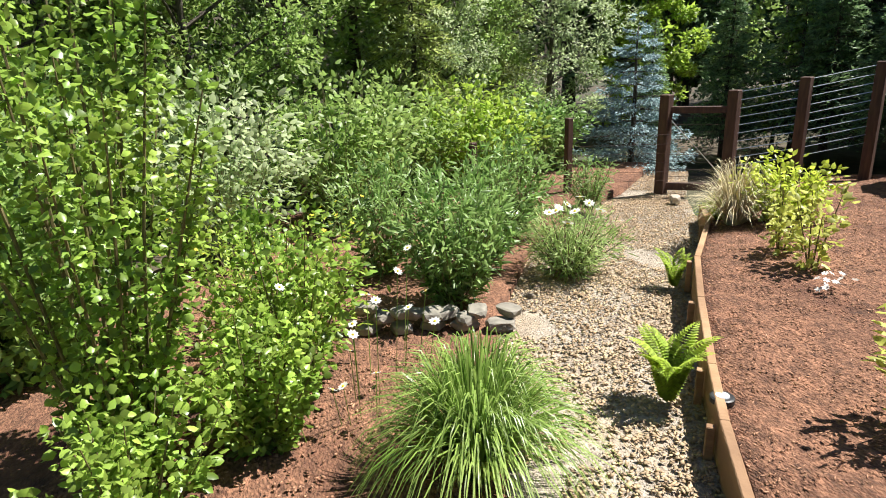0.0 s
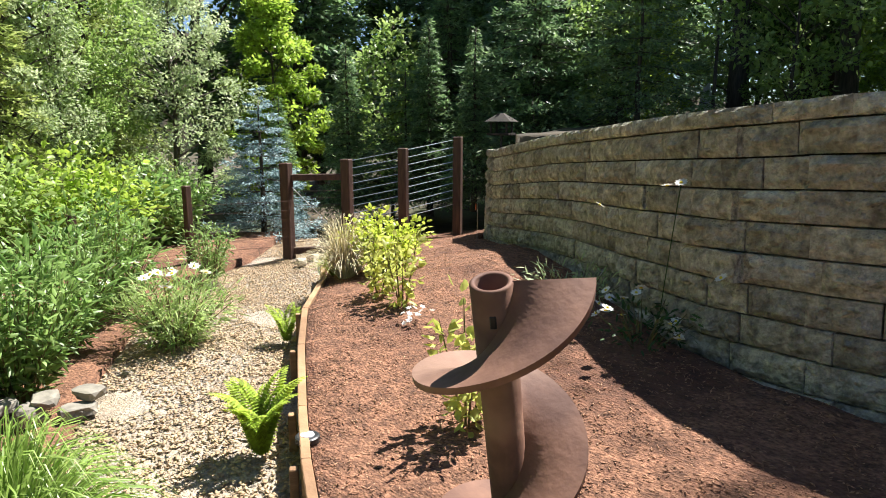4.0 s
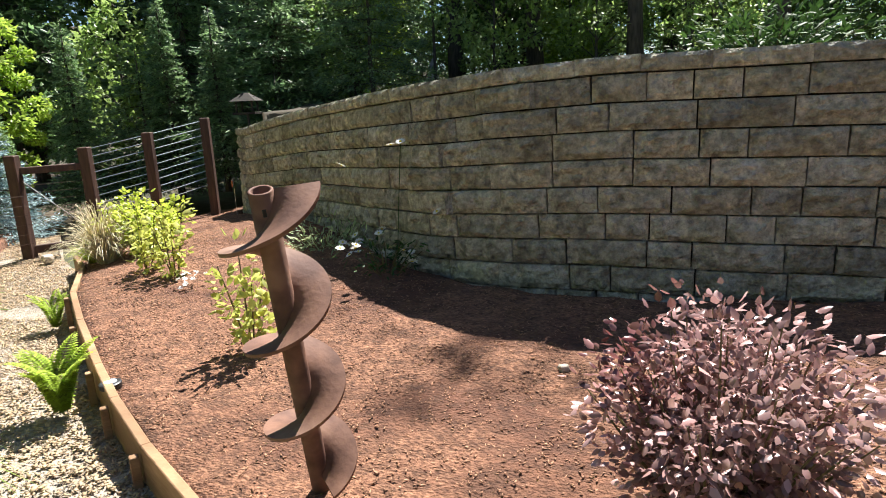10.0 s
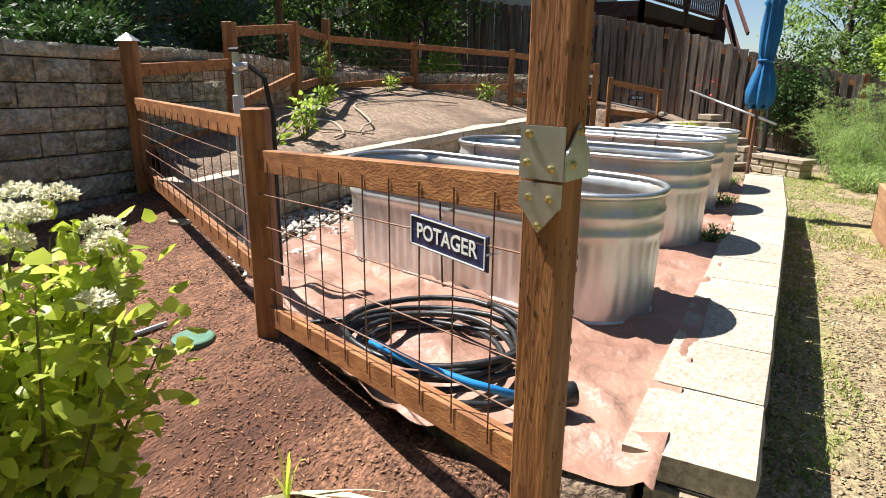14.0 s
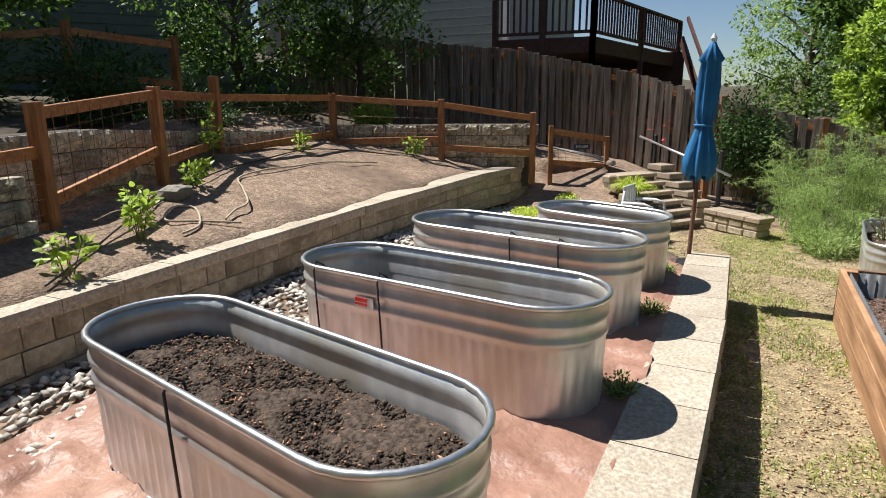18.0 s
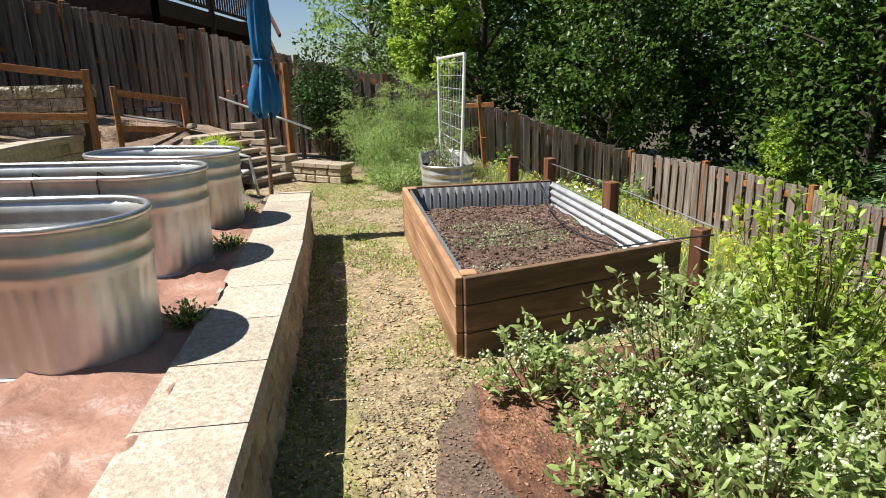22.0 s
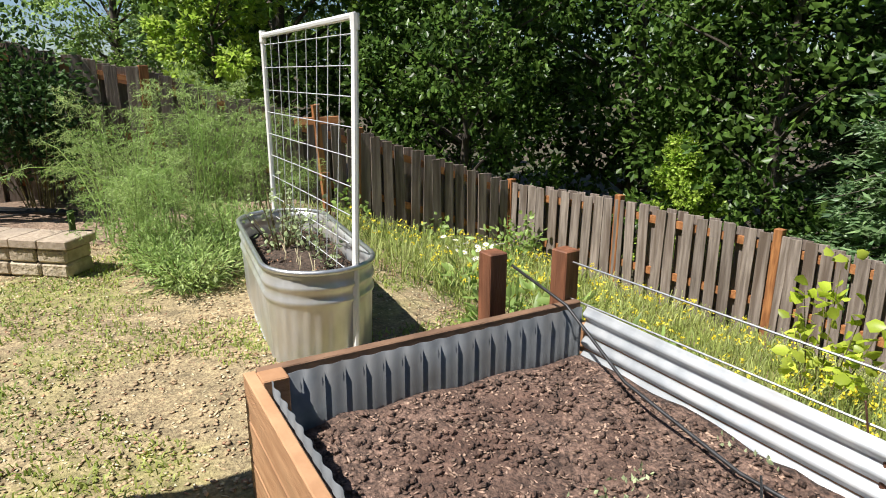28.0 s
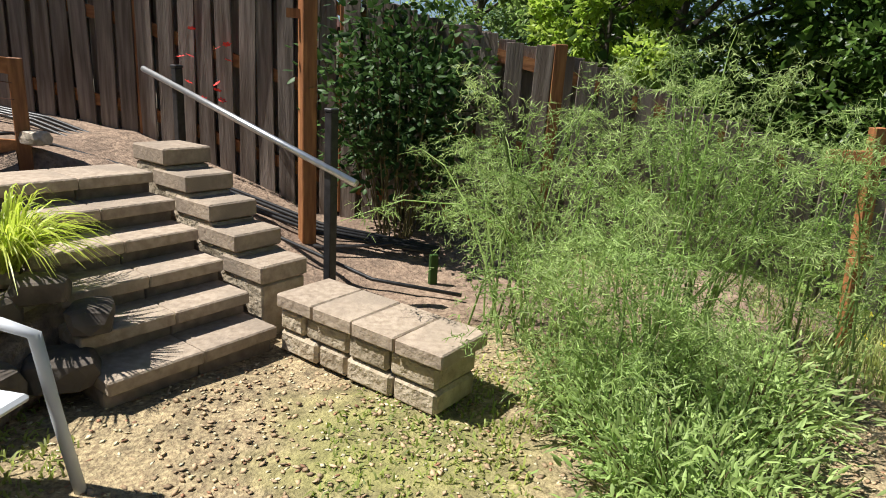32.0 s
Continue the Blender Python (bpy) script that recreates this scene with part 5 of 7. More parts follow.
# ---- stairs ----
E1, N1 = Vector((0.63, 0.77, 0)), Vector((-0.77, 0.63, 0))
R0 = Vector((0.53, 12.30, 0))
ang = math.atan2(E1.y, E1.x)
# Riser block colour is darkened to carry the shade on the step fronts.
M_RISER = mat("shaded_brown_block", (0.15, 0.12, 0.095), (0.24, 0.195, 0.155), 20, 0.92, 0.8, 30, rnd=0.15, c3=(0.12, 0.1, 0.08), big=3.0)
stairs = thing("garden_stairs", (0, 0, 0), "garden stairs of concrete block risers with slab treads", "stairs", kind="structure")
for i in range(6):
    z = 0.06 + 0.11 * i
    c = R0 + N1 * (0.19 * i)
    for half, w in ((0, 0.36), (1, 0.38)):
        mid = c - E1 * (0.36 * half + w / 2) + N1 * 0.15
        part("tread", box((mid.x, mid.y, z), (w - 0.006, 0.32, 0.055), ang, 0.006), M_PAVER, stairs)
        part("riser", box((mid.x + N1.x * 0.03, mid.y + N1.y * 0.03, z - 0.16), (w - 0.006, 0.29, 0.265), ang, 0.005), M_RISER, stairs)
    s = c + E1 * 0.17 + N1 * 0.1
    if i:
        part("side_block", box((s.x, s.y, z + 0.10), (0.27, 0.30, 0.085), ang, 0.008), M_PAVER, stairs)
        part("side_block", box((s.x, s.y, z - 0.10), (0.25, 0.28, 0.30), ang, 0.008), M_BLOCK2, stairs)
    if i > 1:
        s = c - E1 * 0.83 + N1 * 0.1
        part("side_block", box((s.x, s.y, z - 0.03), (0.16, 0.16, 0.12), ang + 0.2 * (i % 3 - 1), 0.02), M_PAVER, stairs)
W0 = R0 + E1 * 0.02
ew = thing("wall_stair_end", (0, 0, 0), "low end wall of tumbled buff concrete blocks with cap stones", "wall", kind="structure")
for c, ws in enumerate(((0.24, 0.17, 0.25, 0.22), (0.16, 0.26, 0.22, 0.24))):
    s0 = 0.0
    for k, w in enumerate(ws):
        m_ = W0 - N1 * (s0 + w / 2) + E1 * (0.13 + 0.006 * (k % 2))
        part("block", box((m_.x, m_.y, -0.05 + 0.065 + 0.105 * c), (0.26, w - 0.008, 0.10), ang, 0.014), M_BLOCK2, ew)
        s0 += w
for k in range(4):
    m_ = W0 - N1 * (0.11 + 0.228 * k) + E1 * 0.14
    part("cap_stone", box((m_.x, m_.y, 0.205), (0.31, 0.222, 0.062), ang + 0.02 * (k % 2), 0.006), M_PAVER, ew)

# ---- handrail ----
hr = thing("handrail", (0, 0, 0), "black posts with a round galvanised handrail beside the stairs", "handrail")
for (x, y, z0, z1) in ((-0.35, 13.72, 0.36, 1.13), (0.69, 12.87, -0.05, 0.98)):
    po = part("post", box((x, y, (z0 + z1) / 2), (0.05, 0.05, z1 - z0), ang, 0.004), M_BLACK, hr)
    part("post_cap", box((x, y, z1 + 0.01), (0.056, 0.056, 0.02), ang, 0.005), M_BLACK, po)
part("rail", tube([(-0.63, 13.92, 1.11), (0.83, 12.72, 0.66)], 0.019, 12), M_ZINC, hr, "", True)

# ---- light post ----
lp = thing("light_post", (0.45, 13.62, 0.1), "tall square cedar post with a bracket near the fence", "post")
part("post", box((0, 0, 0.76), (0.09, 0.09, 1.52), 0.5, 0.005), M_CEDAR, lp)
part("bracket", beam((-0.12, -0.02, 1.38), (0.02, 0.0, 1.38), 0.03, 0.05), M_CEDAR, lp)
part("cable", tube([(0.05, -0.05, 0.0), (0.12, -0.15, 0.02), (0.3, -0.1, 0.02), (0.55, 0.0, 0.02)], 0.012, 6), M_BLACK, lp)

# ---- white chair ----
ch = thing("garden_chair", (-0.13, 11.13, -0.05), "white moulded resin garden chair by the stairs", "chair", rz=78)
ch.scale = (0.84, 0.84, 0.84)
part("seat", box((0, 0, 0.40), (0.46, 0.44, 0.03), 0, 0.012), M_CHAIR, ch)
for k in range(5):
    part("back_slat", box((-0.18 + 0.09 * k, 0.235, 0.62), (0.06, 0.022, 0.40), 0, 0.006), M_CHAIR, ch)
part("back_top", box((0, 0.24, 0.83), (0.46, 0.03, 0.07), 0, 0.01), M_CHAIR, ch)
for sx_ in (-1, 1):
    part("arm", tube([(0.25 * sx_, 0.22, 0.62), (0.26 * sx_, -0.1, 0.63), (0.27 * sx_, -0.22, 0.60), (0.28 * sx_, -0.26, 0.3), (0.30 * sx_, -0.30, 0.0)], 0.022, 8), M_CHAIR, ch, "", True)
    part("leg", tube([(0.22 * sx_, 0.22, 0.8), (0.24 * sx_, 0.26, 0.4), (0.27 * sx_, 0.33, 0.0)], 0.022, 8), M_CHAIR, ch, "", True)

# ---- small things in the mulch ----
sol = thing("solar_light", (-1.44, -1.77, mulch_z(-1.44, -1.77) + 0.01), "small round solar light set in the mulch", "garden light")
hsg = part("housing", tube([(0, 0, -0.01), (0, 0, 0.012), (0, 0, 0.016)], [0.05, 0.05, 0.043], 20), M_BLACK, sol)
part("lens", tube([(0, 0, 0.014), (0, 0, 0.02)], [0.03, 0.028], 16), M_CHAIR, hsg)
vc = thing("valve_box_lid", (-1.24, 3.08, mulch_z(-1.24, 3.08) + 0.01), "round green valve box lid flush with the mulch", "lid")
part("lid", tube([(0, 0, -0.03), (0, 0, -0.002), (0, 0, 0.002)], [0.085, 0.085, 0.078], 24), mat("green_plastic_lid", (0.07, 0.17, 0.11), (0.10, 0.22, 0.15), 12, 0.6, 0.1), vc)
dp = thing("drip_pipe", (0, 0, 0), "weathered grey drip pipe half buried in the mulch", "pipe")
part("pipe", tube([(x, y, mulch_z(x, y) + 0.012) for x, y in ((-1.30, 1.38), (-1.29, 1.55), (-1.31, 1.72), (-1.31, 1.85))], 0.010, 6), M_GALV, dp)
part("pipe", tube([(x, y, mulch_z(x, y) + 0.012) for x, y in ((-1.33, 1.99), (-1.38, 2.25), (-1.46, 2.55), (-1.5, 2.75), (-1.42, 3.1))], 0.010, 6), M_GALV, dp)
hoses = thing("soaker_hose", (0, 0, 0), "pale soaker hose looping over the sloping soil", "hose")
def smooth_line(pts, n=8):
    """A curve through points, as a run of short steps."""
    out = []
    for i in range(len(pts) - 1):
        p = [Vector(pts[max(0, min(len(pts) - 1, i + k))]) for k in (-1, 0, 1, 2)]
        for k in range(n):
            t = k / n
            out.append(0.5 * (2 * p[1] + (p[2] - p[0]) * t + (2 * p[0] - 5 * p[1] + 4 * p[2] - p[3]) * t * t + (3 * p[1] - p[0] - 3 * p[2] + p[3]) * t ** 3))
    return out + [Vector(pts[-1])]


M_HOSE = mat("pale_soaker_hose", (0.36, 0.30, 0.22), (0.48, 0.41, 0.31), 20, 0.8, 0.2)
for run in (((-2.88, 6.71), (-3.0, 6.95), (-3.09, 7.21), (-3.4, 7.5), (-3.69, 7.77), (-3.78, 8.3), (-3.74, 8.7), (-3.7, 9.3), (-3.4, 10.0)), ((-2.82, 6.2), (-2.9, 6.45), (-3.21, 6.7), (-3.3, 6.55), (-3.1, 6.3), (-2.95, 6.5), (-2.75, 6.75))):
    part("hose", tube([(p.x, p.y, terrace_z(p.x, p.y) + 0.035) for p in smooth_line([(x, y, 0) for x, y in run])], 0.010, 6), M_HOSE, hoses, "", True)
part("hose", tube([(p.x, p.y, terrace_z(p.x, p.y) + 0.03) for p in smooth_line([(-2.62, 5.0, 0), (-2.9, 5.5, 0), (-3.3, 6.2, 0), (-3.9, 7.6, 0), (-4.1, 8.6, 0), (-4.2, 9.8, 0), (-3.5, 10.8, 0)])], 0.008, 6), M_BLACK, hoses, "black drip hose", True)

pp_ = thing("poly_pipes", (0, 0, 0), "bundle of black irrigation pipes along the foot of the fence", "pipes")
for k in range(4):
    part("pipe", tube([(-2.6 + 0.05 * k, 14.25 - 0.07 * k, 0.92), (-1.4, 14.2 - 0.09 * k, 0.74), (-0.4, 14.1 - 0.10 * k + 0.03 * math.sin(k * 2), 0.42), (0.5, 13.9 - 0.08 * k, 0.16), (1.3, 13.75 - 0.05 * k, 0.07)], 0.014, 6), M_BLACK, pp_, "", True)
part("pipe", tube([(-1.6, 13.0, 0.70), (-1.2, 13.45, 0.72), (-0.5, 13.6, 0.50), (0.2, 13.4, 0.24), (0.9, 13.1, 0.05), (1.4, 12.95, 0.03)], 0.012, 6), M_BLACK, pp_, "", True)
gst = thing("green_stake", (1.25, 13.25, -0.02), "short dark green plastic stake in the soil", "stake")
part("stake", box((0, 0, 0.09), (0.05, 0.03, 0.2), 0.4, 0.004), L_DARK, gst)
flg = thing("marker_flag", (-5.75, -4.35, 0.22), "small orange marker flag at the end of the wall", "flag")
part("wire", tube([(0, 0, -0.1), (0, 0, 0.42)], 0.002, 4), M_ZINC, flg)
part("flag", box((0.03, 0.0, 0.38), (0.06, 0.003, 0.07), 0.8), mat("orange_plastic", (0.85, 0.16, 0.02), (0.9, 0.2, 0.03), 5, 0.6, 0), flg, "orange plastic square")

# ---- house and deck on the bank ----
hs = thing("house", (-7.4, 19.4, 1.5), "pale lap-sided house with a dark red raised deck", "house", rz=-6)
hw = part("wall", box((-2.0, 2.5, 3.0), (9.0, 5.0, 6.5)), M_SIDING, hs)
for k in range(26):
    part("siding_board", box((-2.0, -0.02, 0.2 + 0.22 * k), (9.0, 0.05, 0.20), 0, 0.0, Matrix.Rotation(0.09, 4, "X")), M_SIDING, hw)
part("corner_trim", box((2.5, -0.03, 3.0), (0.15, 0.12, 6.4)), M_WHITE, hs)
hs2 = thing("house", (-13.5, 12.0, 1.6), "grey-green lap-sided house beyond the bank", "house", rz=58)
hw2 = part("wall", box((0, 2.5, 3.0), (10.0, 5.0, 6.4)), M_SIDINGG, hs2)
for k in range(26):
    part("siding_board", box((0, -0.02, 0.2 + 0.22 * k), (10.0, 0.05, 0.20), 0, 0.0, Matrix.Rotation(0.09, 4, "X")), M_SIDINGG, hw2)
dk = thing("raised_deck", (0, 0, 0), "dark red-brown timber deck with a baluster railing on posts", "deck")
DC = [Vector((-4.6, 17.5, 2.72)), Vector((-2.3, 17.5, 2.72)), Vector((-1.0, 22.7, 2.5))]
bm = bmesh.new()
lo = [bm.verts.new(p) for p in (*DC, Vector((-4.6, 22.7, 2.5)))]
hi = [bm.verts.new(v.co + Vector((0, 0, 0.28))) for v in lo]
bm.faces.new(lo[::-1])
bm.faces.new(hi)
for k in range(4):
    bm.faces.new((lo[k], lo[(k + 1) % 4], hi[(k + 1) % 4], hi[k]))
part("platform", bm, M_DECK, dk)
for p, q in zip(DC, DC[1:]):
    up = Vector((0, 0, 1))
    part("fascia", beam(p + up * 0.14, q + up * 0.14, 0.08, 0.34), M_DECK, dk)
    tr1 = part("top_rail", beam(p + up * 1.22, q + up * 1.22, 0.13, 0.05), M_DECK, dk)
    part("bottom_rail", beam(p + up * 0.42, q + up * 0.42, 0.05, 0.07), M_DECK, dk)
    nb = int((q - p).length / 0.15)
    for k in range(1, nb):
        c = p.lerp(q, k / nb)
        part("baluster", box((c.x, c.y, c.z + 0.82), (0.042, 0.042, 0.78)), M_DECK, tr1)
    for k in range(3):
        c = p.lerp(q, k / 2)
        part("post", box((c.x, c.y, c.z - 0.4), (0.12, 0.12, 3.2)), M_DECK, dk)
# Added dark sheet that stands in for the shade below the platform.
part("under_deck_shade", box((-3.4, 22.4, 1.4), (5.2, 0.12, 3.0)), M_DECK, dk, "added dark sheet for the shade under the deck")
part("stair_stringer", beam((-0.9, 22.4, 3.2), (-0.2, 20.6, 1.7), 0.06, 0.28), M_DECK, dk)
part("stair_rail", beam((-0.75, 22.0, 3.75), (-0.1, 20.4, 2.4), 0.06, 0.10), M_DECK, dk)

# ---- tall board fence ----
tf = thing("board_fence", (0, 0, 0), "tall weathered cedar board fence with overlapping pickets", "fence")
FP = [(-8.5, 14.6, 1.6, 3.35), (-5.2, 14.6, 1.2, 2.95), (-3.0, 14.65, 0.95, 2.70), (-0.9, 14.6, 0.55, 2.25), (0.6, 14.35, 0.12, 1.80), (2.05, 14.1, -0.1, 1.47), (4.3, 13.95, -0.85, 0.78), (6.38, 13.7, -1.6, 0.04),
      (6.98, 12.3, -1.72, 0.0), (7.55, 10.6, -1.86, -0.13), (7.96, 8.65, -2.0, -0.32), (8.28, 6.66, -2.2, -0.60), (8.55, 4.7, -2.35, -0.82), (8.75, 2.6, -2.5, -1.0), (8.9, 0.0, -2.6, -1.1)]
PICKETS = {}
rp = random.Random(4)
for q, ((xa, ya, za, ta), (xb, yb, zb, tb)) in enumerate(zip(FP, FP[1:])):
    part("post", box((xa, ya, (za + ta) / 2), (0.09, 0.09, ta - za - 0.08), 0.1, 0.004), M_CEDAR, tf)
    a, b = Vector((xa, ya, 0)), Vector((xb, yb, 0))
    d = (b - a)
    ln = d.length
    d.normalize()
    nrm = Vector((-d.y, d.x, 0))
    for f in (0.14, 0.5, 0.86):
        part("rail", beam((xa, ya, za + (ta - za) * f), (xb, yb, zb + (tb - zb) * f), 0.04, 0.085), M_CEDARX, tf)
    n = 2 * int(ln / 0.150)
    for k in range(n):
        f = (k + 0.5) / n
        side = 0.040 if k % 2 else -0.040
        p = a + (b - a) * f + nrm * side
        z0, z1 = za + (zb - za) * f, ta + (tb - ta) * f
        h = round(z1 - z0 - rp.uniform(0.0, 0.03), 2)
        if h not in PICKETS:
            bm = box((0, 0, h / 2), (0.117, 0.018, h), 0, 0.002)
            for v in bm.verts:
                if v.co.z > h - 0.01 and abs(v.co.x) > 0.05:
                    v.co.z -= 0.03
            me = bpy.data.meshes.new("picket")
            bm.to_mesh(me)
            bm.free()
            me.materials.append(M_FENCE)
            PICKETS[h] = me
        ob = new("picket", PICKETS[h])
        ob.parent = tf
        ob.matrix_basis = pose(p.x, p.y, z0 - 0.05, rp.uniform(-0.6, 0.6), rp.uniform(-1.3, 1.3), math.degrees(math.atan2(d.y, d.x)))


# ---- trees ----
def tree_trunk(e, h, r, lean=(0, 0), material=None):
    n = 7
    pts = [(lean[0] * (k / n) ** 2 * h + 0.06 * math.sin(k * 2.1) * r * 4, lean[1] * (k / n) ** 2 * h + 0.06 * math.cos(k * 1.7) * r * 4, h * k / n - 0.3) for k in range(n + 1)]
    part("trunk", tube(pts, [r * (1.25 if k == 0 else 1) * (1 - 0.85 * k / n) for k in range(n + 1)], 9), material or M_BARK, e, "", True)


def broadleaf(name, label, h, r, n, lmat, leaf=(0.17, 0.10), low=0.25, clumps=34, trunk=0.14, seed=1, cat="tree", squash=0.75):
    """A trunk with limbs, and a crown of leaves gathered in uneven clumps along them."""
    r_ = np.random.default_rng(seed)
    e = thing(name, (0, 0, 0), label, cat)
    tree_trunk(e, h * 0.92, trunk)
    cs, ls = [], []
    for i in range(clumps):
        f = low + (1 - low) * (i + 0.5) / clumps
        a = i * 2.4 + r_.uniform(-0.5, 0.5)
        prof = math.sin(math.pi * min(1, max(0.05, (f - low) / (1 - low) * 0.86 + 0.14))) ** 0.7
        rad = r * prof * r_.uniform(0.35, 1.0)
        c = np.array([rad * math.cos(a), rad * math.sin(a), h * f + r_.uniform(-0.2, 0.2)])
        cs.append(c)
        ls.append(r * r_.uniform(0.15, 0.33))
    bm = bmesh.new()
    for c in cs[::2]:
        z0 = max(h * low * 0.5, c[2] - 0.55 * math.hypot(c[0], c[1]))
        tube_bm(bm, [(0, 0, z0), (c[0] * 0.5, c[1] * 0.5, (z0 + c[2]) / 2 + 0.1), tuple(c)], [trunk * 0.35, trunk * 0.2, 0.01], 5)
    tagged(part("limb", bm, M_BARK, e), kind="stuff")
    pts, outs = [], []
    per = n // clumps
    for c, s in zip(cs, ls):
        p, d = blob(per, c, (s, s, s * squash), 0.3)
        sel = r_.uniform(0, 1, per) < 0.93
        pts.append(p[sel])
        outs.append(d[sel] * 0.8 + np.array([c[0], c[1], 0]) / max(r, 0.1) * 0.4)
    leaves("crown", np.concatenate(pts), leaf[0], leaf[1], lmat, e, "", np.concatenate(outs))
    return e


def conifer(name, label, h, r, n, lmat, leaf=(0.22, 0.05), tiers=22, seed=2, droop=0.25, low=0.06, trunk=0.12, cat="tree", gap=0.75, jit=0.03):
    """A straight trunk with tiers of branches, each a spray of needle tufts."""
    r_ = np.random.default_rng(seed)
    e = thing(name, (0, 0, 0), label, cat)
    tree_trunk(e, h, trunk)
    pts, outs = [], []
    bm = bmesh.new()
    tot = sum((1 - k / tiers) for k in range(tiers))
    for k in range(tiers):
        f = k / tiers
        z = h * (low + (1 - low) * f)
        rr = r * (1 - f) ** 0.85 * r_.uniform(0.85, 1.1) + 0.05
        nb = max(5, int(11 * (1 - f) + 5))
        per = max(6, int(n * (1 - f) / tot / nb))
        for j in range(nb):
            a = 2 * math.pi * (j + r_.uniform(-0.3, 0.3)) / nb + k * 0.7
            ln = rr * r_.uniform(0.75, 1.12)
            zj = r_.uniform(-0.5, 0.5) * h / tiers
            d = np.array([math.cos(a), math.sin(a), 0])
            t = r_.uniform(0.12, 1, per) ** gap
            side = np.array([-d[1], d[0], 0])
            wv = r_.normal(0, 0.16, per) * ln * (1.1 - 0.6 * t)
            p = d * (t * ln)[:, None] + side * wv[:, None]
            p[:, 2] = z + zj - droop * ln * t ** 1.5 + 0.10 * ln * t ** 4 + r_.normal(0, jit, per) * ln
            pts.append(p)
            outs.append(np.tile(d * 1.2, (per, 1)) + side * np.sign(wv)[:, None] * 0.5)
            if k < tiers * 0.7 and j % 2 == 0:
                tube_bm(bm, [(0, 0, z), tuple(d * ln * 0.5 + (0, 0, z - droop * ln * 0.3)), tuple(d * ln + (0, 0, z - droop * ln))], [trunk * 0.16, trunk * 0.1, 0.004], 4)
    tagged(part("branch", bm, M_BARK, e), kind="stuff")
    nd = leaves("needles", np.concatenate(pts), leaf[0], leaf[1], lmat, e, "", np.concatenate(outs), droop=0.1)
    tagged(nd, kind="stuff")
    return e


def place(proto, spots, first=True):
    """Stands copies of a tree at (x, y, z, scale, turn)."""
    for i, (x, y, z, s, a) in enumerate(spots):
        ob = proto if (i == 0 and first) else copy_thing(proto, pose(x, y, z, 0, 0, a))
        ob.matrix_basis = pose(x, y, z, 0, 0, a)
        ob.scale = (s, s, s * (0.92 + 0.16 * ((i * 37) % 10) / 10))


spruce = conifer("blue_spruce", "young blue spruce with stiff silvery needles", 2.75, 0.86, 17000, L_SPRUCE, (0.06, 0.022), 13, 3, 0.06, 0.04, 0.06, gap=0.6, jit=0.04)
place(spruce, [(-5.45, -8.4, -0.3, 0.98, 20)])
t_con = conifer("fir_tree", "tall dark fir at the edge of the woods", 13, 2.6, 14000, L_CONIFER, (0.30, 0.09), 30, 4, 0.3, 0.10, 0.22)
t_hem = conifer("hemlock_tree", "feathery sunlit hemlock with drooping branches", 9, 2.2, 15000, leafmat("hemlock_needles", (0.30, 0.38, 0.10), (0.48, 0.54, 0.19), 0.5, leaf=0.45), (0.20, 0.06), 26, 5, 0.45, 0.05, 0.14)
t_map = broadleaf("maple_tree", "dark leafy maple in the woods", 10, 3.2, 13000, L_FOREST, (0.19, 0.13), 0.14, 64, 0.18, 6)
t_mid = broadleaf("alder_tree", "sunlit mid-green leafy tree", 9, 2.6, 16000, L_MID, (0.14, 0.09), 0.10, 64, 0.14, 7)
t_lime = broadleaf("young_maple", "bright lime-green leafy tree in the sun", 7, 1.7, 9000, L_LIME, (0.17, 0.12), 0.12, 48, 0.09, 8)
t_grey = broadleaf("willow_tree", "silvery grey-green leafy tree", 8, 2.2, 15000, L_GREY, (0.14, 0.065), 0.08, 58, 0.12, 9)

t_tall = broadleaf("tall_maple", "tall thin maple with a high sparse crown", 13.5, 1.7, 420, L_MID, (0.15, 0.10), 0.62, 20, 0.13, 17)
place(t_tall, [(-10.28, 0.05, 1.5, 1.0, 0)])
place(t_con, [(9.3, 10.1, -3.0, 0.55, 0), (-16, -14, 1.2, 1.0, 0), (-16, -8, 1.8, 1.15, 70), (-18, -13, 1.5, 1.2, 140), (-10.5, -14.5, 0.2, 0.95, 200), (-21, -4, 2.2, 1.2, 30), (-20, 3, 2.2, 1.1, 95), (11.4, 11.7, -3, 0.55, 10), (14.5, 9.5, -3, 0.9, 10), (15, 12, -3, 1.1, 60), (-12.5, -8.5, 1.0, 0.55, 20), (-8.2, -6.4, 0.2, 0.22, 130), (-9.3, -5.9, 0.6, 0.27, 60), (-10.3, -5.6, 0.8, 0.3, 90), (-11.2, -6.6, 1.0, 0.42, 10), (-9.4, -6.7, 0.6, 0.22, 40), (-9.6, -8.2, 0.3, 0.42, 50), (-7.6, -8.9, -0.2, 0.24, 15), (-8.4, -7.6, 0.0, 0.26, 75), (-10.4, -7.4, 0.5, 0.36, 160), (-6.6, -9.6, -0.3, 0.2, 110), (12, 22, -1, 1.2, 15), (5.5, 27, 0, 1.3, 40), (-14, 28, 2, 1.2, 40)])
place(t_hem, [(-4.4, -12.2, -0.3, 0.72, 0), (1.6, -9.0, -0.3, 0.62, 130), (12.6, 7.0, -2.8, 0.9, 210), (-2.2, -9.2, -0.3, 0.5, 80)])
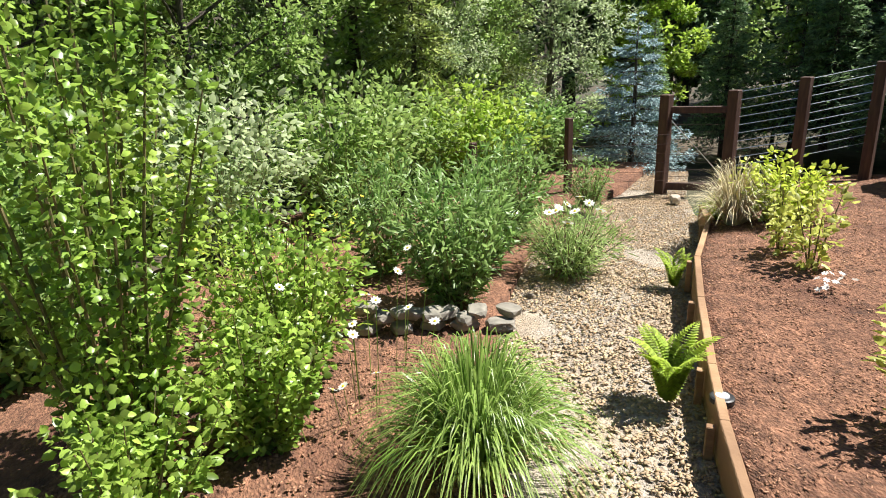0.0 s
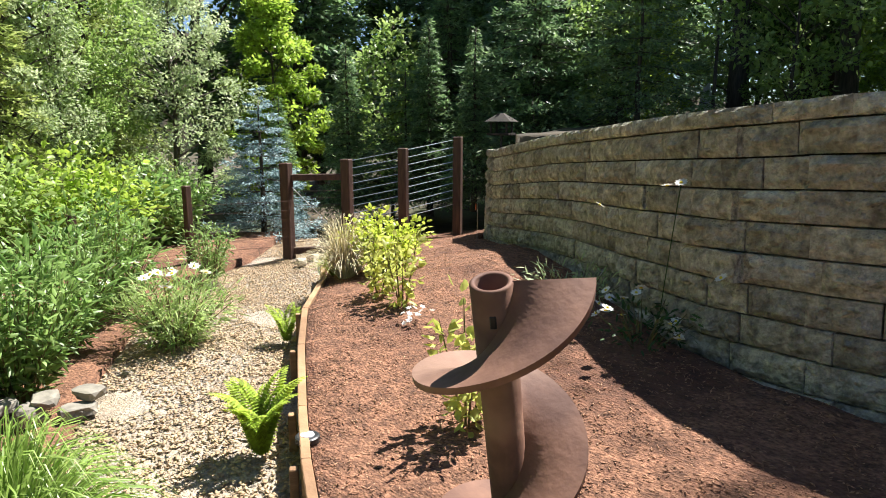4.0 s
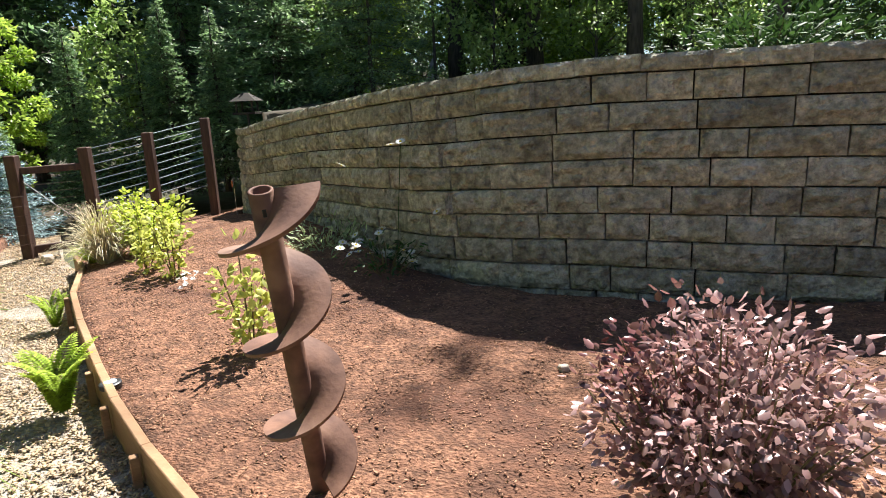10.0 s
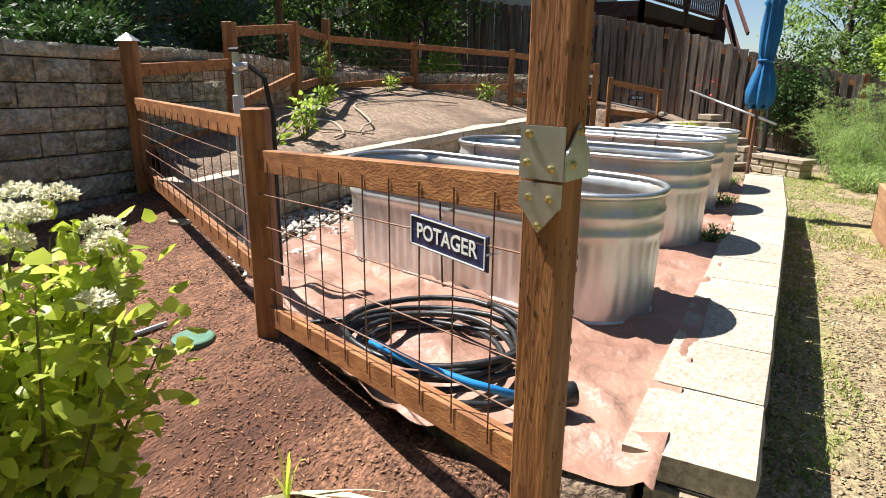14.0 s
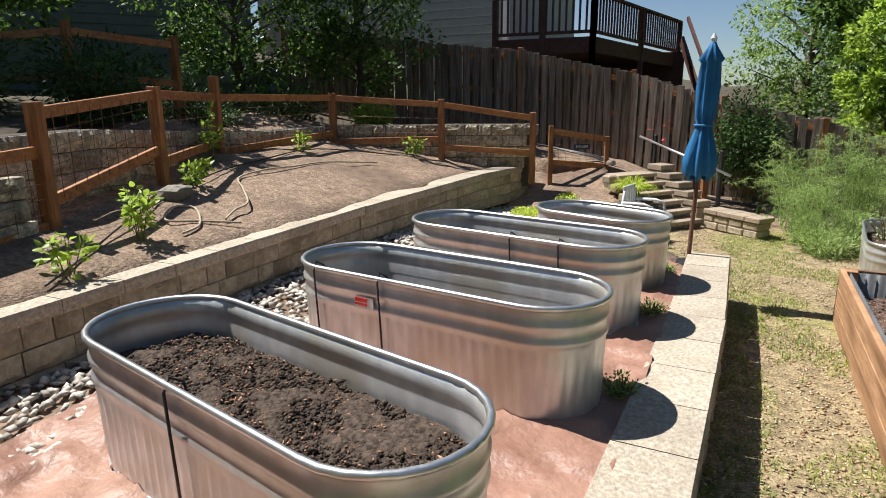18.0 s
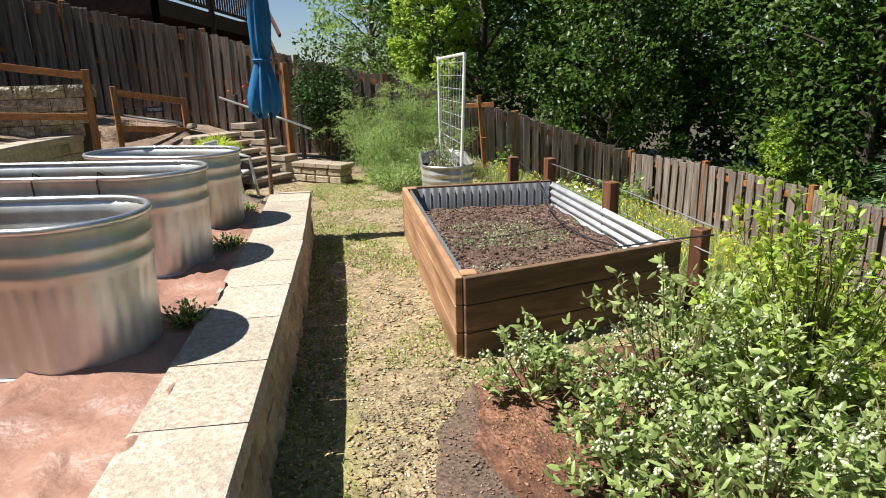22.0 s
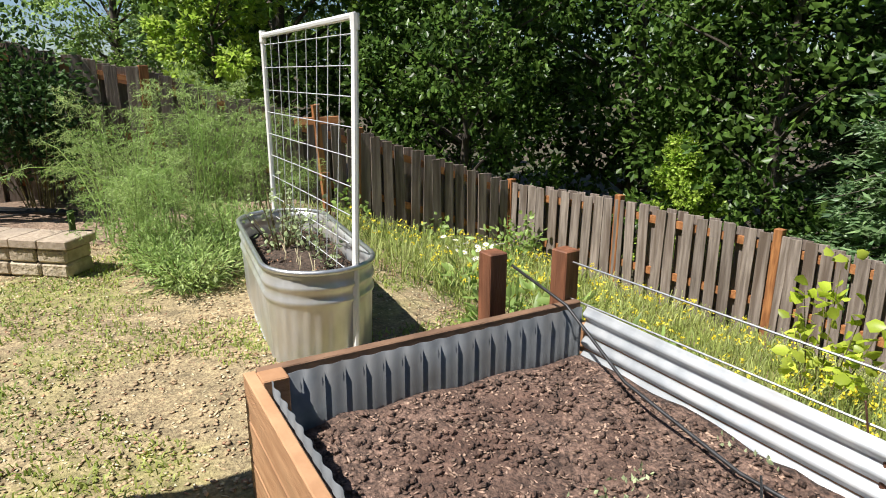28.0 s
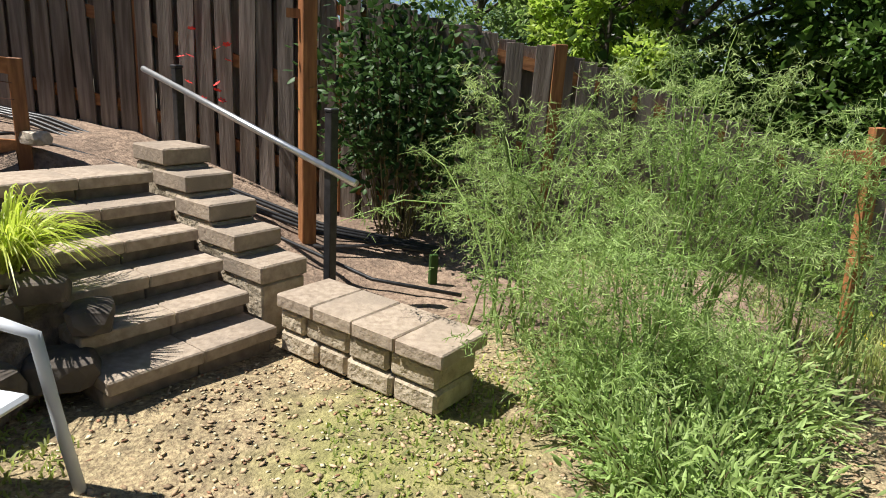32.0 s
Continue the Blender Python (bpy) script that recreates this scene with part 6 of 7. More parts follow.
place(t_map, [(-9.4, 8.0, 1.7, 0.72, 0), (-9.6, 4.6, 1.6, 0.5, 40), (-14.5, -3.0, 2.0, 0.95, 0), (-17, 0.5, 2.0, 1.05, 60), (-15.5, 5.0, 2.0, 1.0, 130), (-13.8, -7.6, 1.2, 0.72, 200), (-19, 8, 2.2, 1.15, 250), (10.5, 15.5, -2.0, 0.9, 20), (12.5, 12.5, -3.0, 1.0, 80), (8.0, 17.5, -1.2, 0.95, 140), (13.5, 4.5, -3.0, 1.0, 200), (12.5, 1.0, -3.0, 1.0, 260), (5.0, 19.5, -0.5, 0.95, 310), (-7.4, 11.9, 1.5, 0.55, 30), (-6.0, 13.7, 1.4, 0.5, 90), (-24, -9, -0.5, 0.8, 10), (-25.5, -5, -0.5, 0.8, 80), (-26, -1, -0.5, 0.8, 150), (-25, 3, -0.5, 0.8, 220), (-26, 7, 0, 0.85, 290), (-22, -12, -0.5, 0.85, 330), (-17.5, -16, -0.5, 1.2, 45), (-26, 11, 0.5, 1.2, 100), (-13.5, -17.5, -1, 1.2, 260), (14, 17, -2.5, 1.2, 33), (-9, -17, 0, 1.1, 140), (9.8, 12.2, -2.4, 0.7, 55), (6.8, 15.6, -1.7, 0.55, 215)])
place(t_mid, [(-0.4, -10.2, -0.3, 0.95, 0), (-15, -1, 0.8, 0.55, 40), (-14.2, -3.8, 0.8, 0.5, 100), (-15.5, 1.5, 0.8, 0.55, 160), (-13.6, 3.4, 1.0, 0.5, 220), (-3.4, -10.6, -0.3, 0.55, 75), (3.2, -8.0, -0.3, 0.85, 60), (5.5, -6.0, -0.3, 0.9, 200), (2.5, 25, 0.5, 0.9, 250), (4.6, 22.5, 0.0, 0.9, 20), (10.8, 8.2, -2.5, 0.6, 75), (0.8, -8.0, -0.3, 0.55, 300), (-3.2, -14.5, -0.2, 1.15, 30), (8.2, 22.0, -1.0, 1.0, 12), (3.0, -11.5, -0.3, 1.1, 200)])
place(t_lime, [(-8.3, -12.3, -0.4, 0.74, 0), (10.3, 7.6, -2.6, 0.66, 60), (8.75, 12.9, -2.3, 0.40, 140), (10.2, 5.2, -2.6, 0.75, 220), (3.4, 17.6, -0.5, 0.62, 110), (9.9, 6.2, -2.6, 0.5, 300), (-16.5, -1.5, 2.0, 0.8, 280), (11.6, 2.0, -2.6, 0.8, 120), (-14.0, 2.4, 1.9, 0.6, 45), (-13.2, -1.4, 1.4, 0.45, 15), (-12.6, 1.6, 1.4, 0.38, 75), (-12.0, -5.0, 1.0, 0.40, 155), (7.4, 19.0, -1.0, 0.7, 80)])
place(t_grey, [(-5.7, -11.7, -0.3, 0.62, 110), (-2.6, -9.8, -0.3, 0.5, 20), (-1.8, -11.8, -0.3, 1.15, 0), (-4.6, -15.0, -0.3, 1.0, 70), (4.6, -9.5, -0.3, 1.0, 150), (1.2, -13.5, -0.3, 1.2, 210)])

t_yfir = conifer("young_fir", "young fir with broad sunlit tiers behind the wall end", 3.6, 1.55, 9000, L_CONIFER, (0.11, 0.035), 13, 14, 0.18, 0.08, 0.06, gap=0.65)
place(t_yfir, [(-9.3, -6.0, 0.7, 1.15, 0), (-9.7, -4.3, 1.6, 0.8, 80), (-8.6, -8.4, 0.0, 0.8, 160)])
t_under = broadleaf("vine_maple", "slender sunlit vine maple at the edge of the woods", 3.4, 1.35, 3200, L_MID, (0.12, 0.085), 0.1, 40, 0.04, 24)
place(t_under, [(-10.2, -4.9, 1.5, 0.8, 0), (-10.5, -2.3, 1.7, 0.85, 60), (-10.8, -0.6, 1.8, 0.8, 120), (-10.2, 1.2, 1.8, 0.7, 200), (-9.0, -9.2, -0.2, 1.0, 250)])

# trunks that stand clear behind the wall
for i, (x, y, r, h) in enumerate(((-11.5, -1.8, 0.16, 9), (-12.5, 0.9, 0.12, 9), (-9.8, 2.0, 0.17, 8), (-13.5, -4.0, 0.2, 10), (-10.2, -3.3, 0.03, 5.5))):
    tk = thing("bare_trunk", (x, y, 1.7), "bare dark tree trunk behind the retaining wall", "tree trunk", "trunks behind the wall")
    tree_trunk(tk, h, r)

# far wooded hills
hill = bmesh.new()
prev = None
for k in range(97):
    a = 2 * math.pi * k / 96
    ring = []
    up = 8.0 * min(1.0, max(0.0, -0.2 - math.sin(a)) * 3)
    for d_, zz in ((56, -4), (60, 1.2 + up + 1.0 * noise.noise(Vector((math.cos(a) * 6, math.sin(a) * 6, 1)))), (75, 2.2 + up + 1.2 * noise.noise(Vector((math.cos(a) * 5, math.sin(a) * 5, 4)))), (110, 2)):
        ring.append(hill.verts.new((d_ * math.cos(a), d_ * math.sin(a), zz)))
    if prev:
        for i in range(3):
            hill.faces.new((prev[i], ring[i], ring[i + 1], prev[i + 1]))
    prev = ring
tagged(part("backdrop_hills", hill, M_FOREST, None, "", True), "distant wooded hillside all round", "hills", kind="structure")


# ---- shrubs and flowers ----
def shrub(name, label, loc, r, h, n, lmat, leaf, stems=10, clumps=14, low=0.15, spread=0.6, long=True, cat="shrub", upright=0.3, seed=3, stem_r=0.006, group=""):
    """Stems that fan out from one foot, with leaves along their upper parts in uneven clumps."""
    r_ = np.random.default_rng(seed)
    e = thing(name, loc, label, cat, group)
    bm = bmesh.new()
    pts, outs = [], []
    per = n // stems
    for i in range(stems):
        a = i * 2.4 + r_.uniform(-0.4, 0.4)
        f = math.sqrt((i + 0.5) / stems)
        tip = np.array([r * f * math.cos(a), r * f * math.sin(a), h * (1 - 0.35 * f * f) * r_.uniform(0.8, 1.08)])
        root = np.array([0.12 * r * math.cos(a), 0.12 * r * math.sin(a), -0.02])
        mid = root * 0.5 + tip * 0.5 + np.array([0, 0, 0.12 * h]) * (1 - f)
        tube_bm(bm, [tuple(root), tuple(mid), tuple(tip)], [stem_r, stem_r * 0.8, stem_r * 0.3], 5)
        t = r_.uniform(low, 1.03, per)[:, None]
        p = (1 - t) ** 2 * root + 2 * t * (1 - t) * mid + t * t * tip
        off = np.clip(r_.normal(0, 1, (per, 3)), -1.4, 1.4) * spread * r * 0.22
        pts.append(p + off)
        outs.append(unit(off) * 0.9 + np.array([math.cos(a) * f, math.sin(a) * f, upright]))
    tagged(part("stem", bm, M_TWIG, e), kind="stuff")
    p, o = np.concatenate(pts), np.concatenate(outs)
    p[:, 2] = np.maximum(p[:, 2], 0.01)
    tagged(leaves("foliage", p, leaf[0], leaf[1], lmat, e, "", o, 0.1, 0.2, long), kind="stuff")
    return e


def flower_heads(e, spots, r, petals, material, name="flower", eye=None):
    """Round flower heads, each a ring of petals on a short stem."""
    for i, (x, y, z) in enumerate(spots):
        bm = bmesh.new()
        c = Vector((x, y, z))
        tilt = Matrix.Rotation(0.5 * math.sin(i * 2.7), 3, "X") @ Matrix.Rotation(0.5 * math.cos(i * 1.9), 3, "Y")
        for k in range(petals):
            a = 2 * math.pi * k / petals
            d0 = tilt @ Vector((math.cos(a), math.sin(a), 0.15))
            d1 = tilt @ Vector((-math.sin(a), math.cos(a), 0))
            v = [bm.verts.new(c), bm.verts.new(c + d0 * r * 0.6 + d1 * r * 0.28), bm.verts.new(c + d0 * r), bm.verts.new(c + d0 * r * 0.6 - d1 * r * 0.28)]
            bm.faces.new(v)
        fl_ = part(name, bm, material, e)
        if eye:
            part("eye", tube([c - tilt @ Vector((0, 0, 0.002)), c + tilt @ Vector((0, 0, r * 0.25))], [r * 0.3, r * 0.15], 7), eye, fl_, "yellow flower centre")


def dome_flowers(e, spots, r, material, n=300):
    """Flat-domed clusters of tiny florets."""
    for i, (x, y, z) in enumerate(spots):
        p = rng.normal(0, 1, (n, 3))
        p = unit(p) * r
        p[:, 2] = np.abs(p[:, 2]) * 0.6
        p *= rng.uniform(0.75, 1.0, (n, 1))
        leaves("flower_cluster", p + np.array([x, y, z]), r * 0.30, r * 0.26, material, e, "domed cluster of tiny creamy white florets", p / r)


def grass_clump(name, label, loc, r, h, n, material, width=0.008, arch=0.35, seed=5):
    r_ = np.random.default_rng(seed)
    e = thing(name, loc, label, "ornamental grass")
    a = r_.uniform(0, 2 * math.pi, n)
    b = np.column_stack([0.16 * r * np.cos(a) * r_.uniform(0, 1, n), 0.16 * r * np.sin(a) * r_.uniform(0, 1, n), np.zeros(n)])
    d = r_.uniform(0.1, 1.0, n) ** 0.7 * 1.08
    t = np.column_stack([r * d * np.cos(a + r_.normal(0, 0.25, n)), r * d * np.sin(a), h * (1.08 - 0.66 * d ** 2.2) * r_.uniform(0.5, 1.12, n)])
    t[:, 2] = np.maximum(t[:, 2], 0.02)
    tagged(blades("blade", b, t, width, material, e, arch=arch, seg=6), kind="stuff")
    return e


def fern(loc, r, n=11, seed=3, label="bright green sword fern growing against the edging board"):
    r_ = np.random.default_rng(seed)
    e = thing("fern", loc, label, "fern", "ferns")
    for i in range(n):
        a = 2 * math.pi * i / n + r_.uniform(-0.2, 0.2)
        ln = r * r_.uniform(0.8, 1.15)
        d = np.array([math.cos(a), math.sin(a)])
        ts = np.linspace(0.08, 1, 26)
        c = np.column_stack([d[0] * ln * (0.22 * ts + 0.26 * ts ** 3), d[1] * ln * (0.22 * ts + 0.26 * ts ** 3), ln * (1.15 * ts - 0.30 * ts ** 3)])
        w = 0.17 * ln * np.sin(np.pi * (ts * 0.9 + 0.08)) ** 0.8
        side = np.array([-d[1], d[0], 0.0])
        p = np.concatenate([c, c])
        out = np.concatenate([np.tile(side, (26, 1)), np.tile(-side, (26, 1))])
        v = []
        fw = np.array([d[0], d[1], 0.2]) * 0.035 * ln / 0.4
        for s_ in (1, -1):
            for q, wi in zip(c, w):
                v += [q - fw * 0.35, q + side * s_ * wi * 0.6 + fw * 0.55, q + side * s_ * wi + fw * 0.5 - np.array([0, 0, 0.12 * wi]), q + side * s_ * wi * 0.55 - fw * 0.25]
        f = np.arange(len(v)).reshape(-1, 4)
        np_mesh("frond", np.array(v), f, L_LIME2, e)
    return e


L_LIME2 = leafmat("fern_green", (0.30, 0.42, 0.04), (0.45, 0.56, 0.08), 0.5)
L_HERB = leafmat("goldenrod_green", (0.18, 0.31, 0.08), (0.31, 0.44, 0.14), 0.4)
L_NINE = leafmat("ninebark_green", (0.19, 0.32, 0.05), (0.40, 0.53, 0.10), 0.35, island=0.55)

shrub("ninebark_shrub", "tall leafy green shrub with lobed leaves", (0.95, -2.45, 0.02), 0.58, 2.2, 7000, L_NINE, (0.038, 0.034), 24, low=0.04, spread=0.27, seed=11, stem_r=0.009)
shrub("ninebark_shrub", "low leafy green shrub beside the path", (0.86, -1.95, 0.02), 0.34, 0.60, 1900, L_NINE, (0.038, 0.034), 13, low=0.04, spread=0.4, seed=15)
shrub("ninebark_shrub", "smaller leafy green shrub at the foot of the taller one", (0.40, -2.42, 0.02), 0.34, 0.66, 2400, L_NINE, (0.038, 0.034), 14, low=0.05, spread=0.45, seed=12)
shrub("ninebark_shrub", "arching leafy green shrub beside the path", (0.22, -2.95, 0.02), 0.45, 1.0, 1900, L_NINE, (0.042, 0.038), 12, low=0.15, seed=13)
fl = shrub("wildflowers", "tangle of yellow wildflowers and white daisies", (0.28, -3.6, 0.0), 0.75, 0.75, 2600, L_LIME, (0.05, 0.02), 30, seed=14, cat="flowers", low=0.1)
flower_heads(fl, [(rng.uniform(-0.7, 0.6), rng.uniform(-0.5, 0.5), rng.uniform(0.5, 0.8)) for _ in range(46)], 0.016, 5, M_YELLOW)
da = thing("daisies", (-0.1, -2.75, 0.0), "white daisies scattered beside the mulch", "flowers")
dsp = [(rng.uniform(-0.45, 0.6), rng.uniform(-0.7, 0.5), rng.uniform(0.25, 0.65)) for _ in range(20)]
flower_heads(da, dsp, 0.028, 9, M_PETAL, "flower", M_YELLOW)
bm = bmesh.new()
for x, y, z in dsp:
    tube_bm(bm, [(x * 0.8, y * 0.8, 0), (x, y, z)], 0.0022, 4)
tagged(part("stem", bm, L_GRASS, da), kind="stuff")
grass_clump("fountain_grass", "large arching clump of green ornamental grass", (-0.40, -1.93, 0.03), 0.52, 0.46, 1150, L_GRASS, 0.009, 0.62, 21)
for i, (x, y, r, h, n) in enumerate(((-0.88, -3.62, 0.42, 0.92, 2600), (-1.35, -4.3, 0.40, 0.9, 1800), (-1.9, -4.95, 0.42, 0.95, 1800), (-0.6, -4.5, 0.45, 0.9, 1800))):
    shrub("goldenrod_clump", "dense upright clump of narrow-leaved green perennials", (x, y, 0.04), r, h, n, L_HERB, (0.085, 0.022), 44, low=0.1, spread=0.35, seed=30 + i, cat="perennial", upright=0.7, group="perennial clumps", stem_r=0.004)
yr = shrub("yarrow_clump", "feathery green clump with white flower heads", (-1.92, -3.95, 0.03), 0.42, 0.48, 2600, L_FEATHER, (0.085, 0.010), 40, low=0.1, seed=41, cat="perennial", spread=0.5, upright=0.6)
flower_heads(yr, [(rng.uniform(-0.35, 0.35), rng.uniform(-0.35, 0.35), rng.uniform(0.42, 0.58)) for _ in range(13)], 0.045, 9, M_PETAL, "flower", M_YELLOW)
shrub("rosemary_bush", "bushy green shrub below the spruce", (-3.15, -5.75, 0.0), 0.32, 0.55, 1300, L_HERB, (0.06, 0.014), 22, low=0.05, seed=42)
shrub("lime_shrub", "bright lime-green leafy bush behind the wire fence", (-2.6, -7.8, -0.1), 0.85, 1.35, 3000, L_LIME, (0.085, 0.06), 24, low=0.1, seed=43)
for i, (x, y, r, h) in enumerate(((-0.6, -6.4, 0.9, 1.5), (0.6, -5.6, 0.9, 1.6), (1.9, -4.9, 0.9, 1.9), (-1.4, -7.5, 0.9, 1.4), (2.4, -3.4, 0.7, 2.2), (-3.9, -8.4, 0.7, 1.0), (1.6, -3.6, 0.5, 1.3))):
    shrub("border_shrub", "leafy mid-green shrub at the edge of the woods", (x, y, -0.05), r, h, 3000, (L_MID, L_GREY, L_HERB)[i % 3], (0.09, 0.05), 26, low=0.05, seed=50 + i, group="border shrubs")
fern((-1.40, -2.06, 0.06), 0.36, 17, 3)
fern((-2.42, -3.36, 0.02), 0.28, 10, 4)
shrub("rose_shrub", "yellow-green low rose shrub in the mulch", (-3.72, -3.76, mulch_z(-3.72, -3.76)), 0.40, 0.50, 1500, L_HYD, (0.05, 0.035), 20, low=0.05, seed=61)
grass_clump("golden_sedge", "golden-tan tuft of ornamental grass", (-3.46, -3.98, mulch_z(-3.46, -3.98)), 0.44, 0.46, 800, M_DRY, 0.006, 0.35, 22)
grass_clump("golden_sedge", "low yellow-green tuft of sedge", (-3.55, -4.25, mulch_z(-3.55, -4.25)), 0.25, 0.2, 300, L_HYD, 0.006, 0.3, 23)
L_SAP = leafmat("pale_sapling_leaf", (0.46, 0.50, 0.10), (0.62, 0.64, 0.20), 0.45)
for i, (x, y, h, n) in enumerate(((-1.95, -1.34, 0.62, 210), (-2.92, -2.72, 0.52, 190), (-3.0, -3.05, 0.45, 140))):
    shrub("shrub_sapling", "thin young shrub with pale yellow-green leaves", (x, y, mulch_z(x, y)), 0.17, h, n, L_SAP, (0.060, 0.038), 4, low=0.12, seed=64 + i, spread=0.9, cat="sapling", group="saplings in the mulch")
dw = shrub("wall_daisies", "white daisies on trailing stems against the wall", (-3.22, -1.15, 0.30), 0.34, 0.28, 260, L_DARK, (0.05, 0.015), 14, seed=67, cat="flowers")
flower_heads(dw, [(rng.uniform(-0.25, 0.4), rng.uniform(-0.4, 0.3), rng.uniform(0.1, 0.32)) for _ in range(17)], 0.035, 10, M_PETAL, "flower", M_YELLOW)
dw2 = thing("tall_daisies", (-3.28, -1.1, 0.35), "two white daisies on tall thin stems before the wall", "flowers")
flower_heads(dw2, [(0.05, 0.10, 0.87), (0.03, 0.02, 0.85), (0.05, -0.35, 0.72), (0.1, 0.35, 0.42)], 0.036, 10, M_PETAL, "flower", M_YELLOW)
part("stem", tube([(0, 0, 0), (0.04, 0.06, 0.5), (0.05, 0.10, 0.87)], 0.003, 4), L_DARK, dw2)
shrub("lavender_clump", "low grey-green trailing clump at the wall foot", (-3.75, -1.9, 0.25), 0.40, 0.30, 900, L_GREY, (0.07, 0.012), 26, low=0.05, seed=68, cat="perennial")
wf = thing("white_blossom", (-2.70, -2.40, mulch_z(-2.70, -2.40)), "small patch of white blossoms on the mulch", "flowers")
flower_heads(wf, [(rng.uniform(-0.12, 0.12), rng.uniform(-0.1, 0.1), rng.uniform(0.02, 0.09)) for _ in range(14)], 0.022, 6, M_PETAL)
shrub("barberry_bush", "burgundy-leaved bush with sky sheen painted pale on its leaves", (-1.13, 0.83, mulch_z(-1.13, 0.83)), 0.38, 0.66, 8000, L_BURG, (0.036, 0.021), 54, low=0.03, seed=71, spread=0.6)
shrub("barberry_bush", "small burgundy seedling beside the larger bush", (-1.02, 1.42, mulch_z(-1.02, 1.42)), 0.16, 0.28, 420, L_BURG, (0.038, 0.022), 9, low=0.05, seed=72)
grass_clump("tufted_grass", "tuft of slim green grass at the edge of the mulch", (-0.72, 1.22, mulch_z(-0.72, 1.22)), 0.32, 0.30, 420, L_GRASS, 0.006, 0.3, 24)
hy = shrub("hydrangea", "lime-green leafy hydrangea with creamy flower domes", (-0.66, 2.10, mulch_z(-0.66, 2.10)), 0.33, 0.88, 2700, L_HYD, (0.052, 0.046), 26, low=0.04, seed=73, spread=0.6)
dome_flowers(hy, [(-0.22, -0.18, 0.80), (-0.12, 0.02, 0.87), (0.0, 0.05, 0.87), (0.05, 0.14, 0.90), (0.10, 0.04, 0.88), (-0.05, 0.12, 0.90), (0.10, 0.2, 0.82), (-0.02, -0.12, 0.84), (0.16, 0.16, 0.80), (0.1, 0.0, 0.83), (-0.36, -0.32, 0.74), (0.22, 0.08, 0.70), (0.12, -0.14, 0.55)], 0.042, mat("creamy_floret", (0.74, 0.70, 0.50), (0.84, 0.81, 0.64), 20, 0.6, 0, leaf=0.3))
dr = thing("dry_leaves", (-0.30, 2.56, mulch_z(-0.30, 2.56)), "withered straw-coloured strap leaves with a green shoot", "dead plant")
nn = 11
aa = rng.uniform(3.6, 6.9, nn)
ra = rng.uniform(0.22, 0.5, nn)
blades("strap_leaves", np.zeros((nn, 3)) + rng.normal(0, 0.02, (nn, 3)) * (1, 1, 0), np.column_stack([ra * np.cos(aa), ra * np.sin(aa), np.full(nn, 0.03)]), 0.026, M_DRY, dr, arch=0.09)
blades("green_shoot", np.zeros((7, 3)), np.column_stack([rng.normal(0, 0.04, (7, 2)), rng.uniform(0.1, 0.2, 7)]), 0.012, L_HYD, dr, arch=0.0)
grass_clump("spurge_sprout", "small grey-green sprout in the mulch", (-0.42, 1.92, mulch_z(-0.42, 1.92)), 0.14, 0.14, 16, L_GREY, 0.02, 0.2, 26)
for i, (x, y, h, n) in enumerate(((-2.95, 5.93, 0.46, 110), (-3.77, 7.25, 0.26, 80), (-4.40, 8.11, 0.52, 90), (-4.3, 9.6, 0.3, 60), (-3.4, 11.05, 0.32, 70), (-2.7, 5.2, 0.3, 50))):
    shrub("tomato_plant", "leggy young tomato plant on the sloping soil", (x, y, terrace_z(x, y)), 0.13, h, n, L_LIME, (0.075, 0.046), 5, low=0.25, seed=80 + i, spread=0.8, cat="vegetable", group="tomato plants", stem_r=0.005)
mz = thing("moss_mound", (-1.25, 11.15, 0.2), "mound of yellow-green dry moss", "moss")
pp = rng.uniform(-1, 1, (7000, 2))
pp = pp[(pp ** 2).sum(1) < 0.6 + 0.4 * np.sin(pp[:, 0] * 5 + pp[:, 1] * 3)] * (0.62, 1.05)
b3 = np.column_stack([pp, [0.07 * math.exp(-(x * x + y * y)) + max(0.34 - 0.06 * max(0, y + 2.65), 0.16 + 0.30 * (y - 0.45)) - 0.2 for x, y in pp]])
blades("moss", b3, b3 + np.column_stack([rng.normal(0, 0.03, (len(pp), 2)), rng.uniform(0.02, 0.06, len(pp))]), 0.012, L_HYD, mz, seg=3)
L_BLUE = leafmat("blueberry_leaf", (0.28, 0.38, 0.11), (0.48, 0.56, 0.24), 0.3)
patch("ground_blueberry_bed", ragged([(1.78, 2.7), (1.85, 3.3), (1.76, 4.0), (1.9, 4.6), (1.7, 5.2), (1.82, 5.75), (2.6, 6.0), (3.5, 5.9), (4.3, 4.5), (4.2, 2.6)], 0.10), lambda x, y: -0.012 - 0.26 * max(0.0, x - 2.9), M_MULCH, 0.2, "reddish bark mulch under the blueberries", 0.02, 2.0, 0.06)
pz = scatter([(1.75, 2.7), (1.8, 5.7), (3.4, 5.8), (4.1, 4.5), (4.0, 2.7)], 7000)
chips("mulch_chips", [(x, y, -0.01 - 0.26 * max(0.0, x - 2.9) + 0.02 * noise.fractal(Vector((x * 2, y * 2, 3.1)), 1.0, 2.0, 4)) for x, y in pz], 0.005, M_CHIP, "loose bark chips under the blueberry bushes", 0.35, 2.2)
M_BERRY = mat("pale_berry", (0.42, 0.46, 0.28), (0.56, 0.58, 0.40), 30, 0.5, 0, island=0.15)


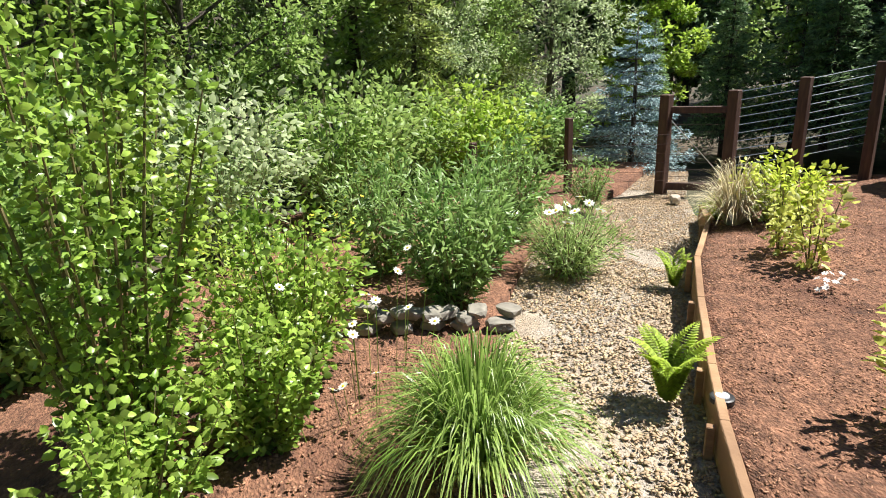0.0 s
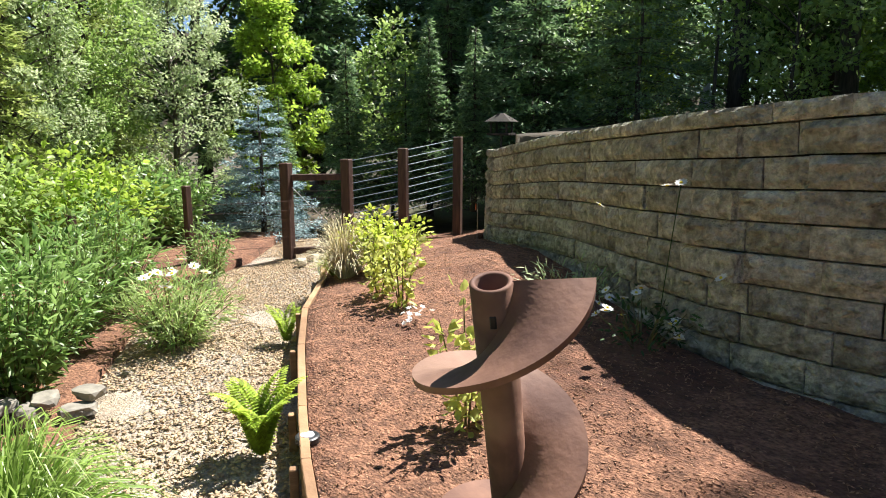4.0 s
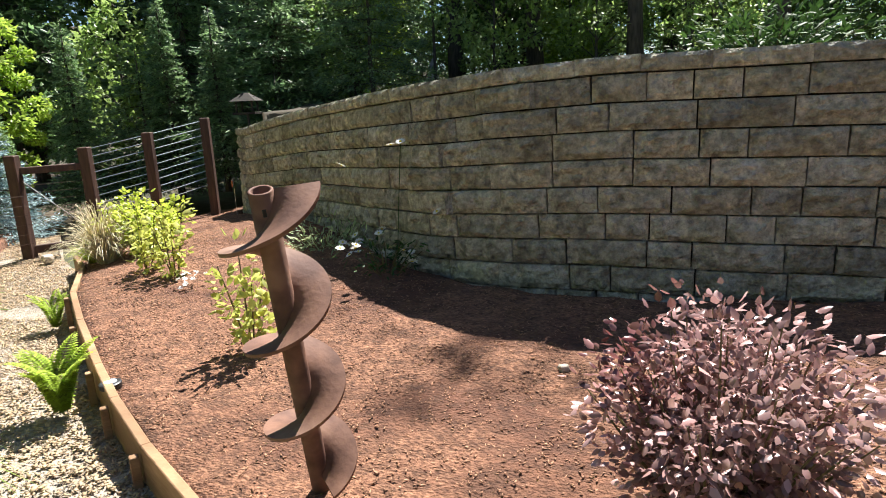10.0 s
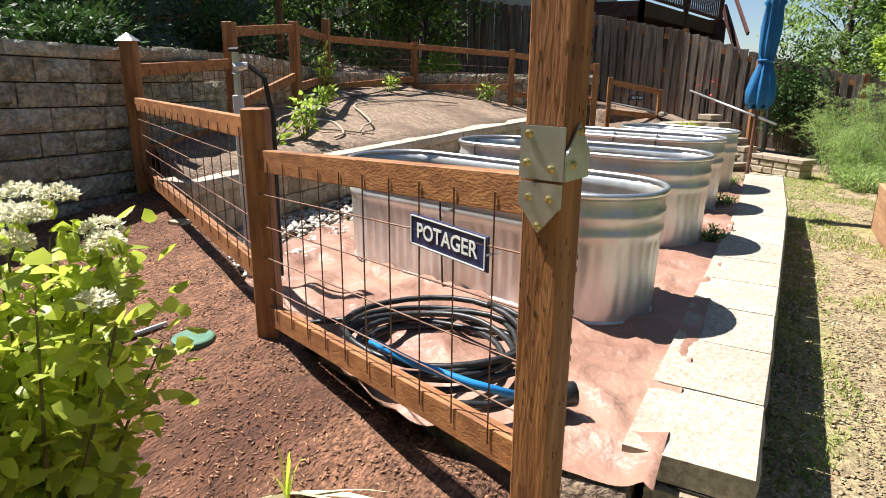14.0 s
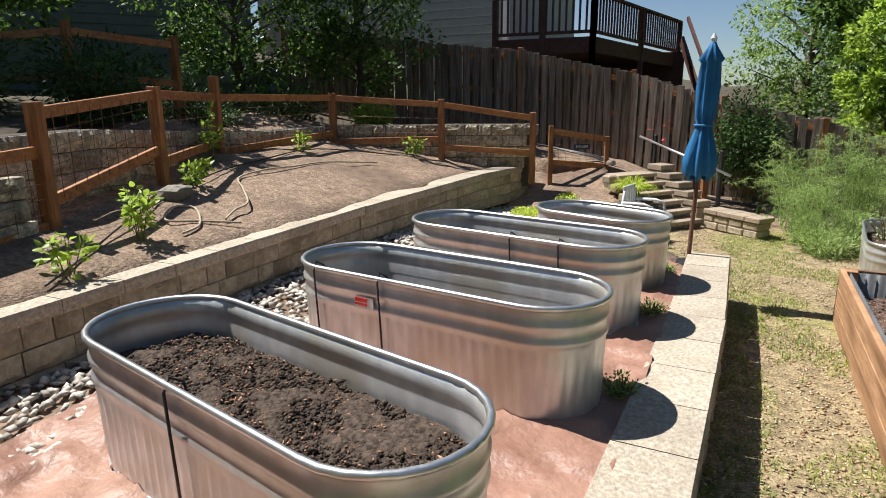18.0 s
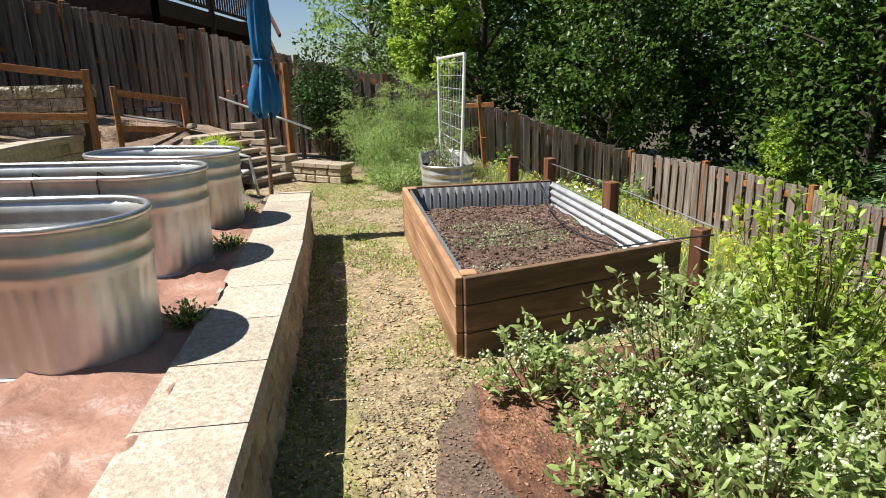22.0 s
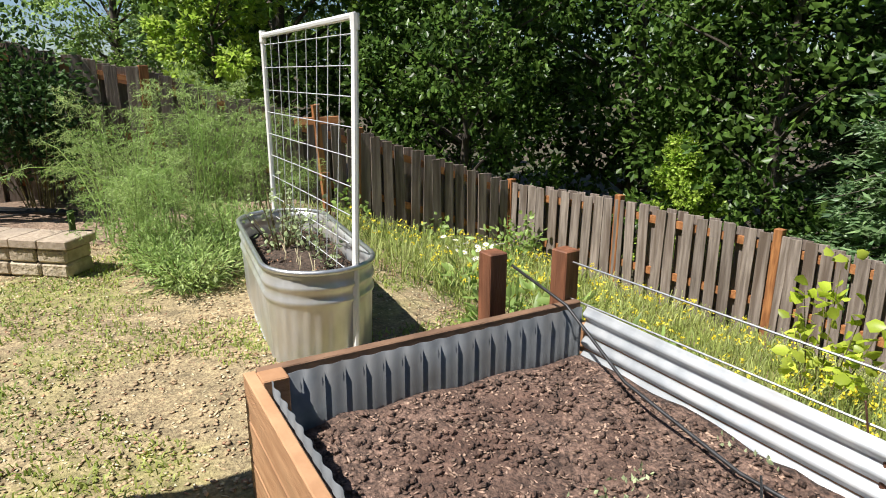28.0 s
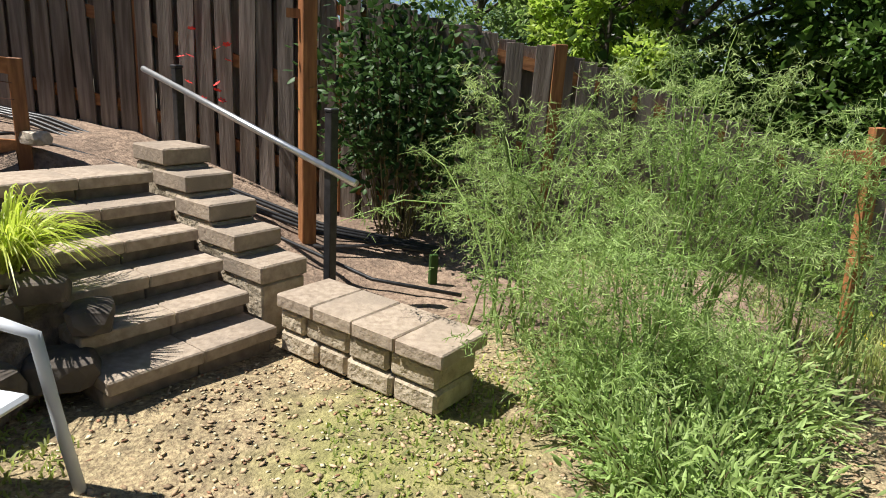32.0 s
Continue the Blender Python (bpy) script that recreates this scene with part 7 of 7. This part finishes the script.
def blueberry(loc, r, h, shoots, lmat, seed, label, berry=0.6):
    """A low bush: woody shoots, leaves set round the shoot tips, berries in tight clusters."""
    r_ = np.random.default_rng(seed)
    e = thing("blueberry_bush", loc, label, "shrub", "blueberry bushes")
    bm = bmesh.new()
    P, O, Q = [], [], []
    for i in range(shoots):
        a, f = r_.uniform(0, 2 * math.pi), math.sqrt(r_.uniform(0.01, 1.0))
        lift = r_.uniform(0.35, 1.08)
        tip = np.array([r * f * math.cos(a), r * f * math.sin(a), h * (1.0 - 0.55 * f * f) * lift])
        root = np.array([0.2 * tip[0], 0.2 * tip[1], 0.0])
        mid = (root + tip) / 2 + np.array([0, 0, 0.22 * h * (1 - f)]) + r_.normal(0, 0.03, 3)
        tube_bm(bm, [tuple(root), tuple(mid), tuple(tip)], [0.005, 0.0035, 0.0015], 4)
        k = r_.integers(12, 22)
        t = 1 - 0.55 * r_.uniform(0, 1, (k, 1)) ** 1.6
        p = (1 - t) ** 2 * root + 2 * t * (1 - t) * mid + t * t * tip
        ang = np.arange(k) * 2.4
        P.append(p + r_.normal(0, 0.012, (k, 3)))
        O.append(np.column_stack([np.cos(ang), np.sin(ang), np.full(k, 0.75)]) * 1.1)
        if r_.uniform() < berry:
            tq = r_.uniform(0.6, 0.9)
            c = (1 - tq) ** 2 * root + 2 * tq * (1 - tq) * mid + tq * tq * tip + r_.normal(0, 0.015, 3)
            Q.append(c + r_.normal(0, 0.015, (r_.integers(7, 15), 3)))
    tagged(part("stem", bm, M_TWIG, e), kind="stuff")
    tagged(leaves("foliage", np.concatenate(P), 0.047, 0.021, lmat, e, "", np.concatenate(O), 0.0, 0.2, True), kind="stuff")
    if Q:
        c = np.concatenate(Q)
        rad = 0.009
        o = np.array([[1, 0, 0], [0, 1, 0], [-1, 0, 0], [0, -1, 0], [0, 0, 1], [0, 0, -1]]) * rad
        v = c[:, None, :] + o[None]
        f = np.array([[0, 1, 4], [1, 2, 4], [2, 3, 4], [3, 0, 4], [1, 0, 5], [2, 1, 5], [3, 2, 5], [0, 3, 5]])
        tagged(np_mesh("berry", v.reshape(-1, 3), (np.arange(len(c))[:, None, None] * 6 + f[None]).reshape(-1, 3), M_BERRY, e, "tight clusters of pale green unripe berries", True), kind="stuff")
    return e


L_BLUE2 = leafmat("blueberry_yellow_leaf", (0.30, 0.42, 0.06), (0.46, 0.56, 0.12), 0.35)
for i, (x, y, r, h, n, lm) in enumerate(((2.6, 5.3, 0.52, 0.72, 85, L_BLUE), (3.1, 5.2, 0.48, 1.05, 210, L_BLUE2), (2.45, 4.55, 0.52, 0.5, 75, L_BLUE), (3.0, 4.4, 0.5, 0.52, 75, L_BLUE), (2.05, 5.55, 0.26, 0.42, 34, L_BLUE), (3.65, 4.6, 0.5, 0.55, 80, L_BLUE), (3.45, 3.85, 0.36, 0.45, 55, L_BLUE), (3.35, 5.75, 0.35, 0.8, 50, L_BLUE2), (2.75, 4.95, 0.45, 0.62, 80, L_BLUE), (2.2, 5.0, 0.34, 0.42, 45, L_BLUE))):
    blueberry((x, y, -0.02 - 0.26 * max(0.0, x - 2.9)), r, h, n, lm, 90 + i, "tall yellow-green blueberry bush beside the raised bed" if lm is L_BLUE2 else "low spreading blueberry bush with clusters of unripe berries", 0.65 if lm is L_BLUE else 0.15)


def asparagus(loc, n, r, h, seed, label):
    """Tall thin stalks that arch over, with sprays of thread-like leaves."""
    r_ = np.random.default_rng(seed)
    e = thing("asparagus_fern", loc, label, "asparagus plant", "asparagus plants")
    bm = bmesh.new()
    B, T = [], []
    for i in range(n):
        a = r_.uniform(0, 2 * math.pi)
        f = r_.uniform(0.25, 1.0)
        root = np.array([r_.normal(0, 0.12), r_.normal(0, 0.12), 0])
        tip = np.array([r * f * math.cos(a), r * f * math.sin(a), h * (1.05 - 0.62 * f * f) * r_.uniform(0.6, 1.05)])
        mid = root * 0.55 + tip * 0.45 + np.array([0, 0, h * 0.5])
        tube_bm(bm, [tuple((1 - t) ** 2 * root + 2 * t * (1 - t) * mid + t * t * tip) for t in np.linspace(0, 1, 6)], [0.006, 0.005, 0.004, 0.003, 0.002, 0.001], 4)
        m = 40
        t = r_.uniform(0.22, 1.0, m)[:, None]
        p = (1 - t) ** 2 * root + 2 * t * (1 - t) * mid + t * t * tip
        for k in range(m):
            ln = 0.24 * (1.1 - t[k, 0]) + 0.07
            d = unit(r_.normal(0, 1, 3) * (1, 1, 0.4) + (0, 0, -0.35))
            q0 = p[k]
            nb = 12
            w = r_.uniform(0.1, 1.0, (nb, 1))
            q = q0 + d * ln * w
            B.append(q)
            T.append(q + unit(d * 0.7 + r_.normal(0, 0.8, (nb, 3))) * r_.uniform(0.02, 0.05, (nb, 1)))
    tagged(part("stalk", bm, L_FEATHER, e), kind="stuff")
    B, T = np.concatenate(B), np.concatenate(T)
    s = unit(np.cross(T - B, rng.normal(0, 1, B.shape))) * 0.0022
    v = np.stack([B - s, B + s, T], 1)
    tagged(np_mesh("feathery_foliage", v.reshape(-1, 3), np.arange(len(B) * 3).reshape(-1, 3), L_FEATHER, e), kind="stuff")
    return e


asparagus((1.70, 12.55, 0.0), 32, 1.0, 1.35, 5, "tall feathery asparagus fern in front of the fence")
asparagus((2.30, 12.30, -0.03), 34, 0.85, 1.55, 6, "tall feathery asparagus fern in front of the fence")
asparagus((1.85, 11.75, -0.04), 26, 0.6, 0.95, 7, "lower feathery asparagus fern beside the lawn")
asparagus((2.7, 11.9, -0.1), 16, 0.6, 1.2, 8, "feathery asparagus fern behind the trellis tank")
for i, (x, y, r, h, n) in enumerate(((1.95, 11.25, 0.42, 0.30, 1900), (2.3, 11.65, 0.4, 0.4, 1700), (1.85, 11.75, 0.35, 0.3, 1100))):
    shrub("garden_weeds", "lush low green weeds beside the tank", (x, y, -0.04), r, h, n * 2, L_FEATHER, (0.055, 0.011), 30, low=0.05, seed=110 + i, cat="weeds", upright=0.6)
shrub("pea_seedlings", "pea seedlings climbing from the tank", (2.40, 10.55, 0.30), 0.22, 0.40, 170, L_GREY, (0.035, 0.022), 14, low=0.05, seed=115, cat="vegetable")
for i, (f, h) in enumerate(((0.12, 0.5), (0.3, 0.34), (0.45, 0.28), (0.6, 0.36), (0.78, 0.24))):
    shrub("pea_seedlings", "slender pea seedlings climbing the wires", (2.49 + 0.04 * f, 10.85 - 1.05 * f, 0.32), 0.09, h, 46, L_GREY, (0.036, 0.022), 5, low=0.05, seed=180 + i, cat="vegetable", stem_r=0.0025)
tw = thing("twine_strings", (0, 0, 0), "short straw-coloured dead stalks standing in the soil", "stalks")
for k in range(9):
    x, y = 2.34 + 0.02 * (k % 3), 9.75 + 0.09 * k
    part("stalk", tube([(x, y, 0.30), (x + 0.01, y - 0.01, 0.37), (x + 0.02 * (k % 2), y + 0.015, 0.41 + 0.02 * (k % 3))], 0.003, 5), M_DRY, tw)
bc = thing("buttercups", (5.0, 9.9, -0.8), "drift of yellow buttercups in the rough grass", "flowers")
sp_ = []
for _ in range(900):
    x, y = rng.uniform(-1.4, 1.7), rng.uniform(-2.2, 3.2)
    if noise.noise(Vector((x * 1.4, y * 1.4, 8))) < -0.15:
        continue
    sp_.append((x, y, base_z(5.0 + x, 9.9 + y) + 0.8 + rng.uniform(0.2, 0.36)))
q = np.array(sp_)
leaves("flower", np.repeat(q, 5, axis=0) + rng.normal(0, 0.008, (len(q) * 5, 3)), 0.024, 0.021, M_YELLOW, bc, "", None, -0.5)
tagged(blades("stem", q - np.column_stack([np.zeros((len(q), 2)), np.full(len(q), 0.3)]), q, 0.004, L_GRASS, bc, arch=0.0, seg=3), kind="stuff")
da2 = thing("daisies", (4.7, 12.0, -0.78), "cluster of white daisies behind the bed", "flowers")
flower_heads(da2, [(rng.uniform(-0.3, 0.3), rng.uniform(-0.3, 0.3), rng.uniform(0.38, 0.6)) for _ in range(26)], 0.035, 9, M_PETAL, "flower", M_YELLOW)
shrub("dock_plant", "broad-leaved green weeds behind the posts", (3.5, 9.75, -0.25), 0.30, 0.30, 200, L_MID, (0.12, 0.042), 14, low=0.05, seed=118, cat="weeds")
for i, (x, y, r, h, n) in enumerate(((3.78, 10.62, 0.28, 0.28, 170), (4.5, 11.3, 0.30, 0.26, 170), (4.3, 10.3, 0.32, 0.24, 170), (5.5, 12.5, 0.36, 0.5, 200), (4.1, 9.3, 0.32, 0.26, 160))):
    shrub("dock_plant", "broad-leaved green weeds in the rough grass", (x, y, base_z(x, y) + 0.05), r, h, n, L_MID, (0.115, 0.042), 13, low=0.05, seed=160 + i, cat="weeds", group="weeds on the slope")
for i, (x, y, z, h) in enumerate(((4.07, 13.78, -0.8, 0.95), (6.25, 13.25, -1.5, 1.1), (5.2, 13.65, -1.15, 0.7))):
    shrub("fence_vine", "leafy vine climbing the board fence", (x, y, z), 0.28, h, 420, L_MID, (0.075, 0.06), 9, low=0.08, seed=170 + i, cat="vine", group="vines on the fence")
shrub("maple_sapling", "yellow-green maple sapling behind the bed", (5.55, 8.95, -1.0), 0.34, 1.15, 150, L_HYD, (0.095, 0.09), 6, low=0.35, seed=119, cat="sapling")
shrub("laurel_bush", "dark glossy climbing bush against the fence", (1.0, 14.0, -0.05), 0.55, 1.95, 3600, L_DARK, (0.065, 0.038), 26, low=0.42, seed=120, spread=0.95)
rd = thing("climbing_flowers", (-0.35, 14.45, 1.2), "red flowers on a climber between the fence boards", "flowers")
flower_heads(rd, [(rng.uniform(-0.25, 0.25), -0.08, rng.uniform(-0.3, 0.25)) for _ in range(12)], 0.035, 6, M_RED)
for i, (x, y, r, h, lm) in enumerate(((-6.4, 6.6, 0.9, 0.9, L_DARK), (-7.6, 9.6, 1.1, 1.1, L_DARK), (-6.8, 11.8, 0.9, 0.8, L_DARK), (-5.2, 12.9, 0.4, 0.5, L_LIME), (-4.8, 2.6, 0.6, 0.24, L_DARK), (-4.8, 3.9, 0.7, 0.3, L_DARK), (-4.9, 5.1, 0.6, 0.4, L_DARK), (-5.4, 1.4, 0.8, 0.5, L_DARK), (-8.6, 7.4, 1.2, 1.0, L_DARK), (-6.0, 7.9, 0.7, 0.8, L_DARK), (-6.7, 8.7, 0.8, 0.9, L_DARK), (-6.9, 10.4, 0.8, 0.9, L_DARK), (-6.0, 11.5, 0.7, 0.8, L_DARK), (-5.9, 9.6, 0.5, 0.5, L_DARK))):
    shrub("bank_shrub", "dark evergreen shrub on the bank", (x, y, (1.46 + 0.05 * max(0.0, -3.4 - x)) if y < 9 else 1.2), r, h, 1800, lm, (0.10, 0.03), 26, low=0.05, seed=130 + i, group="bank shrubs")
for i, (x, y, r) in enumerate(((0.62, 5.86, 0.12), (0.6, 7.15, 0.12), (0.56, 8.2, 0.12))):
    shrub("creeping_weed", "low green weed at the foot of the tank", (x - 0.1, y, 0.36), r, 0.09, 420, L_MID, (0.024, 0.013), 20, low=0.05, seed=140 + i, cat="weeds", group="weeds by the tanks")


# ---- stones ----
def stone(loc, s, seed, label, material, group=""):
    bm = bmesh.new()
    bmesh.ops.create_icosphere(bm, subdivisions=2, radius=1.0)
    for v in bm.verts:
        k = 1 + 0.28 * noise.noise(v.co * 1.3 + Vector((seed * 3.1, 0, 0)))
        c = [math.copysign(abs(q) ** 0.5, q) * 0.8 for q in v.co]
        v.co = Vector((c[0] * s[0] * k, c[1] * s[1] * k, c[2] * s[2] * (0.8 + 0.2 * k)))
    ob = part("stone", bm, material)
    ob.matrix_world = pose(*loc, 0, 0, seed * 47)
    return tagged(ob, label, "stone", group)


M_ROCKG = mat("grey_field_stone", (0.17, 0.155, 0.125), (0.33, 0.30, 0.25), 9, 0.9, 0.8, 20, c3=(0.16, 0.15, 0.10), big=2.0)
M_ROCKD = mat("dark_basalt", (0.055, 0.045, 0.036), (0.13, 0.105, 0.085), 9, 0.9, 0.9, 20, c3=(0.09, 0.075, 0.06), big=2.0)
rs = random.Random(12)
for i in range(15):
    c, k = i // 5, i % 5
    x = -0.14 - 0.19 * k - 0.08 * (c % 2)
    stone((x - 0.12, -3.42 + 0.06 * k + rs.uniform(-0.03, 0.03), 0.065 + 0.066 * c - 0.03 * k * (c > 1)), (0.09 * rs.uniform(0.8, 1.25), 0.075, 0.036), i + 1, "flat dark field stone in a low dry-stacked edge", M_ROCKG, "dry-stacked stones")
stone((-4.25, -5.75, -0.03), (0.09, 0.07, 0.06), 9, "pale stone beside the gate post", M_STONE)
stone((-3.56, 6.82, 0.98), (0.20, 0.15, 0.12), 10, "brown boulder on the sloping soil", M_ROCKG)
for i, (x, y, z, s_) in enumerate(((-0.30, 11.62, 0.12, 0.17), (-0.12, 11.80, 0.10, 0.16), (-0.34, 11.74, 0.32, 0.15), (-0.06, 11.92, 0.26, 0.13), (-0.50, 11.6, 0.30, 0.18), (-0.2, 11.86, 0.38, 0.12))):
    stone((x, y, z), (s_ * 0.95, s_ * 0.8, s_ * 0.52), 30 + i, "rough dark boulder beside the stairs", M_ROCKD, "boulders by the stairs")
grass_clump("striped_sedge", "arching clump of striped yellow-green sedge by the stairs", (-0.40, 11.98, 0.40), 0.40, 0.25, 420, L_HYD, 0.010, 0.45, 27)
stone((-0.98, 13.28, 0.72), (0.10, 0.07, 0.05), 11, "pale stone by the small gate", M_STONE)
stone((0.64, 2.86, 0.12), (0.16, 0.12, 0.11), 12, "rough broken stone at the end of the low wall", M_BLOCK2)
stone((0.52, 2.66, 0.06), (0.10, 0.09, 0.08), 13, "rough broken stone at the end of the low wall", M_BLOCK2)
stone((-2.05, 0.25, mulch_z(-2.05, 0.25) + 0.01), (0.03, 0.025, 0.02), 14, "small pale pebble on the mulch", M_STONE)

# ---- wall blocks ----
block_wall(wall_big, big, 0.003, 10, 0.155, (0.46, 0.34, 0.24, 0.40, 0.30), 0.12, M_BLOCK, 0.03, face=-1, zoff=big_off, seed=3, batter=0.004, gap=0.009)
r = random.Random(8)
s = 0.0
while s < BIG_L - 0.2:
    w = r.choice((0.42, 0.36, 0.46))
    p, a = big.at(s + w / 2)
    a += math.pi
    n_ = Vector((math.sin(a), -math.cos(a)))
    ob = new("cap_stone", block_mesh("cap_stone", w - 0.004, 0.30, 0.088, M_BLOCK, r.randrange(3), 0.012))
    ob.parent = wall_big
    ob.matrix_basis = pose(p.x - n_.x * 0.02, p.y - n_.y * 0.02, 1.553 + big_off(s + w / 2), 0, math.degrees(math.atan((big_off(s + w / 2 + 0.1) - big_off(s + w / 2 - 0.1)) / 0.2)), math.degrees(a))
    s += w
for wl, line, z0, zc, dep, out in ((wall_pot, potager_line, -0.12, 0.315, 0.36, 0.0), (wall_ter, terrace_line, 0.24, 0.665, 0.30, 0.0)):
    block_wall(wl, line, z0, 3 if wl is wall_pot else 3, 0.143, (0.30, 0.24, 0.18), 0.10, M_BLOCK2, 0.018, face=1, seed=5)
    s = 0.0
    k = 0
    while s < line.s[-1] - 0.05:
        w = 0.45 if wl is wall_pot else 0.40
        p, a = line.at(s + w / 2)
        n_ = Vector((math.sin(a), -math.cos(a)))
        ob = new("cap_stone", block_mesh("cap_stone", w - 0.007, dep, 0.085, M_CAP, k % 3, 0.008))
        ob.parent = wl
        ob.matrix_basis = pose(p.x + n_.x * 0.02, p.y + n_.y * 0.02, zc, 0, 0, math.degrees(a) + r.uniform(-0.8, 0.8))
        s += w
        k += 1
block_wall(wall_pot, Line([(0.50, 3.06), (0.84, 3.06)]), -0.12, 3, 0.143, (0.17,), 0.1, M_BLOCK2, 0.02, face=1, seed=6)
block_wall(wall_up, upper_line, 0.62, 5, 0.165, (0.36, 0.28, 0.2), 0.1, M_BLOCK, 0.03, face=1, seed=7, zoff=lambda s: 0.14 - 0.2 * min(1, max(0, (s - 1) / 3)))
